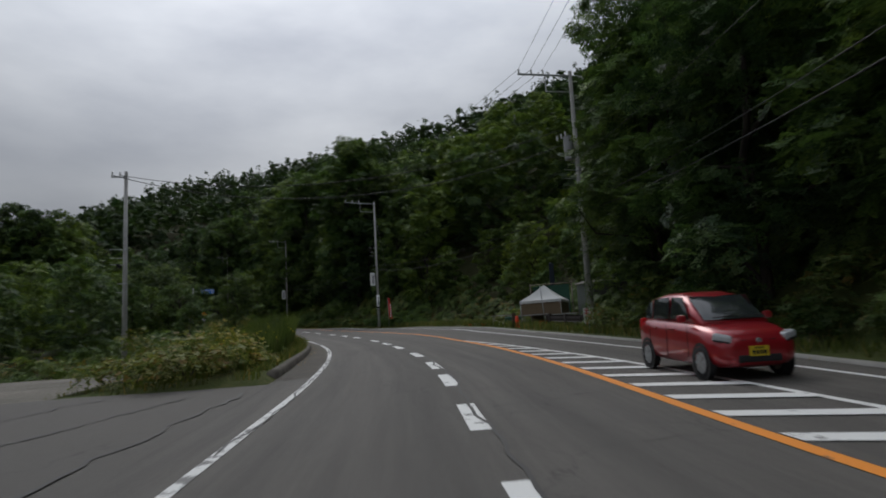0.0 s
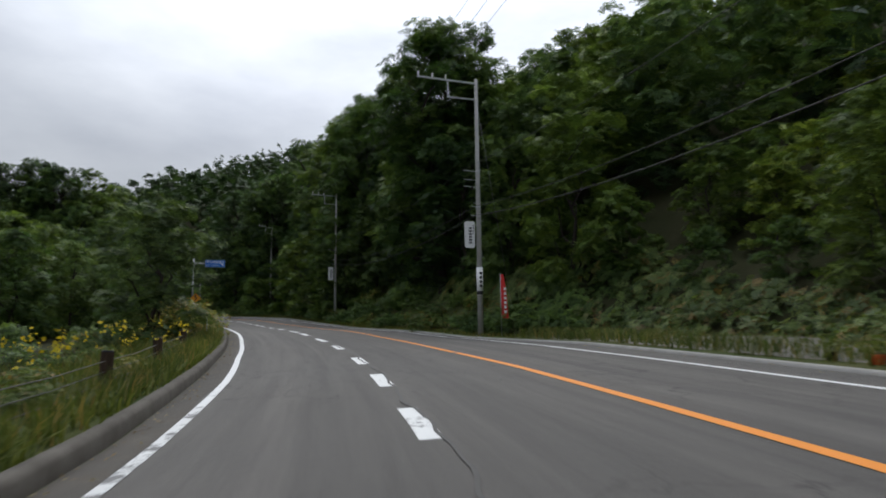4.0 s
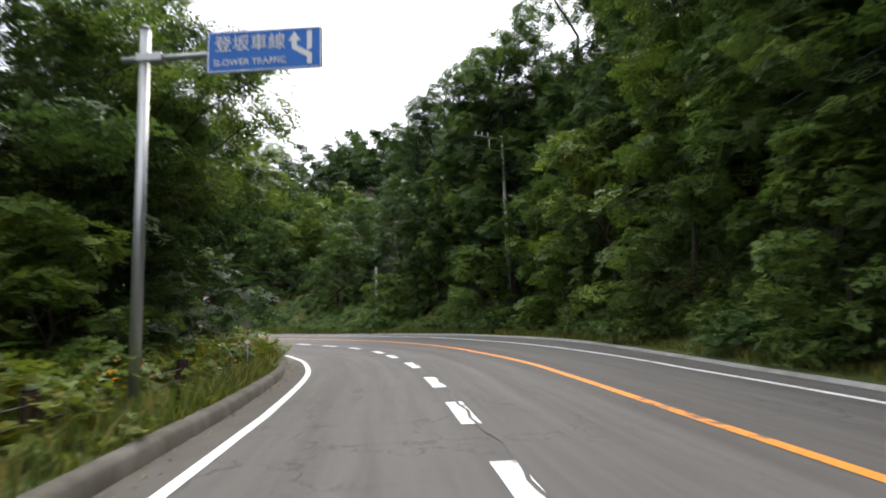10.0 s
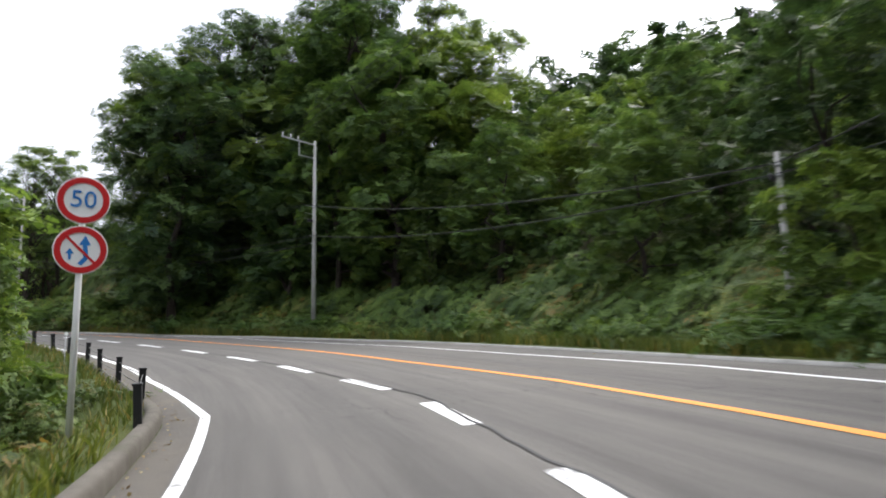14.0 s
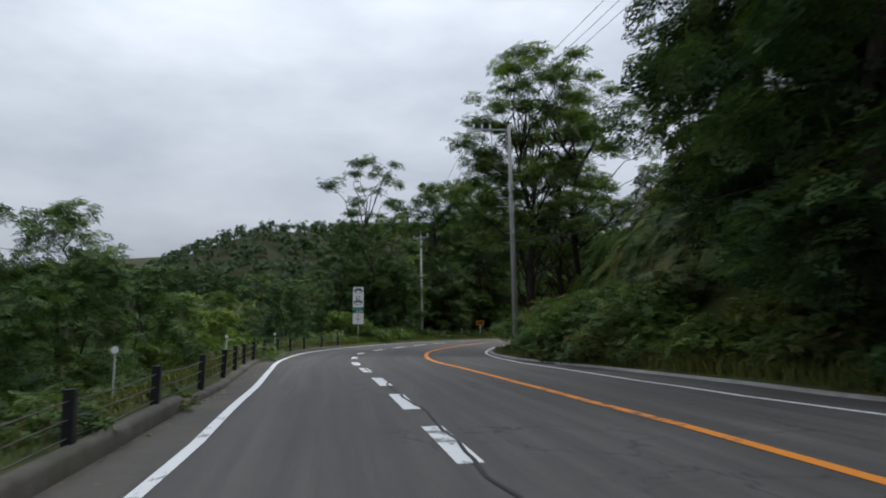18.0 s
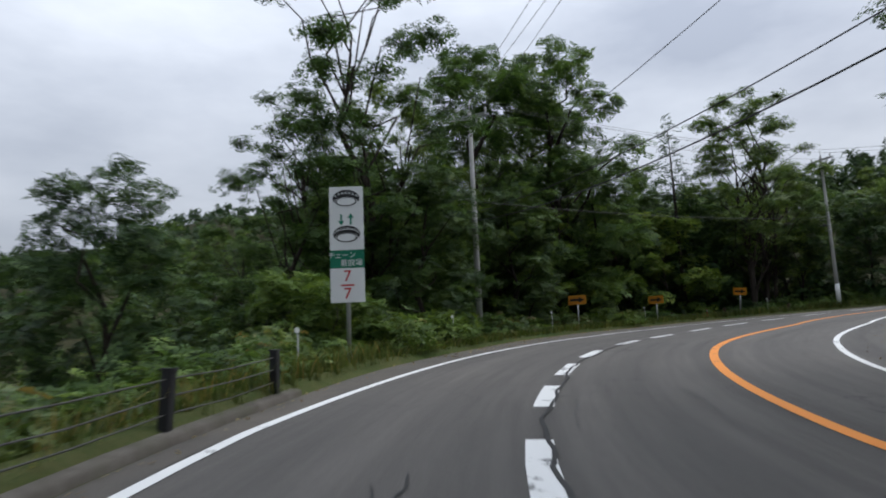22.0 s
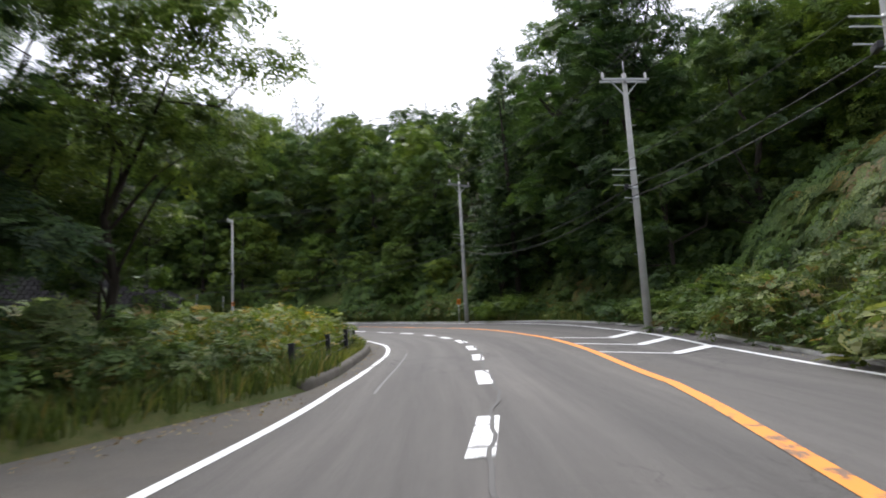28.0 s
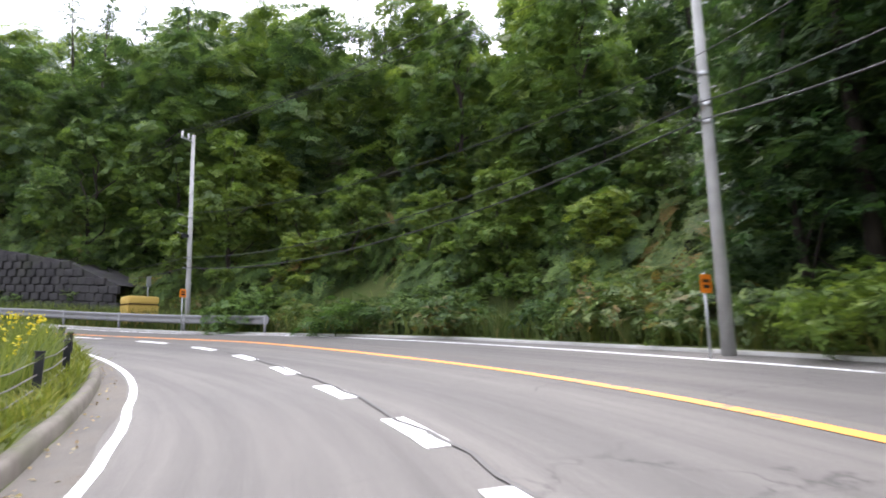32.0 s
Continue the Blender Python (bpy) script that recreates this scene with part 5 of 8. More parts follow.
# shrubs along both edges
SCRUB = [
    # seed, s0, s1, nearest, farthest, side, gap, kinds, scales
    (301, -20, 28, 1.3, 5.5, 1, 1.6, ("bush", "dark", "vine"), (0.7, 1.2)),
    (302, 46, 64, 4.5, 9, 1, 1.7, ("bush", "vine", "bush"), (0.6, 1.0)),
    (303, 64, 128, 1.2, 9, 1, 1.7, ("dark", "bush", "dark"), (0.6, 1.1)),
    (304, 126, 168, 1.6, 10, 1, 1.7, ("bush", "dark", "dark"), (0.6, 1.0)),
    (317, 164, 187, 1.0, 9, 1, 1.7, ("dark", "dark", "bush"), (0.7, 1.1)),
    (305, 185, 206, 1.0, 14, 1, 1.6, ("vine", "bush", "dark"), (0.8, 1.35)),
    (316, 97, 116, 1.6, 3.4, -1, 1.1, ("fresh",), (0.9, 1.25)),
    (318, 260, 284, 1.45, 3.6, -1, 1.2, ("fresh",), (0.75, 1.2)),
    (306, 246, 270, 0.9, 13, 1, 1.4, ("vine", "vine", "bush"), (0.9, 1.5)),
    (307, 267, 303, 0.9, 13, 1, 1.55, ("dark", "bush", "dark"), (0.7, 1.2)),
    (323, 303, 328, 3.4, 13, 1, 1.65, ("dark", "bush", "vine"), (0.55, 0.95)),
    (320, 28, 46, 5.5, 14, 1, 1.5, ("dark", "bush", "dark"), (0.7, 1.2)),
    (308, 72, 128, 1.6, 5, -1, 2.0, ("dark", "bush"), (0.4, 0.8)),
    (309, 130, 210, 1.2, 6, -1, 2.1, ("bush", "dark", "vine"), (0.5, 0.9)),
    (324, 194, 224, 1.5, 4.6, -1, 1.35, ("dark", "dark", "bush"), (0.75, 1.25)),
    (310, 210, 260, 1.4, 20, -1, 2.0, ("dark", "bush", "dark"), (0.5, 1.1)),
    (311, 257, 274, 3.2, 12, -1, 1.7, ("bush", "vine", "bush"), (0.5, 0.9)),
    (312, 30, 66, 3.5, 14, -1, 2.5, ("bush", "dark"), (0.4, 0.9)),
    (314, 20, 64, 0.9, 3.4, -1, 2.0, ("bush", "bush", "pale"), (0.3, 0.55)),
    (315, 212, 262, 18, 30, -1, 3.4, ("dark", "bush"), (1.0, 1.6)),
    (313, 274, 312, 2.0, 9, -1, 1.9, ("bush",), (0.35, 0.6)),
]
KEEP_OFF[:] = [(11.1, 44.2, 2.9), (6.7, 41.9, 2.7), (7.8, 45.0, 1.6), (9.0, 42.1, 1.3), (4.3, 45.2, 2.2)]
for seed, s0, s1, o0, o1, side, gap, kinds, sc in SCRUB:
    scatter(seed, s0, s1, o0, o1, side, gap, lambda s, lat, x, y, rng: plant_shrub(kinds[rng.integers(len(kinds))], s, lat, rng, rng.uniform(*sc)))
flush_joined("woods", "woods", "dense dark green wood on the slope behind the roadside trees", "woods")
flush_joined("undergrowth", "undergrowth", "leafy undergrowth at the foot of the wood", "undergrowth")
rng = np.random.default_rng(78)
for s, lat, sc in ((17.8, -5.4, 0.95), (18.9, -6.8, 0.9), (19.6, -4.6, 0.75), (62.5, -4.6, 0.9), (63.6, -4.4, 1.0), (65.0, -4.6, 0.85), (70.6, -4.3, 1.15), (78.6, -4.2, 0.8), (79.6, -4.5, 0.95), (80.8, -4.3, 0.8), (71.6, -4.7, 1.1), (70.0, -5.2, 1.2), (72.4, -4.6, 0.9), (66.0, -5.2, 0.9), (77, -4.6, 0.8), (80.5, -4.7, 0.8), (82.2, -5.0, 0.9), (84.5, -5.2, 0.7)):
    plant_shrub("pale", s, lat, rng, sc)

# grasses: blades in tufts, joined by stretch


def blades(seed, spots, height, width, mat, name, label, lean=0.35):
    """Grass blades, each a bent strip of two faces; spots: (s, lat) arrays."""
    rng = np.random.default_rng(seed)
    base = np.array([surface(s, l) for s, l in spots])
    n = len(base)
    h = height * rng.uniform(0.5, 1.25, n)
    a = rng.uniform(0, 6.28, n)
    side = np.stack([np.cos(a), np.sin(a), np.zeros(n)], 1) * (width * rng.uniform(0.6, 1.3, n))[:, None]
    bend = rng.normal(size=(n, 3)) * lean * h[:, None]
    bend[:, 2] = 0
    up = np.stack([np.zeros(n), np.zeros(n), h], 1)
    base[:, 2] -= 0.03
    mid, tip = base + up * 0.55 + bend * 0.35, base + up * (1 - 0.2 * lean) + bend
    verts = np.stack([base - side, base + side, mid + side * 0.8, mid - side * 0.8, tip], 1).reshape(-1, 3)
    faces = []
    for k in range(n):
        o = 5 * k
        faces += [(o, o + 1, o + 2, o + 3), (o + 3, o + 2, o + 4)]
    return thing(name, mesh_from(name, verts, faces, mat), label, "grass", "stuff")


def spots(seed, n, s0, s1, o0, o1, side):
    rng = np.random.default_rng(seed)
    s, o = rng.uniform(s0, s1, n), o0 + (o1 - o0) * rng.uniform(0, 1, n) ** 1.4
    # tufts
    s += 0.25 * np.sin(s * 7) * rng.uniform(0, 1, n)
    lat = kerb_right(s) + o if side > 0 else kerb_left(s) - o
    return list(zip(s, lat))


blades(401, spots(401, 7500, 16.3, 62, 0.3, 5.5, -1), 0.55, 0.014, GRASS, "grass", "long green and straw grass on the verge")
blades(402, spots(402, 2200, 18.5, 38, 0.9, 4.5, -1), 1.7, 0.022, GRASS_TALL, "reeds", "tall bright green reeds on the verge", 0.22)
blades(403, spots(403, 9500, 60, 128, 0.3, 4.5, -1), 0.6, 0.014, GRASS, "grass", "unmown grass between kerb and trees")
blades(404, spots(404, 9000, 128, 214, 0.3, 3.0, -1), 0.45, 0.014, GRASS, "grass", "thin grass along the cable fence")
blades(405, spots(405, 9000, 206, 262, 0.05, 4.0, -1), 0.5, 0.014, GRASS, "grass", "dry and green grass along the shoulder")
blades(406, spots(406, 9500, 257, 300, 0.8, 6.0, -1), 0.8, 0.015, GRASS_TALL, "grass", "bright green weeds on the inner bank")
blades(410, spots(410, 3500, 257, 300, 0.28, 0.9, -1), 0.3, 0.013, GRASS_TALL, "grass", "short bright grass at the foot of the cable fence")
blades(407, spots(407, 9000, -20, 62, 0.35, 3.0, 1), 0.5, 0.014, GRASS, "grass", "verge grass below the slope")
blades(408, spots(408, 11000, 62, 186, 0.35, 3.0, 1), 0.5, 0.014, GRASS, "grass", "verge grass below the wooded slope")
blades(409, spots(409, 11000, 186, 320, 0.35, 3.2, 1), 0.6, 0.014, GRASS, "grass", "verge grass below the vine bank")

# ---- utility poles and wires ----


def across(s):
    """Unit vector from the hill side to the valley side at s."""
    a = radians(heading(s))
    return Vector((-math.cos(a), -math.sin(a), 0))


INSULATOR = painted("porcelain", (0.6, 0.6, 0.58), 0.25, 0, 0.1)


def insulator_mesh():
    verts, faces = [], []
    rings = ((0.0, 0.02), (0.05, 0.05), (0.07, 0.03), (0.12, 0.06), (0.14, 0.035), (0.2, 0.055), (0.26, 0.02))
    for z, r in rings:
        verts += [(r * math.cos(2 * math.pi * k / 8), r * math.sin(2 * math.pi * k / 8), z) for k in range(8)]
    for i in range(len(rings) - 1):
        faces += [(8 * i + k, 8 * i + (k + 1) % 8, 8 * i + 8 + (k + 1) % 8, 8 * i + 8 + k) for k in range(8)]
    faces.append(tuple(range(48, 56)))
    return mesh_from("insulator", verts, faces, INSULATOR, True)


INSUL = insulator_mesh()
WIRE_ENDS = {}


def beam(name, a, b, w, parent, mat=None, label=""):
    """A square steel bar between two places, in the parent's frame."""
    a, b = Vector(a), Vector(b)
    d = b - a
    me = box_mesh(name, (d.length, w, w), mat or STEEL, w * 0.12)
    m = Matrix.Translation((a + b) / 2) @ d.to_track_quat("X", "Z").to_matrix().to_4x4()
    return part(name, me, parent, label, m)


def pole(key, x, y, z0, z1, s, style, r0=0.14, label="tall grey concrete utility pole beside the road", reach=2.0):
    root = tagged(new("utility_pole"), label, "utility pole", "utility poles")
    root.location = (x, y, z0)
    h = z1 - z0
    part("shaft", tube_mesh("shaft", [(0, 0, -0.8), (0, 0, h * 0.5), (0, 0, h)], r0, POLE, 14, r0 * 0.58), root)
    c = across(s)
    along = Vector((-c.y, c.x, 0))
    tops, mids = [], []
    for k in range(6):
        z = 2.2 + k * 0.9
        part("step_bolt", box_mesh("step_bolt", (0.2, 0.02, 0.02), STEEL, 0.003), root, "", Matrix.Translation((r0 * 0.9 * (1 if k % 2 else -1), 0, z)))
    if style == "offset":
        top = h - 0.25
        beam("crossarm", c * 0.05 + Vector((0, 0, top)), c * (reach + 0.2) + Vector((0, 0, top + 0.03)), 0.085, root)
        beam("arm_drop", c * (reach * 0.52) + Vector((0, 0, top)), c * (reach * 0.52) + Vector((0, 0, top - 0.85)), 0.06, root)
        beam("arm_stay", c * 0.05 + Vector((0, 0, top - 0.85)), c * (reach * 0.52 + 0.03) + Vector((0, 0, top - 0.85)), 0.06, root)
        for u in (0.56, 0.8, 1.05):
            p = c * (reach * u) + Vector((0, 0, top + 0.045))
            part("insulator", INSUL, root, "white porcelain insulator", Matrix.Translation(p))
            tops.append(root.location + p + Vector((0, 0, 0.26)))
    elif style == "tee":
        part("spike", tube_mesh("spike", [(0, 0, h - 0.05), (0, 0, h + 0.5)], 0.03, STEEL, 8, 0.015), root)
        tops.append(root.location + Vector((0, 0, h + 0.5)))
        for dz, sd in ((-0.25, along * 0.12), (-0.25, along * -0.12)):
            beam("crossarm", c * -0.85 + sd + Vector((0, 0, h + dz)), c * 0.85 + sd + Vector((0, 0, h + dz)), 0.075, root)
        beam("arm_stay", c * -0.5 + Vector((0, 0, h - 0.28)), Vector((0, 0, h - 0.85)), 0.04, root)
        beam("arm_stay", c * 0.5 + Vector((0, 0, h - 0.28)), Vector((0, 0, h - 0.85)), 0.04, root)
        for u in (-0.78, 0.78):
            p = c * u + Vector((0, 0, h - 0.2))
            part("insulator", INSUL, root, "white porcelain insulator", Matrix.Translation(p))
            tops.append(root.location + p + Vector((0, 0, 0.26)))
    elif style == "short":
        beam("crossarm", c * -0.1 + Vector((0, 0, h - 0.3)), c * 0.75 + Vector((0, 0, h - 0.3)), 0.06, root)
        for u in (0.3, 0.68):
            p = c * u + Vector((0, 0, h - 0.26))
            part("insulator", INSUL, root, "white porcelain insulator", Matrix.Translation(p))
            tops.append(root.location + p + Vector((0, 0, 0.26)))
        tops.append(root.location + Vector((0, 0, h)))
    base = h * (0.56 if style != "plain" else 0.9)
    for k, dz in enumerate((0.3, -0.35, -0.7) if style == "tee" else (0.55, -1.25, -1.7) if style != "plain" else (0.55, 0.1, -0.22)):
        if style == "plain" and k == 0:
            continue
        w = (0.75, 0.35, 0.4)[k]
        beam("bracket", Vector((0, 0, base + dz)), c * w + Vector((0, 0, base + dz + 0.03)), 0.035, root)
        part("pole_band", tube_mesh("pole_band", [(0, 0, base + dz - 0.05), (0, 0, base + dz + 0.05)], r0 * 0.83, STEEL, 12), root)
        mids.append(root.location + c * (0.18 if k else w) + Vector((0, 0, base + dz + 0.04)))
    if style != "plain":
        for dz in (0.1, -0.25):
            beam("bracket", Vector((0, 0, base + dz)), c * 0.75 + Vector((0, 0, base + dz + 0.03)), 0.03, root)
    part("joint_box", box_mesh("joint_box", (0.12, 0.34, 0.16), BLACK_STEEL, 0.03), root, "small black cable joint box", Matrix.Translation(c * 0.3 + Vector((0, 0, base - 0.3))))
    WIRE_ENDS[key] = (tops, mids)
    return root


P = {
    "A": pole("A", -16.2, 34.7, 0.6, 11.4, 38, "short", 0.15),
    "0": pole("0", 9.0, -9.0, 0.6, 13.5, -9, "offset", 0.165),
    "1": pole("1", 7.35, 32.4, 1.7, 14.75, 31, "offset", 0.165, "grey concrete utility pole with a transformer, by the stall", 2.6),
    "2": pole("2", -5.9, 67.2, 4.1, 16.3, 66, "offset", 0.138, reach=2.9),
    "4": pole("4", -22.3, 100.1, 5.8, 18.4, 102, "offset", 0.138, reach=2.3),
    "5": pole("5", -39.7, 127.9, 9.0, 20.5, 128, "offset", 0.138),
    "6": pole("6", -54.7, 136.6, 8.5, 13.6, 144, "plain", 0.13, "short weathered concrete pole among leaves"),
    "7": pole("7", -81.4, 138.3, 10.3, 20.9, 164, "offset", 0.138, reach=2.2),
    "8": pole("8", -113.7, 130.1, 12.3, 22.15, 197, "offset", 0.138, reach=1.7),
    "9": pole("9", -142.0, 125.3, 12.9, 22.1, 224, "tee", 0.138),
    "10": pole("10", -157.9, 151.6, 14.1, 24.3, 251, "tee", 0.138, "grey concrete utility pole with a white painted foot"),
    "R": pole("R", -144.6, 162.5, 15.6, 23.8, 260, "tee", 0.138, "grey concrete utility pole on the vine bank"),
    "X": pole("X", -148.5, 172.6, 15.5, 24.1, 269, "tee", 0.138),
    "Y": pole("Y", -157.7, 190.8, 16.9, 25.6, 286, "tee", 0.138),
    "Z": pole("Z", -178.5, 199.45, 16.9, 26.6, 306, "short", 0.125),
    "W": pole("W", -206, 214, 22.0, 30.0, 330, "short", 0.125),
}
part("white_band", tube_mesh("white_band", [(0, 0, 0.1), (0, 0, 1.35)], 0.145, WHITE, 14), P["10"], "white painted foot of the pole")


def wire(a, b, sag, r, mat, n=14):
    """A slack wire between two places, as a thin tube in world space."""
    pts = []
    for k in range(n + 1):
        u = k / n
        p = a.lerp(b, u)
        p.z -= 4 * sag * u * (1 - u)
        pts.append(p)
    return tube_mesh("wire", pts, r, mat, 5)


def span(k1, k2, sag_top=0.5, sag_mid=0.8, low=True):
    t1, m1 = WIRE_ENDS[k1]
    t2, m2 = WIRE_ENDS[k2]
    for a, b in zip(t1, t2):
        thing("power_line", wire(a, b, sag_top, 0.009, CABLE), "thin black overhead power line between poles", "wire", "", "overhead wires")
    if low:
        for k, (a, b) in enumerate(zip(m1, m2)):
            thing("overhead_cable", wire(a, b, sag_mid * (1 + 0.15 * k), (0.009, 0.013, 0.017)[k], CABLE), "black telephone cable sagging between poles", "wire", "", "overhead wires")


for a, b in (("0", "1"), ("1", "2"), ("2", "4"), ("4", "5"), ("7", "8"), ("8", "9"), ("X", "Y"), ("Y", "Z"), ("Z", "W")):
    span(a, b, 0.45, 0.7)
span("10", "X", 0.45, 0, False)
span("9", "10", 0.4, 0, False)
thing("overhead_cable", wire(WIRE_ENDS["9"][1][0], WIRE_ENDS["10"][1][0], 0.35, 0.014, CABLE), "black telephone cable sagging between poles", "wire", "", "overhead wires")
span("R", "X", 0.1, 0.15)
span("5", "7", 0.7, 0, False)
for a, b in (("5", "6"), ("6", "7")):
    m1, m2 = WIRE_ENDS[a][1], WIRE_ENDS[b][1]
    for k in range(2):
        thing("overhead_cable", wire(m1[min(k, len(m1) - 1)], m2[min(k, len(m2) - 1)], 0.7, 0.02, CABLE), "black telephone cable sagging between poles", "wire", "", "overhead wires")
ta, t1, m1, m2 = WIRE_ENDS["A"][0], WIRE_ENDS["1"][0], WIRE_ENDS["1"][1], WIRE_ENDS["2"][1]
thing("overhead_cable", wire(ta[0] + Vector((0, 0, -0.2)), Vector((7.0, 32.4, 11.8)), 1.6, 0.018, CABLE), "black service cable crossing the road", "wire", "", "overhead wires")
thing("overhead_cable", wire(ta[1] + Vector((0, 0, -0.2)), Vector((7.0, 32.4, 11.0)), 2.0, 0.02, CABLE), "black service cable crossing the road", "wire", "", "overhead wires")
thing("guy_wire", wire(Vector((-5.9, 67.2, 15.2)), surface(68.5, 12.0), 0.0, 0.01, WIRE, 2), "steel guy wire staying the pole", "wire")
# transformer on the stall's pole
c = across(31)
tr = tagged(new("transformer"), "grey pole transformer with white bushings", "transformer")
tr.location = Vector((7.35, 32.4, 10.1)) + c * 0.42
part("tank", tube_mesh("tank", [(0, 0, 0), (0, 0, 0.06), (0, 0, 1.05), (0, 0, 1.12)], 0.23, GREY_PAINT, 20), tr)
part("lid", tube_mesh("lid", [(0, 0, 1.12), (0, 0, 1.18)], 0.25, GREY_PAINT, 20), tr)
beam("mounting", Vector((0, 0, 0.6)), -c * 0.35 + Vector((0, 0, 0.6)), 0.08, tr)
for k in range(3):
    part("bushing", INSUL, tr, "white porcelain bushing", Matrix.Translation(c * (0.12 + 0.22 * k) + Vector((0, 0, 1.2 - 0.12 * k))))

# ---- writing and sign plates ----


def text_mesh(name, body, height, mat, depth=0.004):
    """Letters in the xz plane, facing -y, centred."""
    cu = bpy.data.curves.new(name, "FONT")
    cu.body, cu.size, cu.align_x, cu.align_y, cu.extrude = body, height, "CENTER", "CENTER", depth
    ob = bpy.data.objects.new(name, cu)
    scene.collection.objects.link(ob)
    bpy.context.view_layer.update()
    me = bpy.data.meshes.new_from_object(ob.evaluated_get(bpy.context.evaluated_depsgraph_get()))
    bpy.data.objects.remove(ob)
    me.transform(Matrix.Rotation(radians(90), 4, "X"))
    me.materials.clear()
    me.materials.append(mat)
    return me


def rounded(w, h, r, n=5):
    pts = []
    for cx, cz, a0 in ((w / 2 - r, h / 2 - r, 0), (-w / 2 + r, h / 2 - r, 90), (-w / 2 + r, -h / 2 + r, 180), (w / 2 - r, -h / 2 + r, 270)):
        for k in range(n + 1):
            a = radians(a0 + 90 * k / n)
            pts.append((cx + r * math.cos(a), cz + r * math.sin(a)))
    return pts


def ring_outline(r0, r1, n=40):
    verts, faces = [], []
    for k in range(n):
        a = 2 * math.pi * k / n
        for r in (r0, r1):
            verts.append((r * math.cos(a), 0, r * math.sin(a)))
        for r in (r0, r1):
            verts.append((r * math.cos(a), 0.006, r * math.sin(a)))
    for k in range(n):
        o, q = 4 * k, 4 * ((k + 1) % n)
        faces += [(o, o + 1, q + 1, q), (o + 1, o + 3, q + 3, q + 1), (o, q, q + 2, o + 2)]
    return verts, faces


def sign_root(name, label, x, y, z, yaw, category="road sign"):
    ob = tagged(new(name), label, category)
    ob.location, ob.rotation_euler = (x, y, z), (0, 0, radians(yaw))
    return ob


def bars(parent, x, z, w, h, n, mat, y=-0.012, vertical=True):
    """Unreadable writing: plain bars in a column or row."""
    for k in range(n):
        if vertical:
            me = box_mesh("writing_bar", (w, 0.006, h / n * 0.6), mat, 0.002)
            part("writing_bar", me, parent, "", Matrix.Translation((x, y, z + h / 2 - h / n * (k + 0.5))))
        else:
            me = box_mesh("writing_bar", (w / n * 0.7, 0.006, h), mat, 0.002)
            part("writing_bar", me, parent, "", Matrix.Translation((x - w / 2 + w / n * (k + 0.5), y, z)))


def back_bands(parent, zs, w=0.3, y=0.03):
    for z in zs:
        part("clamp", box_mesh("clamp", (w, 0.04, 0.05), STEEL, 0.008), parent, "", Matrix.Translation((0, y, z)))


# blue gantry sign of the climbing lane
x, y = -33.7, 93.0
zb = surface(101, -3.9).z - 0.1
g = sign_root("gantry_sign", "blue climbing-lane sign on a grey pole with a cantilever arm", x, y, zb, heading(101) - 8)
ht = 10.95 - zb
part("post", tube_mesh("post", [(0, 0, -0.3), (0, 0, ht + 0.25)], 0.085, STEEL, 16, 0.08), g, "galvanised steel post")
part("post_cap", tube_mesh("post_cap", [(0, 0, ht + 0.25), (0, 0, ht + 0.3)], 0.095, STEEL, 16, 0.05), g)
part("arm", tube_mesh("arm", [(-0.35, 0, ht - 0.24), (1.0, 0, ht - 0.22), (2.6, 0, ht - 0.2)], 0.045, STEEL, 12), g)
part("arm_bracket", box_mesh("arm_bracket", (0.4, 0.2, 0.14), STEEL, 0.02), g, "", Matrix.Translation((0.1, 0, ht - 0.24)))
board = part("board", plate_mesh("board", rounded(1.6, 0.6, 0.03), 0.03, BLUE, -0.1), g, "blue sign board with a white border", Matrix.LocRotScale((1.88, 0, ht - 0.24), None, (1.09, 1.0, 1.09)))
for dz in (0.285, -0.285):
    part("border", box_mesh("border", (1.57, 0.008, 0.014), WHITE, 0.002), board, "", Matrix.Translation((0, -0.104, dz)))
for dx in (0.78, -0.78):
    part("border", box_mesh("border", (0.014, 0.008, 0.58), WHITE, 0.002), board, "", Matrix.Translation((dx, -0.104, 0)))
part("lettering", text_mesh("lettering", "登坂車線", 0.25, WHITE), board, "white Japanese lettering", Matrix.Translation((-0.2, -0.108, 0.095)))
part("lettering", text_mesh("lettering", "SLOWER TRAFFIC", 0.128, WHITE), board, "white Latin lettering", Matrix.Translation((-0.2, -0.108, -0.165)))
arrow_a = [(1.38, 0.5), (1.38, -0.03), (1.24, -0.1), (1.24, 0.5)]
arrow_b = [(1.38, -0.5), (1.24, -0.5), (1.24, -0.28), (0.8, -0.02), (0.8, 0.22), (0.7, 0.22), (0.88, 0.5), (1.06, 0.22), (0.95, 0.22), (0.95, 0.07), (1.38, -0.18)]
for outline in (arrow_a, arrow_b):
    part("lane_arrow", plate_mesh("lane_arrow", [(u * 0.48, v * 0.48) for u, v in outline], 0.006, WHITE, -0.108), board)

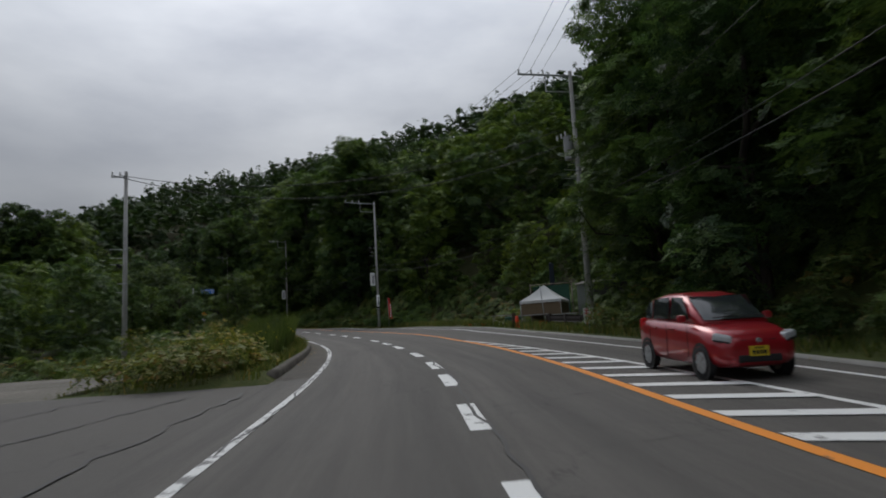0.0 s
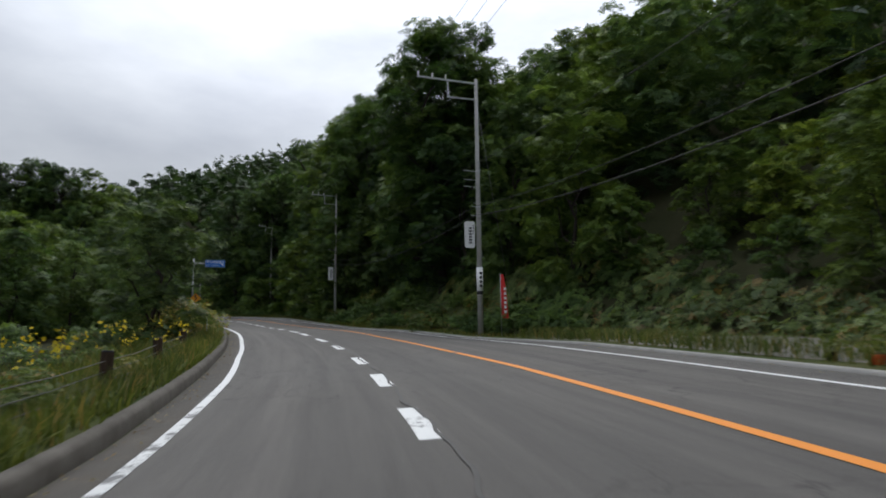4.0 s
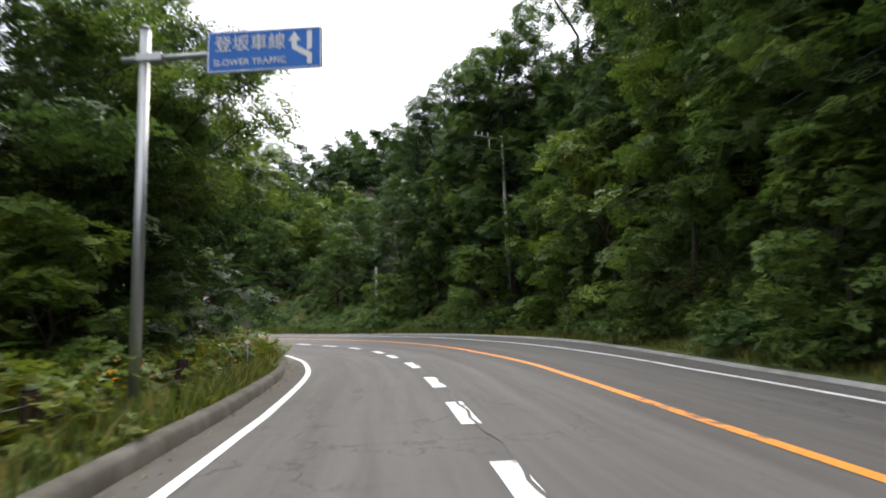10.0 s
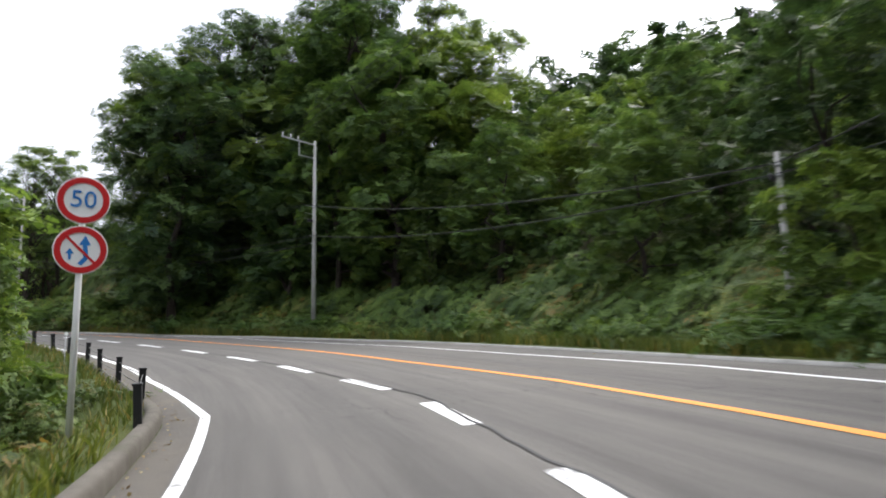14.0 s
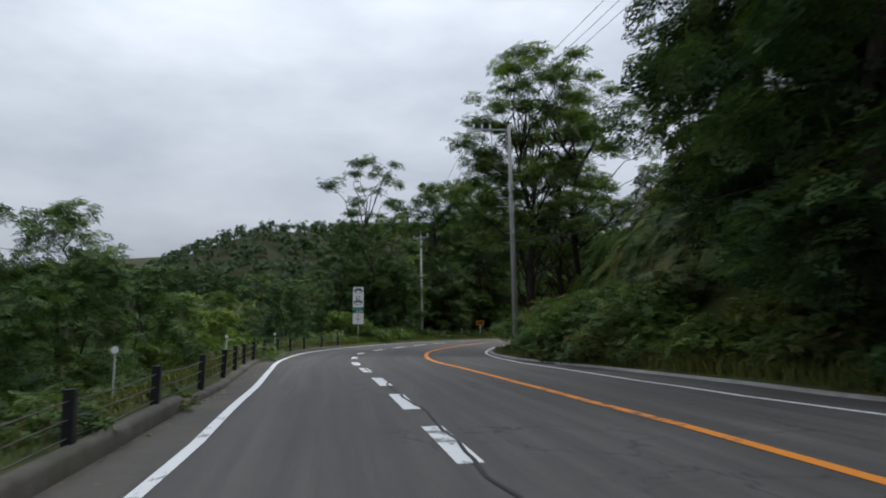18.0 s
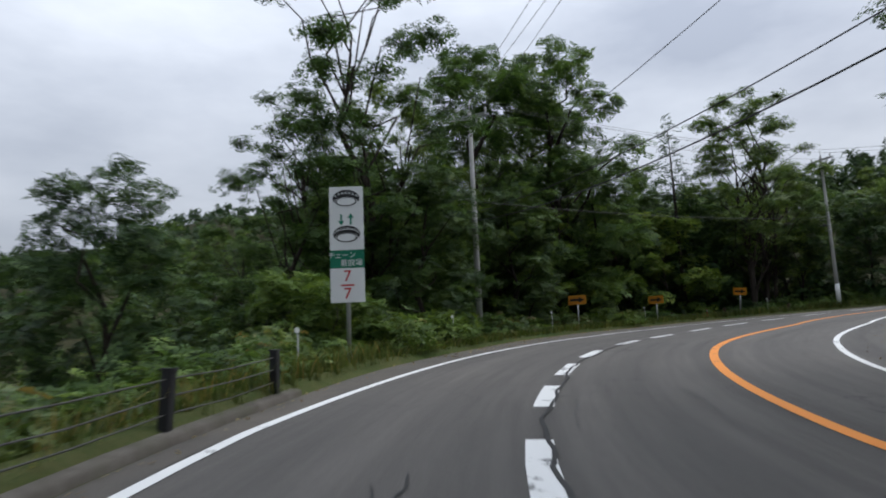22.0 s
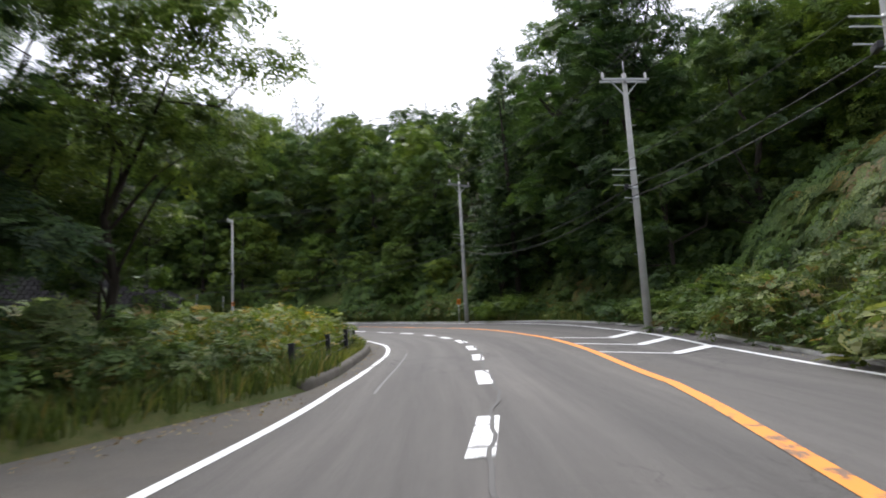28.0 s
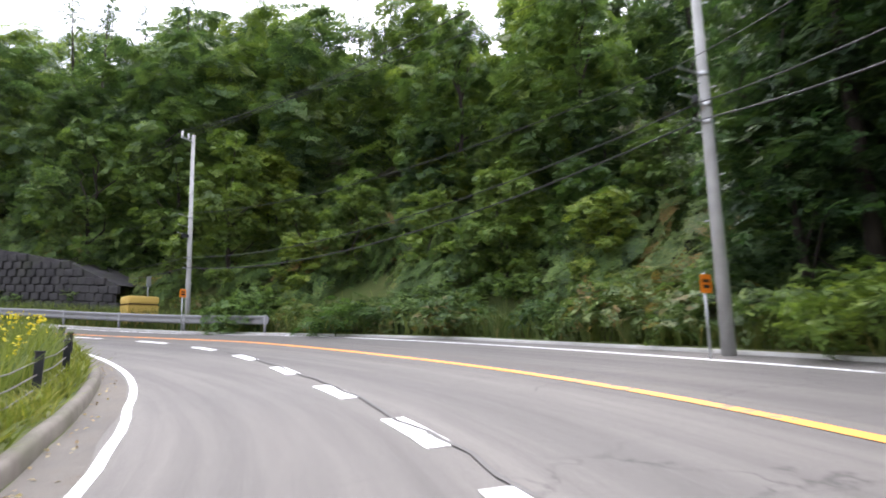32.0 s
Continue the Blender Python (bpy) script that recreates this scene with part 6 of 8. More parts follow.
# yellow winding-road sign with a gradient plate
w = sign_root("warning_sign", "yellow diamond winding-road sign with a white gradient plate", -29.65, 85.6, surface(92, -3.7).z - 0.1, heading(92) - 4)
w.scale = (0.66, 0.66, 0.66)
zc = (6.93 - w.location.z) / 0.66
part("post", tube_mesh("post", [(0, 0.05, -0.3), (0, 0.05, zc + 0.35)], 0.05, STEEL, 12), w)
part("border_plate", plate_mesh("border_plate", [(0, 0.62), (-0.62, 0), (0, -0.62), (0.62, 0)], 0.016, BLACK, -0.012), w, "", Matrix.Translation((0, 0, zc)))
dia = part("diamond", plate_mesh("diamond", [(0, 0.585), (-0.585, 0), (0, -0.585), (0.585, 0)], 0.01, YELLOW, -0.02), w, "yellow diamond plate", Matrix.Translation((0, 0, zc)))
curve_pts = [(-0.04, -0.4), (-0.05, -0.24), (0.1, -0.1), (0.12, 0.02), (-0.08, 0.14), (-0.02, 0.3)]
cs = spline([(a, 0, b) for a, b in curve_pts], 6)
vv, ff = [], []
for k in range(len(cs)):
    d = cs[min(k + 1, len(cs) - 1)] - cs[max(k - 1, 0)]
    n2 = np.array([-d[2], 0, d[0]]) / max(np.hypot(d[0], d[2]), 1e-6) * 0.055
    for sgn in (1, -1):
        q = cs[k] + sgn * n2
        vv += [(q[0], -0.028, q[2]), (q[0], -0.022, q[2])]
for k in range(len(cs) - 1):
    o = 4 * k
    ff += [(o, o + 4, o + 6, o + 2), (o, o + 1, o + 5, o + 4), (o + 2, o + 6, o + 7, o + 3)]
part("bend_arrow", mesh_from("bend_arrow", vv, ff, BLACK), dia)
part("arrow_head", plate_mesh("arrow_head", [(-0.16, 0.26), (0.03, 0.47), (0.13, 0.22)], 0.006, BLACK, -0.028), dia)
pl = part("plate", plate_mesh("plate", rounded(0.62, 0.4, 0.03), 0.012, WHITE, -0.012), w, "white gradient plate", Matrix.Translation((-0.04, 0, zc - 0.82)))
part("lettering", text_mesh("lettering", "勾配", 0.19, BLACK), pl, "", Matrix.Translation((0, -0.016, 0.09)))
part("lettering", text_mesh("lettering", "10 %", 0.19, BLACK), pl, "", Matrix.Translation((0, -0.016, -0.1)))
back_bands(w, (zc + 0.2, zc - 0.2, zc - 0.8), 0.2, 0.03)

# speed limit over no-overtaking
sp = sign_root("speed_sign", "round red-rimmed 50 limit above a no-overtaking sign on a white post", -56.9, 118.7, surface(138, -2.6).z - 0.1, heading(138) + 12)
zc = 9.9 - sp.location.z
part("post", tube_mesh("post", [(0, 0.05, -0.3), (0, 0.05, zc + 0.15)], 0.038, painted("white_post", (0.62, 0.62, 0.6), 0.4), 12), sp)
for kind, dz in (("limit", 0.0), ("overtaking", -0.62)):
    d = part("disc", disc_mesh("disc", 0.3, 0.014, WHITE), sp, "round white sign face", Matrix.Translation((0, 0, zc + dz)))
    v, f = ring_outline(0.215, 0.285)
    part("red_rim", mesh_from("red_rim", v, f, RED), d, "red rim", Matrix.Translation((0, -0.016, 0)))
    if kind == "limit":
        part("numerals", text_mesh("numerals", "50", 0.3, BLUE_INK), d, "blue numerals", Matrix.Translation((0, -0.014, 0)))
    else:
        part("blue_arrow", plate_mesh("blue_arrow", [(0.02, -0.19), (0.09, -0.1), (0.07, 0.06), (0.11, 0.06), (0.045, 0.18), (-0.02, 0.06), (0.02, 0.06), (0.035, -0.09), (-0.03, -0.17)], 0.005, BLUE_INK, -0.014), d)
        part("blue_arrow", plate_mesh("blue_arrow", [(-0.13, -0.12), (-0.1, -0.12), (-0.1, -0.05), (-0.07, -0.05), (-0.115, 0.02), (-0.16, -0.05), (-0.13, -0.05)], 0.005, BLUE_INK, -0.0135), d)
        part("red_bar", plate_mesh("red_bar", [(-0.17, 0.15), (-0.15, 0.17), (0.17, -0.15), (0.15, -0.17)], 0.005, RED, -0.02), d)
    back_bands(sp, (zc + dz + 0.1, zc + dz - 0.1), 0.16, 0.03)

# tall board of the tyre-chain area
ch = sign_root("chain_area_sign", "tall white and green tyre-chain board with drawn tyres", -130.1, 120.85, surface(212.6, -4.1).z - 0.1, heading(212.6) + 16)
zt = 15.95 - ch.location.z
part("post", tube_mesh("post", [(0, 0.06, -0.4), (0, 0.06, zt - 0.05)], 0.05, STEEL, 14), ch, "galvanised steel post")
top = part("board", plate_mesh("board", rounded(0.78, 1.48, 0.02), 0.02, WHITE, -0.01), ch, "white board with two tyres and green arrows", Matrix.Translation((0, 0, zt - 0.74)))
grn = part("board", plate_mesh("board", rounded(0.78, 0.4, 0.02), 0.02, GREEN, -0.012), ch, "green board with white lettering", Matrix.Translation((0, 0, zt - 1.69)))
low = part("board", plate_mesh("board", rounded(0.78, 0.78, 0.02), 0.02, WHITE, -0.01), ch, "white board with a red fraction", Matrix.Translation((0, 0, zt - 2.29)))


def tyre(parent, z, chained):
    rx, rz = 0.31, 0.14

    def ell(n, kx, kz, dz=0.0):
        return [(kx * rx * math.cos(2 * math.pi * k / n), dz + kz * rz * math.sin(2 * math.pi * k / n)) for k in range(n)]

    t = part("tyre_drawing", plate_mesh("tyre_drawing", ell(40, 1.0, 1.45, 0.06), 0.004, BLACK, -0.014), parent, "black drawing of a tyre", Matrix.Translation((0, 0, z)))
    part("tyre_wall", plate_mesh("tyre_wall", ell(40, 0.88, 0.86, -0.03), 0.004, WHITE, -0.018), t)
    part("tyre_shade", plate_mesh("tyre_shade", ell(40, 0.8, 0.76, -0.02), 0.004, BLACK, -0.021), t)
    part("tyre_hole", plate_mesh("tyre_hole", ell(40, 0.68, 0.62, -0.015), 0.004, WHITE, -0.024), t)
    n = 7 if chained else 13
    for k in range(n):
        u = (k + 0.5) / n * 2 - 1
        xx, zz = rx * 0.92 * u, rz * (1.1 * math.sqrt(max(1 - u * u * 0.95, 0.02)) + 0.25)
        part("tread_mark", box_mesh("tread_mark", (0.05 if chained else 0.018, 0.004, 0.05), WHITE if not chained else STEEL, 0.001), t, "", Matrix.Translation((xx, -0.027, zz)))


tyre(top, 0.4, True)
tyre(top, -0.44, False)
for xx, up in ((-0.12, -1), (0.1, 1)):
    part("green_arrow", plate_mesh("green_arrow", [(xx + a, up * b) for a, b in ((-0.02, -0.13), (-0.02, 0.03), (-0.07, 0.03), (0.0, 0.14), (0.07, 0.03), (0.02, 0.03), (0.02, -0.13))], 0.005, GREEN, -0.014), top, "", Matrix.Translation((0, 0, -0.03)))
part("lettering", text_mesh("lettering", "チェーン", 0.16, WHITE), grn, "", Matrix.Translation((-0.12, -0.017, 0.08)))
part("lettering", text_mesh("lettering", "着脱場", 0.17, WHITE), grn, "", Matrix.Translation((0.1, -0.017, -0.1)))
for body, z in (("7", 0.2), ("7", -0.2)):
    part("numeral", text_mesh("numeral", body, 0.36, RED), low, "red numeral", Matrix.Translation((0, -0.015, z)))
part("fraction_bar", box_mesh("fraction_bar", (0.3, 0.006, 0.035), RED, 0.002), low, "", Matrix.Translation((0, -0.013, 0.0)))
back_bands(ch, (zt - 0.3, zt - 1.1, zt - 1.7, zt - 2.3), 0.5, 0.02)


DIM_ORANGE = painted("dull_orange_face", (0.52, 0.21, 0.012), 0.55, 0, 0.2)


def arrow_board(x, y, z, s, turn, tilt=0.0):
    a = sign_root("curve_arrow_sign", "orange curve board with a black arrow on a grey post", x, y, z - 1.35, turn)
    tagged(a, group="curve arrow signs")
    a.rotation_euler[1] = radians(tilt)
    part("post", tube_mesh("post", [(0, 0.04, -0.4), (0, 0.04, 1.5)], 0.035, STEEL, 10), a)
    b = part("board", plate_mesh("board", rounded(0.9, 0.46, 0.03), 0.014, DIM_ORANGE, -0.01), a, "orange arrow board", Matrix.Translation((0, 0, 1.35)))
    part("arrow", plate_mesh("arrow", [(-0.36, 0.055), (0.08, 0.055), (0.08, 0.14), (0.37, 0.0), (0.08, -0.14), (0.08, -0.055), (-0.36, -0.055)], 0.005, BLACK, -0.015), b, "black arrow")
    back_bands(a, (1.25, 1.45), 0.2, 0.02)
    return a


arrow_board(-147.9, 131.0, 14.34, 231, heading(222) + 4)
arrow_board(-152.95, 137.05, 14.52, 237, heading(229) + 2)
arrow_board(-156.2, 143.75, 15.06, 243, heading(234), 6)

# boards on the poles
for key, dz, lab in (("2", 4.2, "white upright advertising board strapped to the pole"), ("4", 4.4, "white upright advertising board strapped to the pole")):
    pr = P[key]
    cc = across(66 if key == "2" else 102)
    bd = sign_root("pole_board", lab, pr.location.x + cc.x * 0.48, pr.location.y + cc.y * 0.48, pr.location.z + dz, heading(60 if key == "2" else 96), "sign")
    part("panel", plate_mesh("panel", rounded(0.5, 1.3, 0.08), 0.08, WHITE, -0.04), bd, "white panel with a grey frame")
    for z in (0.45, -0.45):
        part("strap", box_mesh("strap", (0.4, 0.03, 0.04), STEEL, 0.006), bd, "", Matrix.Translation((0.3, 0, z)))
    bars(bd, 0.02, -0.05, 0.15, 0.85, 6, BLACK, -0.046)
    bars(bd, 0.17, 0.25, 0.05, 0.5, 6, BLACK, -0.046)
for key, z0, n in (("2", 1.25, 4),):
    pr = P[key]
    wr = sign_root("wrap_plate", "white advertising plate wrapped round the pole", pr.location.x, pr.location.y, pr.location.z + z0, heading(60), "sign")
    part("sleeve", tube_mesh("sleeve", [(0, 0, 0), (0, 0, 1.35)], 0.152, WHITE, 18), wr)
    bars(wr, 0, 0.75, 0.12, 0.8, n, BLACK, -0.154)
    part("dark_band", tube_mesh("dark_band", [(0, 0, 0.02), (0, 0, 0.2)], 0.155, BLACK, 18), wr)
# red banner beside the pole
bn = sign_root("banner", "narrow red banner with white marks on a thin pole", -4.9, 66.9, surface(65.5, 9.9).z, heading(60), "banner")
part("staff", tube_mesh("staff", [(0, 0, -0.2), (0, 0, 3.0)], 0.016, STEEL, 8), bn)
vb, fb = [], []
for i in range(13):
    u = i / 12
    wd = 0.16 + 0.24 * u
    for j in range(4):
        vb.append((0.02 + wd * j / 3, 0.05 * math.sin(6 * u + 2.2 * j / 3), 2.95 - 2.1 * u))
for i in range(12):
    for j in range(3):
        fb.append((4 * i + j, 4 * i + j + 1, 4 * i + j + 5, 4 * i + j + 4))
part("cloth", mesh_from("cloth", vb, fb, painted("red_cloth", (0.62, 0.035, 0.03), 0.8), True), bn, "red cloth")
bars(bn, 0.2, 1.7, 0.12, 1.3, 6, WHITE, -0.075)
# peach stall's board at the foot of the pole
mo = sign_root("stall_sign", "white board with red hand-painted kana at the foot of the pole", 6.98, 31.8, surface(30.2, 10.6).z, heading(30) - 6, "sign")
mo.scale = (0.86, 0.86, 0.86)
part("panel", box_mesh("panel", (0.55, 0.05, 1.2), WHITE, 0.01), mo, "white board", Matrix.Translation((0.12, 0, 0.6)))
for k in (0.3, -0.3):
    part("lettering", text_mesh("lettering", "も", 0.62, RED), mo, "red kana", Matrix.Translation((0.1, -0.03, 0.6 + k)))
for xx in (-0.1, 0.34):
    part("leg", box_mesh("leg", (0.05, 0.05, 0.5), WOOD_POST, 0.006), mo, "", Matrix.Translation((xx, 0.05, 0.1)))

# ---- cable fences and posts along the valley side ----
POST_SHAPE = tube_mesh("post", [(0, 0, -0.3), (0, 0, 0.0), (0, 0, 0.66), (0, 0, 0.7)], 0.115, WOOD_POST, 12, 0.105)
POST_CAP = tube_mesh("cap", [(0, 0, 0.7), (0, 0, 0.73)], 0.112, BLACK_STEEL, 12, 0.09)
SLIM_POST = box_mesh("post", (0.11, 0.13, 0.95), BLACK_STEEL, 0.015, (0, 0, 0.175))
SLIM_CAP = box_mesh("cap", (0.13, 0.15, 0.03), BLACK_STEEL, 0.008, (0, 0, 0.66))


def cable_fence(label, s0, s1, step, off, post, cap, seed, heights=(0.2, 0.38, 0.56)):
    """Posts a step apart with three steel cables threaded through them."""
    rr = random.Random(seed)
    root = tagged(new("cable_fence"), label, "fence")
    tops = []
    n = int((s1 - s0) / step)
    for k in range(n + 1):
        s = s0 + (s1 - s0) * k / n + rr.uniform(-0.12, 0.12)
        lat = float(kerb_left(s)) - off
        p = surface(s, lat) if off > 0.3 else at(s, lat, 0.06)
        m = Matrix.Translation(p) @ Euler((rr.uniform(-0.05, 0.05), rr.uniform(-0.05, 0.05), radians(heading(s)))).to_matrix().to_4x4()
        ob = part("post", post, root, "", m)
        part("cap", cap, ob)
        tops.append(m)
    for h in heights:
        pts = []
        for k, m in enumerate(tops):
            a = m @ Vector((0, 0, h))
            pts.append(a)
            if k + 1 < len(tops):
                b = tops[k + 1] @ Vector((0, 0, h))
                mid = a.lerp(b, 0.5)
                mid.z -= rr.uniform(0.01, 0.04)
                pts.append(mid)
        part("cable", tube_mesh("cable", pts, 0.009, WEATHERED_CABLE, 5), root, "weathered steel cable")
    return root


cable_fence("brown round posts with three steel cables in tall grass", 22, 134, 5.0, 1.15, POST_SHAPE, POST_CAP, 1)
cable_fence("black steel posts with three cables on the kerb", 139, 208, 3.0, 0.2, SLIM_POST, SLIM_CAP, 2)
cable_fence("low dark posts with sagging cables under the trees", 217, 248, 4.4, 1.9, POST_SHAPE, POST_CAP, 4, (0.3, 0.5))
cable_fence("dark posts with three cables among yellow weeds", 260, 306, 3.2, 0.55, SLIM_POST, SLIM_CAP, 3)


def delineator(s, lat, h=1.0):
    p = surface(s, lat)
    d = sign_root("delineator", "round white reflector on a thin post behind the fence", p.x, p.y, p.z, heading(s), "delineator")
    tagged(d, group="roadside reflectors")
    part("stem", tube_mesh("stem", [(0, 0.02, -0.3), (0, 0.02, h)], 0.013, GREY_PAINT, 8), d)
    part("lens", disc_mesh("lens", 0.05, 0.02, GLASS_WHITE, 18), d, "white reflector lens", Matrix.Translation((0, -0.01, h)))
    part("lens_rim", mesh_from("lens_rim", *ring_outline(0.05, 0.058, 20), GREY_PAINT), d, "", Matrix.Translation((0, -0.02, h)))


for s in (40, 62, 84, 108, 151, 163, 175, 187, 198, 210):
    delineator(s, float(kerb_left(s)) - 0.75, 0.85)
for s, o in ((219, 1.0), (228, 1.0), (236, 1.0), (246, 1.0)):
    delineator(s, float(kerb_left(s)) - o, 0.95)

# wooden marker post and the stake
OLD_WOOD = bark_material("old_sawn_wood", (0.12, 0.085, 0.05), (0.26, 0.2, 0.13))
p = surface(124.5, float(kerb_left(124.5)) - 1.3)
mk = sign_root("marker_post", "square weathered wooden marker post with carved marks", p.x, p.y, p.z, heading(124), "post")
part("shaft", box_mesh("shaft", (0.2, 0.2, 1.9), OLD_WOOD, 0.012, (0, 0, 0.75)), mk)
part("head", box_mesh("head", (0.23, 0.23, 0.14), OLD_WOOD, 0.02, (0, 0, 1.66)), mk, "slightly wider head")
bars(mk, 0.0, 1.0, 0.08, 0.7, 5, WOOD_POST, -0.102)
p = surface(242.3, -8.4)
st = sign_root("stake", "thin red plastic marker stake in the dry grass", p.x, p.y, p.z, 20, "stake")
part("rod", tube_mesh("rod", [(0, 0, -0.2), (0, 0, 0.8)], 0.03, RED, 10, 0.026), st)
part("band", tube_mesh("band", [(0, 0, 0.62), (0, 0, 0.7)], 0.032, WHITE, 10), st, "white band")

# ---- the roadside stall ----
CANVAS = painted("white_canvas", (0.62, 0.63, 0.62), 0.85, 0, 0.12, 1.6)
TAN_SHEET = painted("tan_tarpaulin", (0.2, 0.15, 0.095), 0.8, 0, 0.15, 1.5)
DARK_TARP = painted("dark_tarpaulin", (0.02, 0.03, 0.045), 0.6, 0, 0.2, 2.0)
GREEN_TARP = painted("green_tarpaulin", (0.015, 0.075, 0.045), 0.6, 0, 0.2, 1.6)
OLIVE = painted("olive_sheet", (0.04, 0.043, 0.034), 0.7, 0, 0.2, 2.0)
PANEL = painted("grey_green_sheet", (0.2, 0.22, 0.2), 0.6, 0, 0.12, 2.0)
RUST = painted("rusty_pipe", (0.3, 0.25, 0.2), 0.6, 0.3, 0.25, 8.0)
CONE = painted("orange_cone_plastic", (0.72, 0.06, 0.015), 0.5, 0, 0.08)
TIN = painted("corrugated_tin", (0.3, 0.28, 0.25), 0.55, 0.4, 0.25, 2.0)


def ground_at(x, y):
    s, l = nearest([x], [y])
    return surface(float(s[0]), float(l[0])).z


TX, TY = 6.7, 41.9
tz = ground_at(TX, TY)
tent = sign_root("stall_tent", "white pyramid stall tent with a scalloped valance and tan walls", TX, TY, tz, -22, "tent")
HW, EAVE, PEAK = 1.27, 1.5, 2.5
roof_v, roof_f = [], []
N = 12
corners = [(-HW, -HW), (HW, -HW), (HW, HW), (-HW, HW)]
for i in range(4):
    a, b = corners[i], corners[(i + 1) % 4]
    base = len(roof_v)
    for r in range(7):
        u = r / 6
        for k in range(N + 1):
            w = k / N
            x, y = (a[0] + (b[0] - a[0]) * w) * (1 - u), (a[1] + (b[1] - a[1]) * w) * (1 - u)
            sag = -0.1 * math.sin(math.pi * u) * math.sin(math.pi * w) - 0.05 * math.sin(math.pi * u)
            roof_v.append((x, y, EAVE + (PEAK - EAVE) * u + sag))
    for r in range(6):
        for k in range(N):
            q = base + r * (N + 1) + k
            roof_f.append((q, q + 1, q + N + 2, q + N + 1))
part("roof", mesh_from("roof", roof_v, roof_f, CANVAS, True), tent, "white canvas roof")
for i in range(4):
    a, b = corners[i], corners[(i + 1) % 4]
    vv, ff = [], []
    for k in range(49):
        w = k / 48
        x, y = a[0] + (b[0] - a[0]) * w, a[1] + (b[1] - a[1]) * w
        d = 0.13 + 0.06 * abs(math.sin(math.pi * w * 9))
        vv += [(x * 1.004, y * 1.004, EAVE), (x * 1.012, y * 1.012, EAVE - d)]
    ff = [(2 * k, 2 * k + 1, 2 * k + 3, 2 * k + 2) for k in range(48)]
    part("valance", mesh_from("valance", vv, ff, CANVAS), tent, "scalloped white edge")
for x, y in corners:
    part("leg", tube_mesh("leg", [(x * 0.98, y * 0.98, -0.2), (x * 0.98, y * 0.98, EAVE)], 0.022, STEEL, 8), tent)
for i in (0, 1, 2, 3):
    a, b = corners[i], corners[(i + 1) % 4]
    vv, ff = [], []
    low = 0.62 if i in (0, 3) else 0.1
    for k in range(25):
        w = k / 24
        o = 0.97 + 0.012 * math.sin(k * 1.9)
        vv += [((a[0] + (b[0] - a[0]) * w) * o, (a[1] + (b[1] - a[1]) * w) * o, EAVE - 0.05), ((a[0] + (b[0] - a[0]) * w) * o, (a[1] + (b[1] - a[1]) * w) * o, low)]
    ff = [(2 * k, 2 * k + 1, 2 * k + 3, 2 * k + 2) for k in range(24)]
    part("side_sheet", mesh_from("side_sheet", vv, ff, TAN_SHEET, True), tent, "tan sheet hanging as a wall")


def trestle(x, y, yaw, length, label):
    z = ground_at(x, y)
    t = sign_root("trestle_table", label, x, y, z, yaw, "table")
    part("top", box_mesh("top", (length, 0.6, 0.03), OLD_WOOD, 0.006), t, "", Matrix.Translation((0, 0, 0.7)))
    part("rail", box_mesh("rail", (length, 0.03, 0.05), STEEL, 0.004), t, "", Matrix.Translation((0, -0.29, 0.67)))
    for sx in (-1, 1):
        for sy in (-1, 1):
            part("leg", tube_mesh("leg", [(sx * (length / 2 - 0.12), sy * 0.25, -0.05), (sx * (length / 2 - 0.25), sy * 0.22, 0.69)], 0.018, STEEL, 8), t)


trestle(5.75, 40.2, -22, 1.8, "folding table with steel legs below the stall tent")
trestle(7.5, 39.6, -22, 1.5, "folding table with steel legs below the stall tent")
trestle(4.2, 44.4, 10, 1.6, "low folding table with flower pots beside the tent")


def crate(x, y, w, d, h, mat, label, up=0.0, name="crate"):
    c = sign_root(name, label, x, y, ground_at(x, y) + up, -15, name)
    part("body", box_mesh("body", (w, d, h), mat, 0.015, (0, 0, h / 2)), c)
    for sx in (-1, 1):
        part("rim", box_mesh("rim", (0.02, d + 0.02, 0.03), mat, 0.004, (sx * w / 2, 0, h)), c)
    for sy in (-1, 1):
        part("rim", box_mesh("rim", (w + 0.02, 0.02, 0.03), mat, 0.004, (0, sy * d / 2, h)), c)


crate(3.9, 45.9, 0.5, 0.4, 0.32, WHITE, "white plastic crate beside the stall")
crate(5.0, 41.5, 0.6, 0.4, 0.35, OLD_WOOD, "wooden fruit crate under the table")
crate(6.3, 40.5, 0.5, 0.35, 0.3, RED, "red plastic crate under the table")
crate(3.3, 46.6, 0.45, 0.35, 0.3, OLD_WOOD, "wooden fruit crate beside the flower pots")
gb = sign_root("green_cover", "green tarpaulin over stacked goods beside the tent", 4.75, 42.9, ground_at(4.75, 42.9), -10, "tarpaulin")
part("tarpaulin", box_mesh("tarpaulin", (1.05, 0.7, 0.55), GREEN_TARP, 0.12, (0, 0, 0.33)), gb)
part("skid", box_mesh("skid", (1.1, 0.75, 0.1), OLD_WOOD, 0.01, (0, 0, 0.05)), gb)


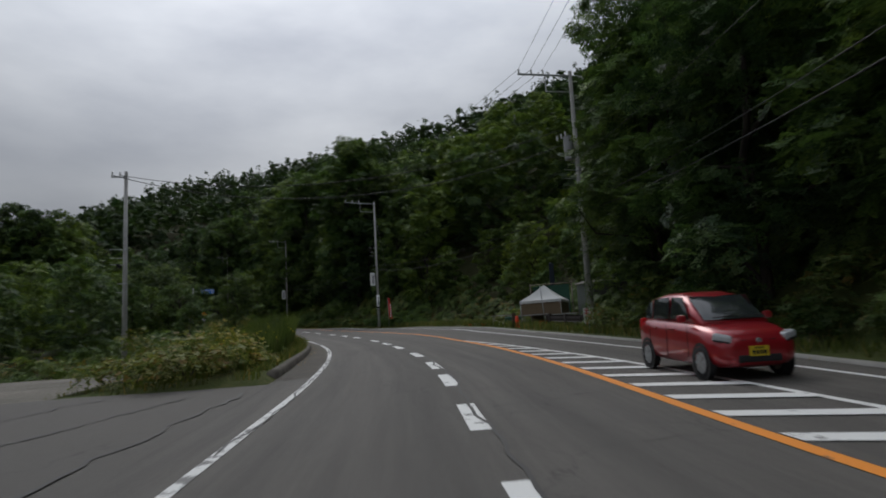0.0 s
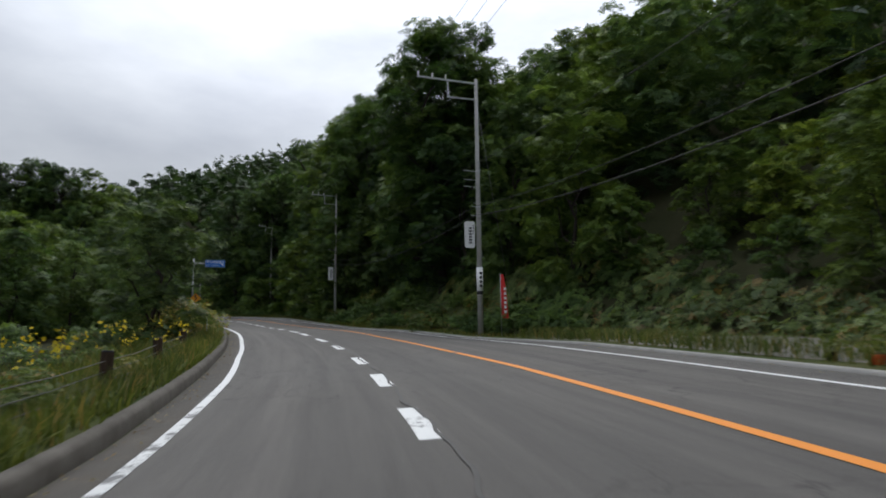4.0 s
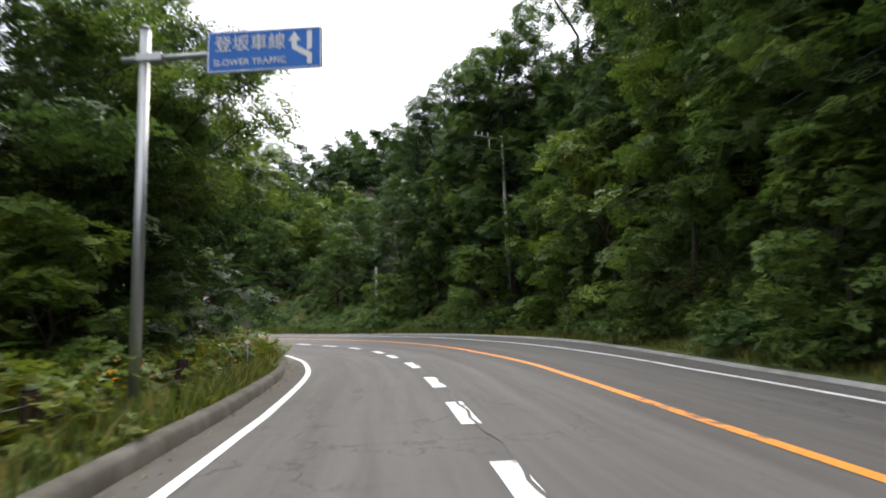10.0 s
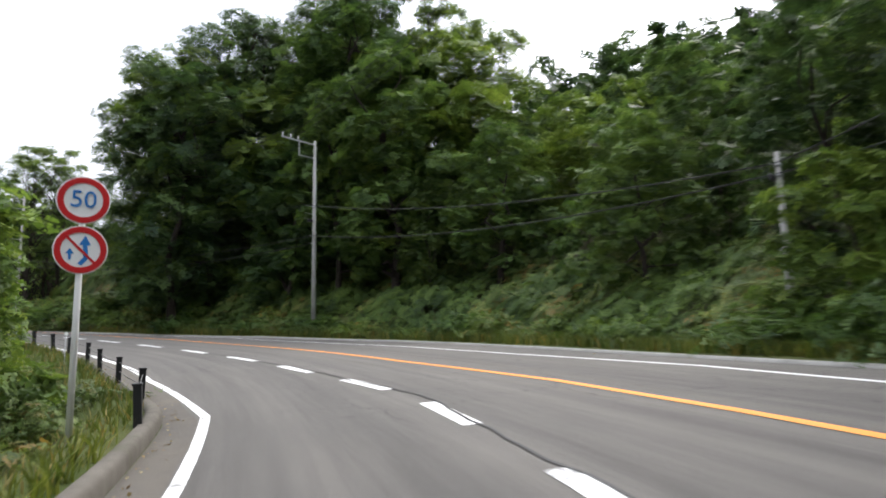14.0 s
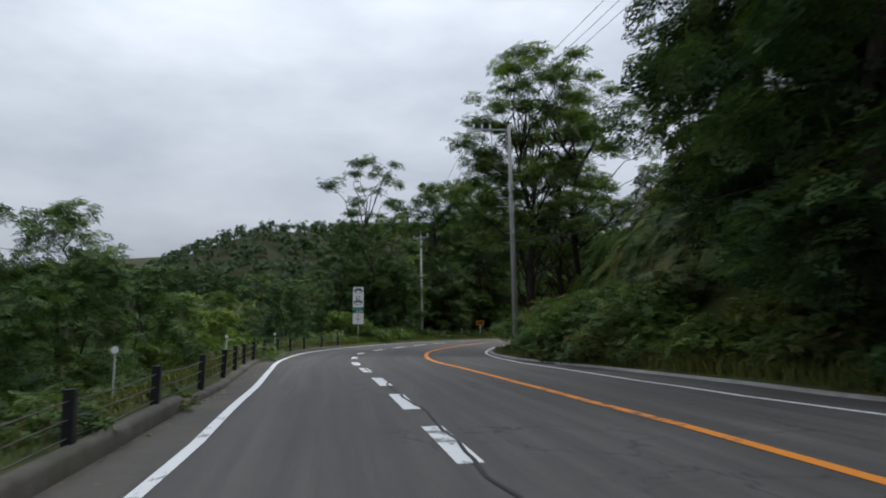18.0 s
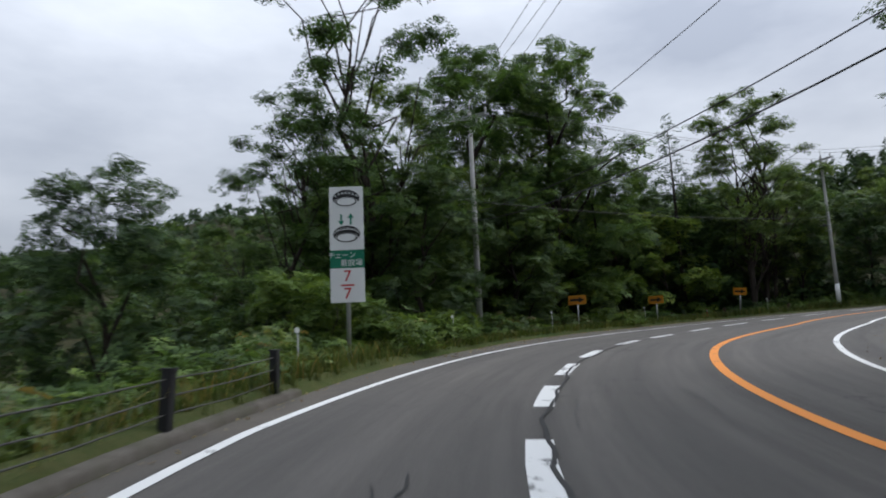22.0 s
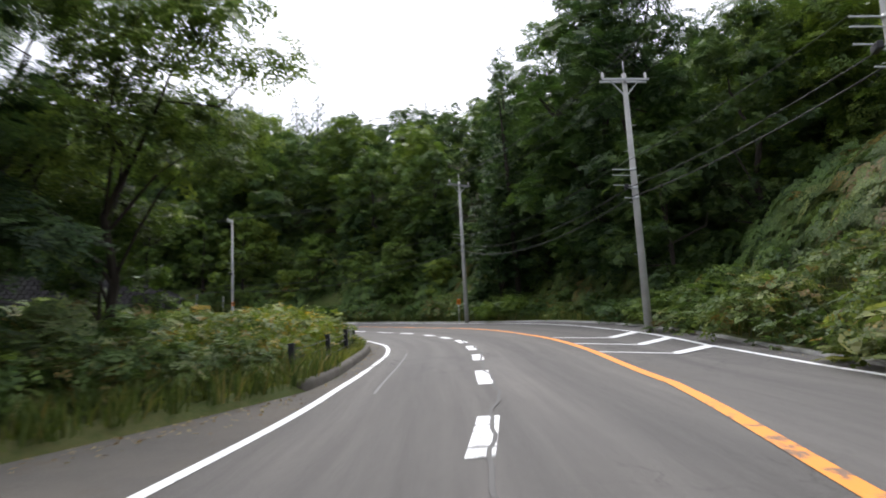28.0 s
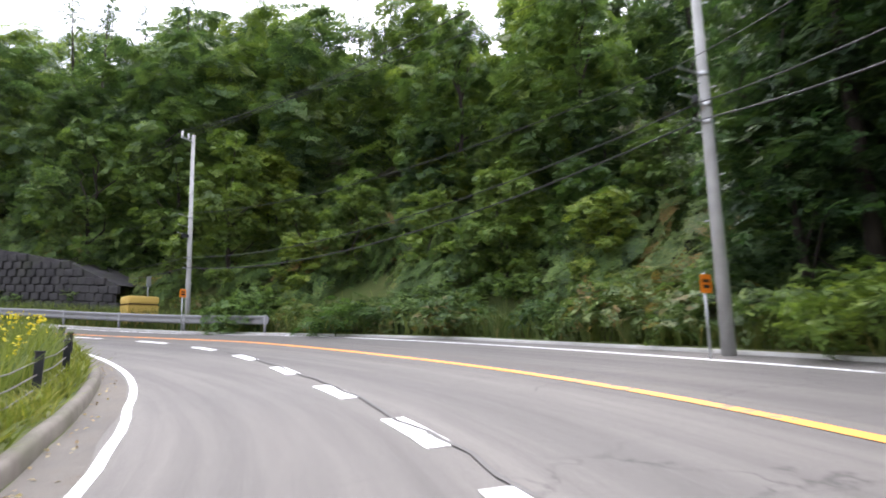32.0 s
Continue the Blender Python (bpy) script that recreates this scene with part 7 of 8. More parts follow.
def pot(x, y, mat, up=0.0):
    z = ground_at(x, y) + up
    q = sign_root("flower_pot", "small flower pot with green leaves beside the stall", x, y, z, 0, "flower pot")
    tagged(q, group="flower pots")
    part("pot", tube_mesh("pot", [(0, 0, 0), (0, 0, 0.2), (0, 0, 0.22)], 0.1, mat, 14, 0.13), q)
    rg = np.random.default_rng(int(x * 100))
    cc = rg.normal(size=(50, 3)) * np.array([0.13, 0.13, 0.1]) + np.array([0, 0, 0.36])
    part("plant", leaves_mesh("plant", cc, rg.normal(size=(50, 3)) + np.array([0, 0, 1]), 0.13, 0.08, GRASS_TALL, rg), q)


for k, (x, y) in enumerate(((3.0, 45.4), (3.3, 45.0), (2.5, 46.4), (2.9, 46.9), (2.2, 47.5), (2.6, 48.2), (3.6, 44.9), (1.9, 48.6))):
    pot(x, y, (CONE, OLD_WOOD, WHITE, BLACK)[k % 4])
# tall pipe frame with a green board behind the tent
pf = sign_root("pipe_frame", "rusty pipe frame holding a green sheet behind the tent", 7.6, 44.6, ground_at(7.6, 44.6), -35, "frame")
for sx in (-1.5, 1.5):
    part("upright", tube_mesh("upright", [(sx, 0, -0.2), (sx, 0, 2.75)], 0.03, RUST, 8), pf)
part("crossbar", tube_mesh("crossbar", [(-1.6, 0, 2.7), (1.6, 0, 2.62)], 0.028, RUST, 8), pf)
part("sheet", box_mesh("sheet", (2.6, 0.03, 1.9), GREEN_TARP, 0.01, (0, 0.05, 1.6)), pf, "green sheet tied to the frame")
sp2 = sign_root("steel_prop", "leaning galvanised steel prop beside the tent", 6.0, 38.6, ground_at(6.0, 38.6), 0, "post")
part("tube", tube_mesh("tube", [(0.12, 0, -0.2), (-0.05, 0, 2.35)], 0.028, STEEL, 8), sp2)
# furled dark flag
fl = sign_root("furled_flag", "furled black flag on a tall thin pole behind the stall", 7.9, 45.9, ground_at(7.9, 45.9), 0, "flag")
part("staff", tube_mesh("staff", [(0, 0, -0.2), (0, 0, 4.2)], 0.022, GREY_PAINT, 8), fl)
part("cloth", box_mesh("cloth", (0.34, 0.12, 1.8), DARK_TARP, 0.05, (0.08, 0, 3.2)), fl, "furled dark cloth")
# shed with a corrugated roof
sh = sign_root("shed", "grey-green stall shed with a dark olive sheet and tin roof", 11.1, 44.2, ground_at(11.1, 44.2) - 0.25, -22, "shed")
part("front_panel", box_mesh("front_panel", (1.05, 0.06, 1.95), PANEL, 0.01, (-1.0, -1.5, 0.95)), sh, "pale grey-green front panel")
part("front", box_mesh("front", (2.3, 0.06, 1.95), OLIVE, 0.01, (0.69, -1.49, 0.95)), sh, "dark olive sheet front")
part("side_panel", box_mesh("side_panel", (0.06, 2.9, 1.95), PANEL, 0.01, (-1.53, 0, 0.95)), sh, "pale grey-green side panel")
part("side_panel", box_mesh("side_panel", (0.06, 2.9, 1.95), PANEL, 0.01, (1.85, 0, 0.95)), sh)
part("back", box_mesh("back", (3.3, 0.06, 1.95), PANEL, 0.01, (0.16, 1.5, 0.95)), sh)
vv, ff = [], []
for k in range(73):
    x = -1.7 + 3.7 * k / 72
    for y, z in ((-1.75, 1.95), (1.75, 2.4)):
        vv.append((x, y, z + 0.02 * math.sin(k * 1.57) + 0.12 * (x + 1.8) / 3.9))
ff = [(2 * k, 2 * k + 1, 2 * k + 3, 2 * k + 2) for k in range(72)]
part("roof", mesh_from("roof", vv, ff, TIN), sh, "corrugated tin roof")
for x in (0.5, 1.4):
    part("batten", box_mesh("batten", (0.07, 0.05, 1.95), WOOD_POST, 0.006, (x, -1.54, 0.95)), sh)
for x, y in ((8.6, 42.2), (9.2, 42.0)):
    crate(x, y, 0.9, 0.6, 0.55, PANEL, "grey storage box in front of the shed", 0.0, "storage_box")
# cone and dark stump by the road
cn = sign_root("traffic_cone", "orange plastic traffic cone at the edge of the stall", 4.45, 38.35, ground_at(4.45, 38.35), 12, "traffic cone")
part("foot", box_mesh("foot", (0.36, 0.36, 0.03), CONE, 0.01, (0, 0, 0.015)), cn)
part("body", tube_mesh("body", [(0, 0, 0.03), (0, 0, 0.68), (0, 0, 0.7)], 0.14, CONE, 18, 0.025), cn)
sb = sign_root("stump_post", "thick dark wooden post beside the traffic cone", 4.35, 39.0, ground_at(4.35, 39.0), 0, "post")
part("shaft", tube_mesh("shaft", [(0, 0, -0.2), (0, 0, 0.85)], 0.13, WOOD_POST, 12, 0.12), sb)

# ---- guard rails ----
RAIL_OLD = painted("weathered_guard_rail", (0.2, 0.2, 0.2), 0.55, 0.3, 0.2, 3.0)
RAIL_WAVE = ((0.0, -0.175), (0.035, -0.15), (0.045, -0.1), (0.01, -0.03), (0.01, 0.03), (0.045, 0.1), (0.035, 0.15), (0.0, 0.175))


RAIL_DARK = painted("rust_brown_guard_rail", (0.05, 0.04, 0.036), 0.6, 0.2, 0.25, 3.0)


def guard_rail(label, places, height, out, steel=RAIL_OLD):
    """A waved beam on posts through the places (s, lat); out points to the road."""
    g = tagged(new("guard_rail"), label, "guard rail")
    fine = spline([(s, l, 0.0) for s, l in places], 10)
    line = [surface(float(s), float(l)) for s, l, _ in fine]
    vv, ff = [], []
    n = len(RAIL_WAVE)
    for k, p in enumerate(line):
        d = line[min(k + 1, len(line) - 1)] - line[max(k - 1, 0)]
        side = Vector((d.y, -d.x, 0)).normalized() * out
        vv += [p + side * a + Vector((0, 0, height + b)) for a, b in RAIL_WAVE]
        vv += [p + side * (a - 0.006) + Vector((0, 0, height + b)) for a, b in RAIL_WAVE]
    for k in range(len(line) - 1):
        for j in range(n - 1):
            a = 2 * n * k + j
            ff.append((a, a + 1, a + 2 * n + 1, a + 2 * n))
            ff.append((a + n, a + 3 * n, a + 3 * n + 1, a + n + 1))
    part("beam", mesh_from("beam", vv, ff, steel, True), g, "grey waved steel beam")
    for k in range(0, len(line), 10):
        part("post", tube_mesh("post", [line[k] + Vector((0, 0, -0.4)), line[k] + Vector((0, 0, height + 0.2))], 0.055, steel, 10), g)
    for e in (0, -1):
        part("end_cap", disc_mesh("end_cap", 0.19, 0.05, steel, 20), g, "rounded rail end", Matrix.Translation(line[e] + Vector((0, 0, height))))
    return g


guard_rail("weathered dark brown guard rail in front of the stall", [(35.0, 10.3), (33.0, 10.3), (31.0, 10.35)], 0.52, -1, RAIL_DARK)
guard_rail("grey guard rail on the outside of the bend", [(299, 7.7), (302, 7.25), (305, 7.2), (308, 7.2), (312, 7.2), (316, 7.2), (321, 7.2), (326, 7.2)], 0.5, -1)

# sand box, stone wall and small signs at the upper bend
SAND_BOX = painted("sand_yellow_plastic", (0.52, 0.36, 0.09), 0.55, 0, 0.12, 2.0)
p = surface(305.0, 8.3)
sx_ = sign_root("grit_box", "sand-yellow plastic grit box behind the guard rail", p.x, p.y, p.z, heading(300) - 10, "grit box")
bm = bmesh.new()
bmesh.ops.create_cube(bm, size=1.0)
for v in bm.verts:
    v.co = Vector((v.co.x * (1.25 if v.co.z < 0 else 1.4), v.co.y * (0.8 if v.co.z < 0 else 0.9), v.co.z * 0.86 + 0.65))
bmesh.ops.bevel(bm, geom=bm.edges[:], offset=0.05, segments=2, affect="EDGES")
part("tub", bm, sx_, "", None, SAND_BOX)
part("lid", box_mesh("lid", (1.36, 0.92, 0.36), SAND_BOX, 0.09, (0, 0, 1.28)), sx_, "domed lid")
for x in (-0.45, 0.45):
    part("foot", box_mesh("foot", (0.12, 0.7, 0.4), WOOD_POST, 0.01, (x, 0, 0.1)), sx_)
part("seam", box_mesh("seam", (1.42, 0.95, 0.03), WOOD_POST, 0.004, (0, 0, 1.09)), sx_)
STONE = concrete_material("dark_wall_stone", (0.022, 0.021, 0.022), (0.055, 0.052, 0.052), 0.3)
wl = tagged(new("stone_wall"), "dark stone retaining wall below the wooded slope", "retaining wall", "", "structure")
back = []
rr = random.Random(9)
stone_kinds = []
for k in range(5):
    bm = bmesh.new()
    bmesh.ops.create_cube(bm, size=1.0)
    bmesh.ops.scale(bm, vec=(0.56, 0.2, 0.38), verts=bm.verts)
    for v in bm.verts:
        v.co += Vector((rr.uniform(-0.04, 0.04), rr.uniform(-0.03, 0.03), rr.uniform(-0.03, 0.03)))
    bmesh.ops.bevel(bm, geom=bm.edges[:], offset=0.03, segments=1, affect="EDGES")
    me = bpy.data.meshes.new("stone")
    bm.to_mesh(me)
    bm.free()
    me.materials.append(STONE)
    stone_kinds.append(me)
wall_top = prof([(307, 1.9), (311, 3.2), (316, 4.0), (331, 4.2)])
wall_line = [(s, 9.6) for s in np.arange(307.5, 331, 1.0)]
vv, ff = [], []
for s, l in wall_line:
    a, b = surface(s, 8.8), at(s, l)
    vv += [Vector((b.x, b.y, a.z - 0.4)), Vector((b.x, b.y, a.z + float(wall_top(s)))), at(s, l + 4.5) * 1.0]
    vv[-1].z = a.z + float(wall_top(s))
ff = []
for k in range(len(wall_line) - 1):
    ff += [(3 * k, 3 * k + 3, 3 * k + 4, 3 * k + 1), (3 * k + 1, 3 * k + 4, 3 * k + 5, 3 * k + 2)]
part("backing", mesh_from("backing", vv, ff, STONE), wl)
for row in range(10):
    s = 307.6 + 0.28 * (row % 2)
    while s < 329.5:
        if 0.4 * row + 0.35 > float(wall_top(s)):
            s += 0.6
            continue
        b, z = at(s, 9.6 - 0.03), surface(s, 8.8).z
        m = Matrix.LocRotScale((b.x, b.y, z + 0.2 + 0.4 * row), Euler((0, 0, radians(heading(s) + 90))), (1.0, 1.0, 1.0))
        part("stone", stone_kinds[rr.randrange(5)], wl, "", m)
        s += 0.6
for x, y, z, lab in ((-158.0, 189.9, 17.9, "small orange plate on a thin post beside the pole"), (-178.0, 198.6, 19.6, "small orange plate on a thin post beside the pole")):
    zb = ground_at(x, y)
    q = sign_root("orange_plate_sign", lab, x, y, zb, heading(288 if x > -170 else 300), "sign")
    h = max(z - zb, 0.8)
    part("post", tube_mesh("post", [(0, 0.03, -0.3), (0, 0.03, h + 0.1)], 0.024, STEEL, 8), q)
    part("plate", plate_mesh("plate", rounded(0.3, 0.34, 0.03), 0.012, painted("orange_plate", (0.72, 0.2, 0.012), 0.45), -0.01), q, "orange plate", Matrix.Translation((0, 0, h - 0.1)))
    bars(q, 0, h - 0.1, 0.18, 0.2, 2, BLACK, -0.014)
for s, l in ((304.2, 10.2), (306.4, 10.4)):
    p = surface(s, l)
    q = sign_root("grey_marker", "small grey marker board at the edge of the wood", p.x, p.y, p.z, heading(s), "marker")
    part("post", tube_mesh("post", [(0, 0.03, -0.3), (0, 0.03, 1.7)], 0.022, STEEL, 8), q)
    part("board", box_mesh("board", (0.28, 0.03, 0.5), GREY_PAINT, 0.01, (0, 0, 1.5)), q)

# ---- the red car ----
CAR_RED = Mat("red_car_paint", 0.28, 0.25, 0.5)
CAR_RED.color(CAR_RED.mix(CAR_RED.noise(3.0), (0.33, 0.012, 0.02), (0.28, 0.01, 0.017)))
CAR_RED.b.inputs["Coat Weight"].default_value = 0.7
CAR_RED = CAR_RED.m
CAR_GLASS = plain("car_glass", (0.02, 0.024, 0.026), 0.06, 0.0, 0.8)
TYRE = Mat("tyre_rubber", 0.85).color((0.02, 0.02, 0.021)).m
TRIM = plain("black_car_trim", (0.015, 0.015, 0.016), 0.55)
LAMP = plain("headlight_glass", (0.5, 0.52, 0.54), 0.08, 0.2, 0.8)
PLATE_YELLOW = painted("yellow_plate", (0.68, 0.5, 0.03), 0.5)
car_at = at(12.4, 5.75)
car = sign_root("car", "small dark red hatchback driving in the oncoming lane", car_at.x, car_at.y, car_at.z + 0.01, heading(15), "car")
car.rotation_euler[0] = math.atan2(at(16, 5.6).z - at(14, 5.6).z, 2.0)


def loft(name, rows, mat, parent, label=""):
    """Rounded sections along the car: y, half width, low, high, crown."""
    vv, ff = [], []
    m = 18
    for y, hw, lo, hi, rnd in rows:
        for k in range(m):
            a = 2 * math.pi * (k + 0.5) / m
            c, s = math.cos(a), math.sin(a)
            e = 2.0 / rnd
            vv.append((hw * math.copysign(abs(c) ** e, c), y, (lo + hi) / 2 + (hi - lo) / 2 * math.copysign(abs(s) ** e, s)))
    for i in range(len(rows) - 1):
        for k in range(m):
            a, b = m * i + k, m * i + (k + 1) % m
            ff.append((a, b, b + m, a + m))
    ff += [tuple(range(m))[::-1], tuple(range(len(vv) - m, len(vv)))]
    return part(name, mesh_from(name, vv, ff, mat, True), parent, label)


body = loft("body", [(-1.7, 0.45, 0.3, 0.62, 3), (-1.66, 0.62, 0.24, 0.72, 3.5), (-1.5, 0.71, 0.2, 0.82, 4), (-1.2, 0.735, 0.18, 0.9, 4.5), (-0.8, 0.74, 0.18, 0.96, 5), (-0.3, 0.74, 0.18, 0.98, 5), (0.6, 0.74, 0.18, 1.0, 5), (1.3, 0.735, 0.2, 1.02, 5), (1.6, 0.71, 0.24, 1.02, 4), (1.7, 0.6, 0.3, 0.95, 3.5)], CAR_RED, car)
loft("cabin", [(-0.98, 0.6, 0.86, 0.97, 4), (-0.62, 0.62, 0.86, 1.2, 4), (-0.28, 0.6, 0.86, 1.42, 4), (0.1, 0.585, 0.86, 1.49, 4), (0.8, 0.58, 0.86, 1.49, 4), (1.35, 0.57, 0.86, 1.42, 4), (1.62, 0.56, 0.86, 1.05, 4)], CAR_RED, car, "red roof and pillars")


def quad_part(name, pts, mat, parent, label=""):
    """A slightly domed pane from four corners."""
    a, b, c, d = (Vector(p) for p in pts)
    n = (b - a).cross(d - a).normalized()
    vv, ff = [], []
    for i in range(7):
        for j in range(7):
            u, v = i / 6, j / 6
            vv.append(a.lerp(b, u).lerp(d.lerp(c, u), v) + n * 0.02 * (1 - (2 * u - 1) ** 4) * (1 - (2 * v - 1) ** 4))
    for i in range(6):
        for j in range(6):
            q = 7 * i + j
            ff.append((q, q + 7, q + 8, q + 1))
    return part(name, mesh_from(name, vv, ff, mat, True), parent, label)


ws = quad_part("windscreen", [(-0.56, -1.0, 0.985), (0.56, -1.0, 0.985), (0.5, -0.3, 1.4), (-0.5, -0.3, 1.4)], CAR_GLASS, car, "dark windscreen")
for k, x in enumerate((-0.2, 0.25)):
    beam("wiper", (x - 0.22, -1.02, 1.02), (x + 0.24, -0.97, 1.04), 0.018, ws, TRIM)
for sd in (-1, 1):
    for y0, y1, z1a, z1b in ((-0.62, 0.18, 1.22, 1.4), (0.24, 1.0, 1.41, 1.38), (1.05, 1.4, 1.36, 1.26)):
        pts = [(sd * 0.66, y0, 1.0), (sd * 0.66, y1, 1.0), (sd * 0.605, y1 - 0.02, z1b), (sd * 0.605, y0 + (0.3 if y0 < -0.5 else 0.02), z1b if y0 < -0.5 else z1a)]
        quad_part("side_window", pts if sd > 0 else pts[::-1], CAR_GLASS, car, "dark side window")
    mirror = part("mirror", box_mesh("mirror", (0.16, 0.1, 0.13), CAR_RED, 0.04), car, "", Matrix.Translation((sd * 0.8, -0.62, 1.02)))
    part("mirror_glass", box_mesh("mirror_glass", (0.13, 0.01, 0.1), CAR_GLASS, 0.003), mirror, "", Matrix.Translation((0, 0.052, 0)))
    for y in (-0.05, 0.75):
        part("door_handle", box_mesh("door_handle", (0.03, 0.16, 0.03), CAR_RED, 0.01), car, "", Matrix.Translation((sd * 0.745, y, 0.82)))
    for y in (-0.68, 0.21, 1.02):
        part("door_gap", box_mesh("door_gap", (0.008, 0.008, 0.6), TRIM, 0.002), car, "", Matrix.Translation((sd * 0.741, y, 0.6)))
    lamp = part("headlight", box_mesh("headlight", (0.3, 0.22, 0.14), LAMP, 0.045), car, "clear headlight", Matrix.Translation((sd * 0.55, -1.54, 0.7)) @ Euler((0, radians(sd * -12), radians(sd * 24))).to_matrix().to_4x4())
    part("lamp_trim", box_mesh("lamp_trim", (0.26, 0.02, 0.03), TRIM, 0.005), lamp, "", Matrix.Translation((0, -0.11, -0.055)))
    part("fog_recess", box_mesh("fog_recess", (0.16, 0.06, 0.1), TRIM, 0.02), car, "", Matrix.Translation((sd * 0.52, -1.6, 0.4)))
    part("tail_lamp", box_mesh("tail_lamp", (0.14, 0.1, 0.3), RED, 0.03), car, "", Matrix.Translation((sd * 0.62, 1.62, 0.85)))
    for y in (-1.12, 1.2):
        wheel = part("wheel", disc_mesh("wheel", 0.2, 0.15, GREY_PAINT, 24), car, "silver wheel", Matrix.Translation((sd * 0.665, y, 0.28)) @ Matrix.Rotation(radians(90 * sd), 4, "Z"))
        tv, tf = [], []
        for k in range(28):
            a = 2 * math.pi * k / 28
            for r, yy in ((0.19, -0.075), (0.255, -0.085), (0.28, -0.05), (0.28, 0.05), (0.255, 0.085), (0.19, 0.075)):
                tv.append((r * math.cos(a), yy, r * math.sin(a)))
        for k in range(28):
            o, q = 6 * k, 6 * ((k + 1) % 28)
            tf += [(o + j, o + j + 1, q + j + 1, q + j) for j in range(5)]
        part("tyre", mesh_from("tyre", tv, tf, TYRE, True), wheel, "black tyre")
        for k in range(8):
            part("spoke", box_mesh("spoke", (0.035, 0.02, 0.15), STEEL, 0.006), wheel, "", Matrix.Rotation(math.pi * k / 4, 4, "Y") @ Matrix.Translation((0, -0.08, 0.1)))
        part("wheel_arch", mesh_from("wheel_arch", *ring_outline(0.27, 0.33, 32), TRIM), car, "", Matrix.Translation((sd * 0.738, y, 0.29)) @ Matrix.Rotation(radians(90 * sd), 4, "Z"))
part("grille", box_mesh("grille", (0.75, 0.05, 0.13), TRIM, 0.03), car, "black lower grille", Matrix.Translation((0, -1.685, 0.36)))
part("upper_grille", box_mesh("upper_grille", (0.6, 0.05, 0.05), TRIM, 0.015), car, "", Matrix.Translation((0, -1.66, 0.64)))
part("badge", disc_mesh("badge", 0.05, 0.02, STEEL, 20), car, "", Matrix.Translation((0, -1.69, 0.64)))
plt = part("number_plate", box_mesh("number_plate", (0.33, 0.015, 0.165), PLATE_YELLOW, 0.004), car, "yellow number plate", Matrix.Translation((-0.02, -1.715, 0.48)))
bars(plt, 0, -0.02, 0.26, 0.07, 4, BLACK, -0.01, False)
bars(plt, 0, 0.05, 0.16, 0.03, 3, BLACK, -0.01, False)

# ---- blossoms, litter and small stones ----


def blossoms(seed, n, s0, s1, o0, o1, h, size, mat, name, label):
    rng = np.random.default_rng(seed)
    pts = spots(seed, n, s0, s1, o0, o1, -1)
    base = np.array([surface(s, l) for s, l in pts])
    base = np.repeat(base, 5, 0) + rng.normal(size=(5 * n, 3)) * np.array([0.05, 0.05, 0.06])
    base[:, 2] += h * np.repeat(rng.uniform(0.7, 1.25, n), 5)
    thing(name, leaves_mesh(name, base, rng.normal(size=(5 * n, 3)) + np.array([0, 0, 0.8]), size, size * 0.8, mat, rng), label, "flowers", "stuff")


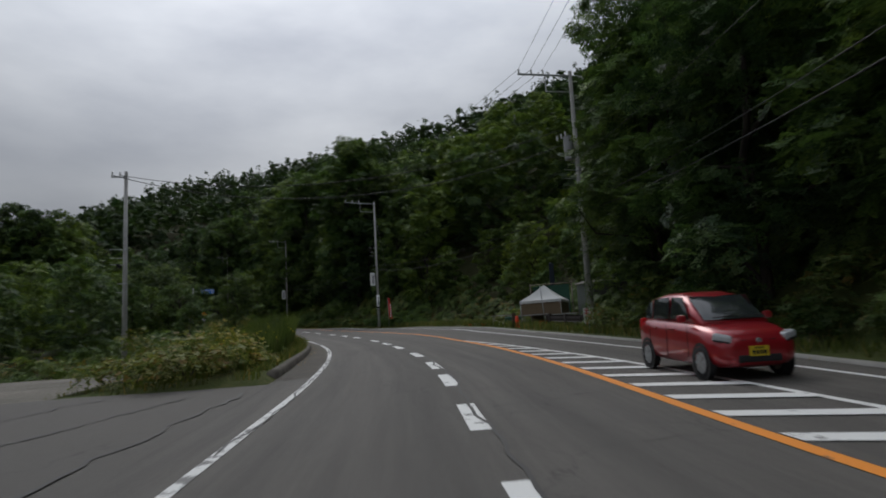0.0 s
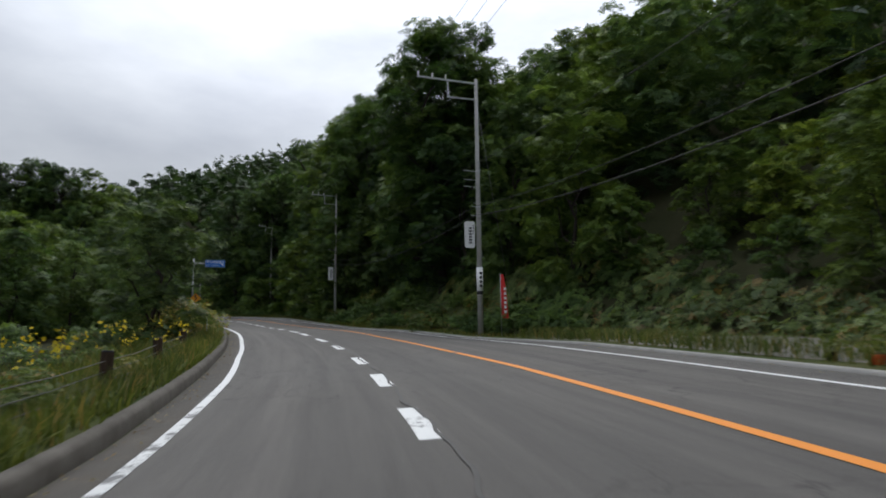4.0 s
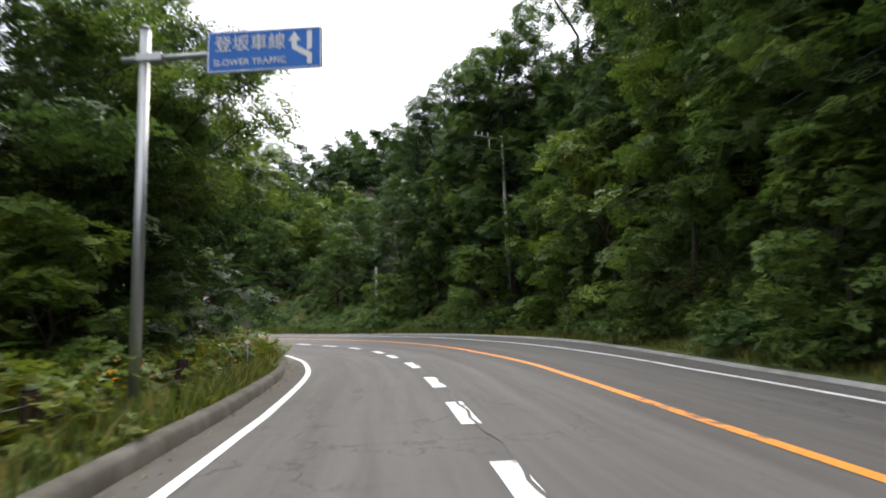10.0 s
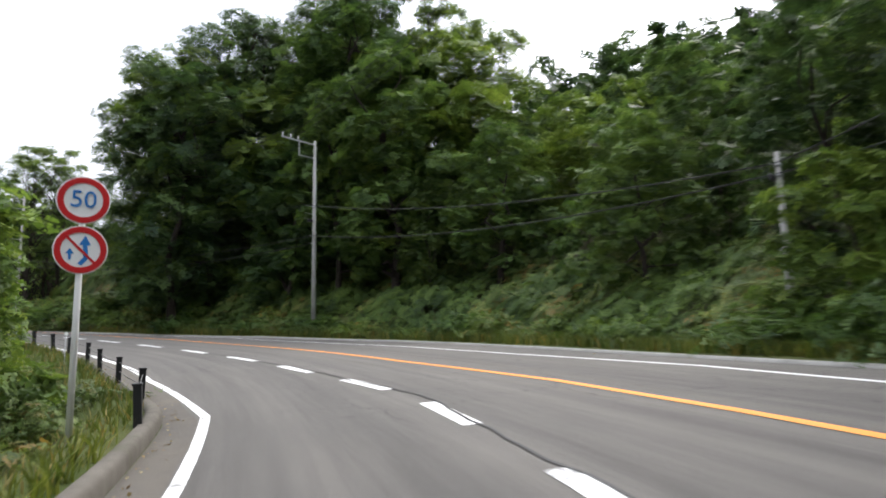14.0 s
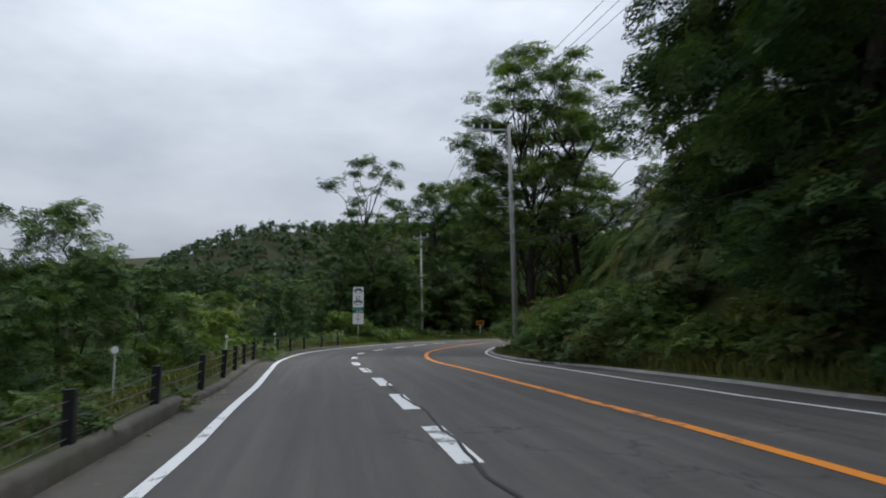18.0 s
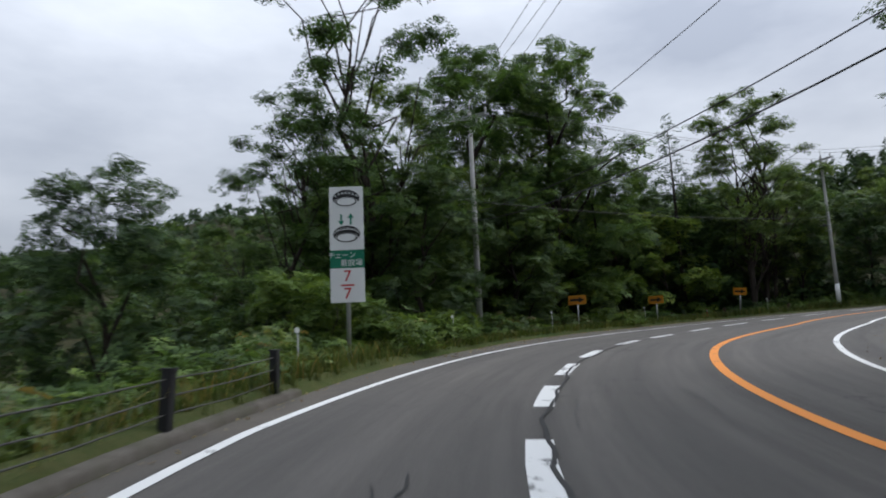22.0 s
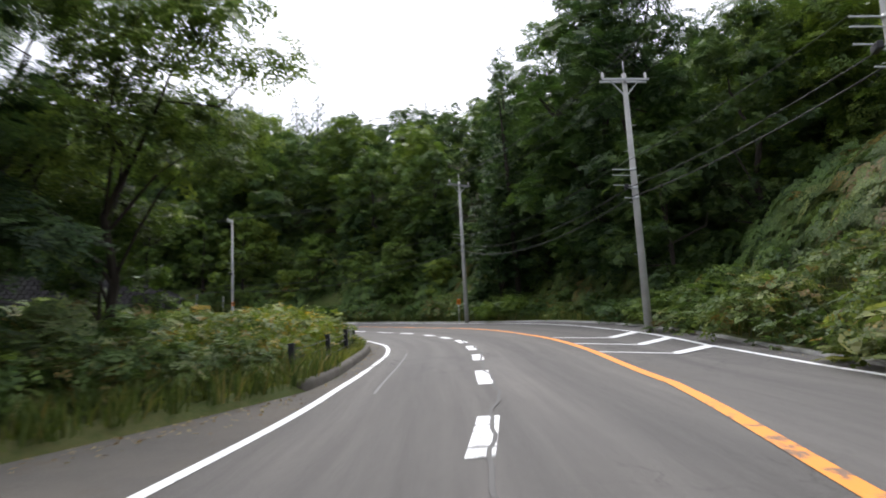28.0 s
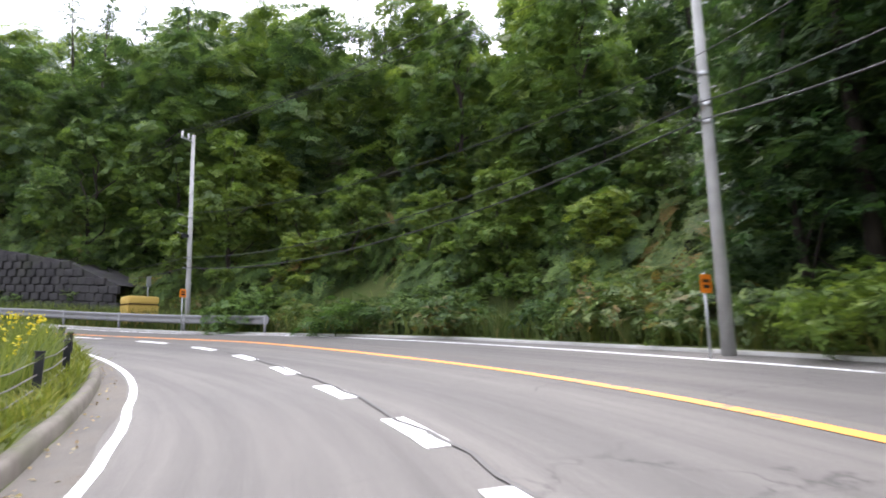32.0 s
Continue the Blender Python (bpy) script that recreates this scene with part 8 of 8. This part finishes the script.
ORANGE_BLOOM = leaf_material("orange_blossom", (0.6, 0.2, 0.01), (0.7, 0.32, 0.015), (0.75, 0.45, 0.03))
blossoms(601, 130, 26, 58, 0.8, 4.5, 0.95, 0.075, FLOWER, "yellow_flowers", "yellow blossoms on tall stems in the verge")
blossoms(602, 130, 96, 132, 1.1, 3.0, 0.7, 0.07, ORANGE_BLOOM, "orange_flowers", "orange and yellow blossoms above the kerb")
blossoms(603, 240, 274, 304, 1.0, 4.0, 0.75, 0.07, FLOWER, "yellow_flowers", "small yellow blossoms among weeds")
LITTER = leaf_material("dry_leaf_litter", (0.12, 0.07, 0.03), (0.22, 0.15, 0.08), (0.34, 0.27, 0.17))
rng = np.random.default_rng(640)
lc = []
for s0, s1, n in ((215, 258, 1500), (20, 214, 1300), (258, 310, 300)):
    for _ in range(n):
        s = rng.uniform(s0, s1)
        lat = float(kerb_left(s)) + abs(rng.normal()) * (0.5 if s0 == 215 else 0.16) + 0.03
        lc.append(at(s, lat, 0.012))
for _ in range(700):
    s = rng.uniform(0, 300)
    lc.append(at(s, float(kerb_right(s)) - abs(rng.normal()) * 0.25 - 0.03, 0.012))
lc = np.array(lc)
thing("leaf_litter", leaves_mesh("leaf_litter", lc, rng.normal(size=lc.shape) * 0.25 + np.array([0, 0, 1.0]), 0.06, 0.04, LITTER, rng), "dry leaves and twigs gathered along the gutter", "leaf litter", "stuff")
# weeds that lean over the kerb
for seed, n, s0, s1, h in ((651, 1500, 62, 138, 0.35), (652, 1200, 214, 262, 0.3), (653, 1500, 262, 310, 0.45), (654, 900, 24, 62, 0.4)):
    blades(seed, spots(seed, n, s0, s1, 0.24, 0.6, -1), h, 0.016, GRASS_TALL, "kerb_weeds", "weeds leaning over the kerb", 0.6)
blades(660, spots(660, 5200, 274, 322, 0.5, 3.6, 1), 1.15, 0.02, GRASS_TALL, "tall_weeds", "tall green weeds below the wooded slope", 0.28)
blades(661, spots(661, 4200, 126, 176, 0.5, 3.4, 1), 0.8, 0.018, GRASS_TALL, "tall_weeds", "tall green weeds in front of the wood", 0.35)
# ivy on the stall's pole
rng = np.random.default_rng(670)
a = rng.uniform(0, 6.28, 260)
zz = 1.8 + 2.2 * rng.uniform(0, 1, 260) ** 1.3
iv = np.stack([7.35 + 0.22 * np.cos(a), 32.4 + 0.22 * np.sin(a), zz], 1)
thing("climbing_ivy", leaves_mesh("climbing_ivy", iv, np.stack([np.cos(a), np.sin(a), 0 * a + 0.3], 1), 0.16, 0.12, LEAF_LIGHT, rng), "ivy climbing the foot of the concrete pole", "ivy")
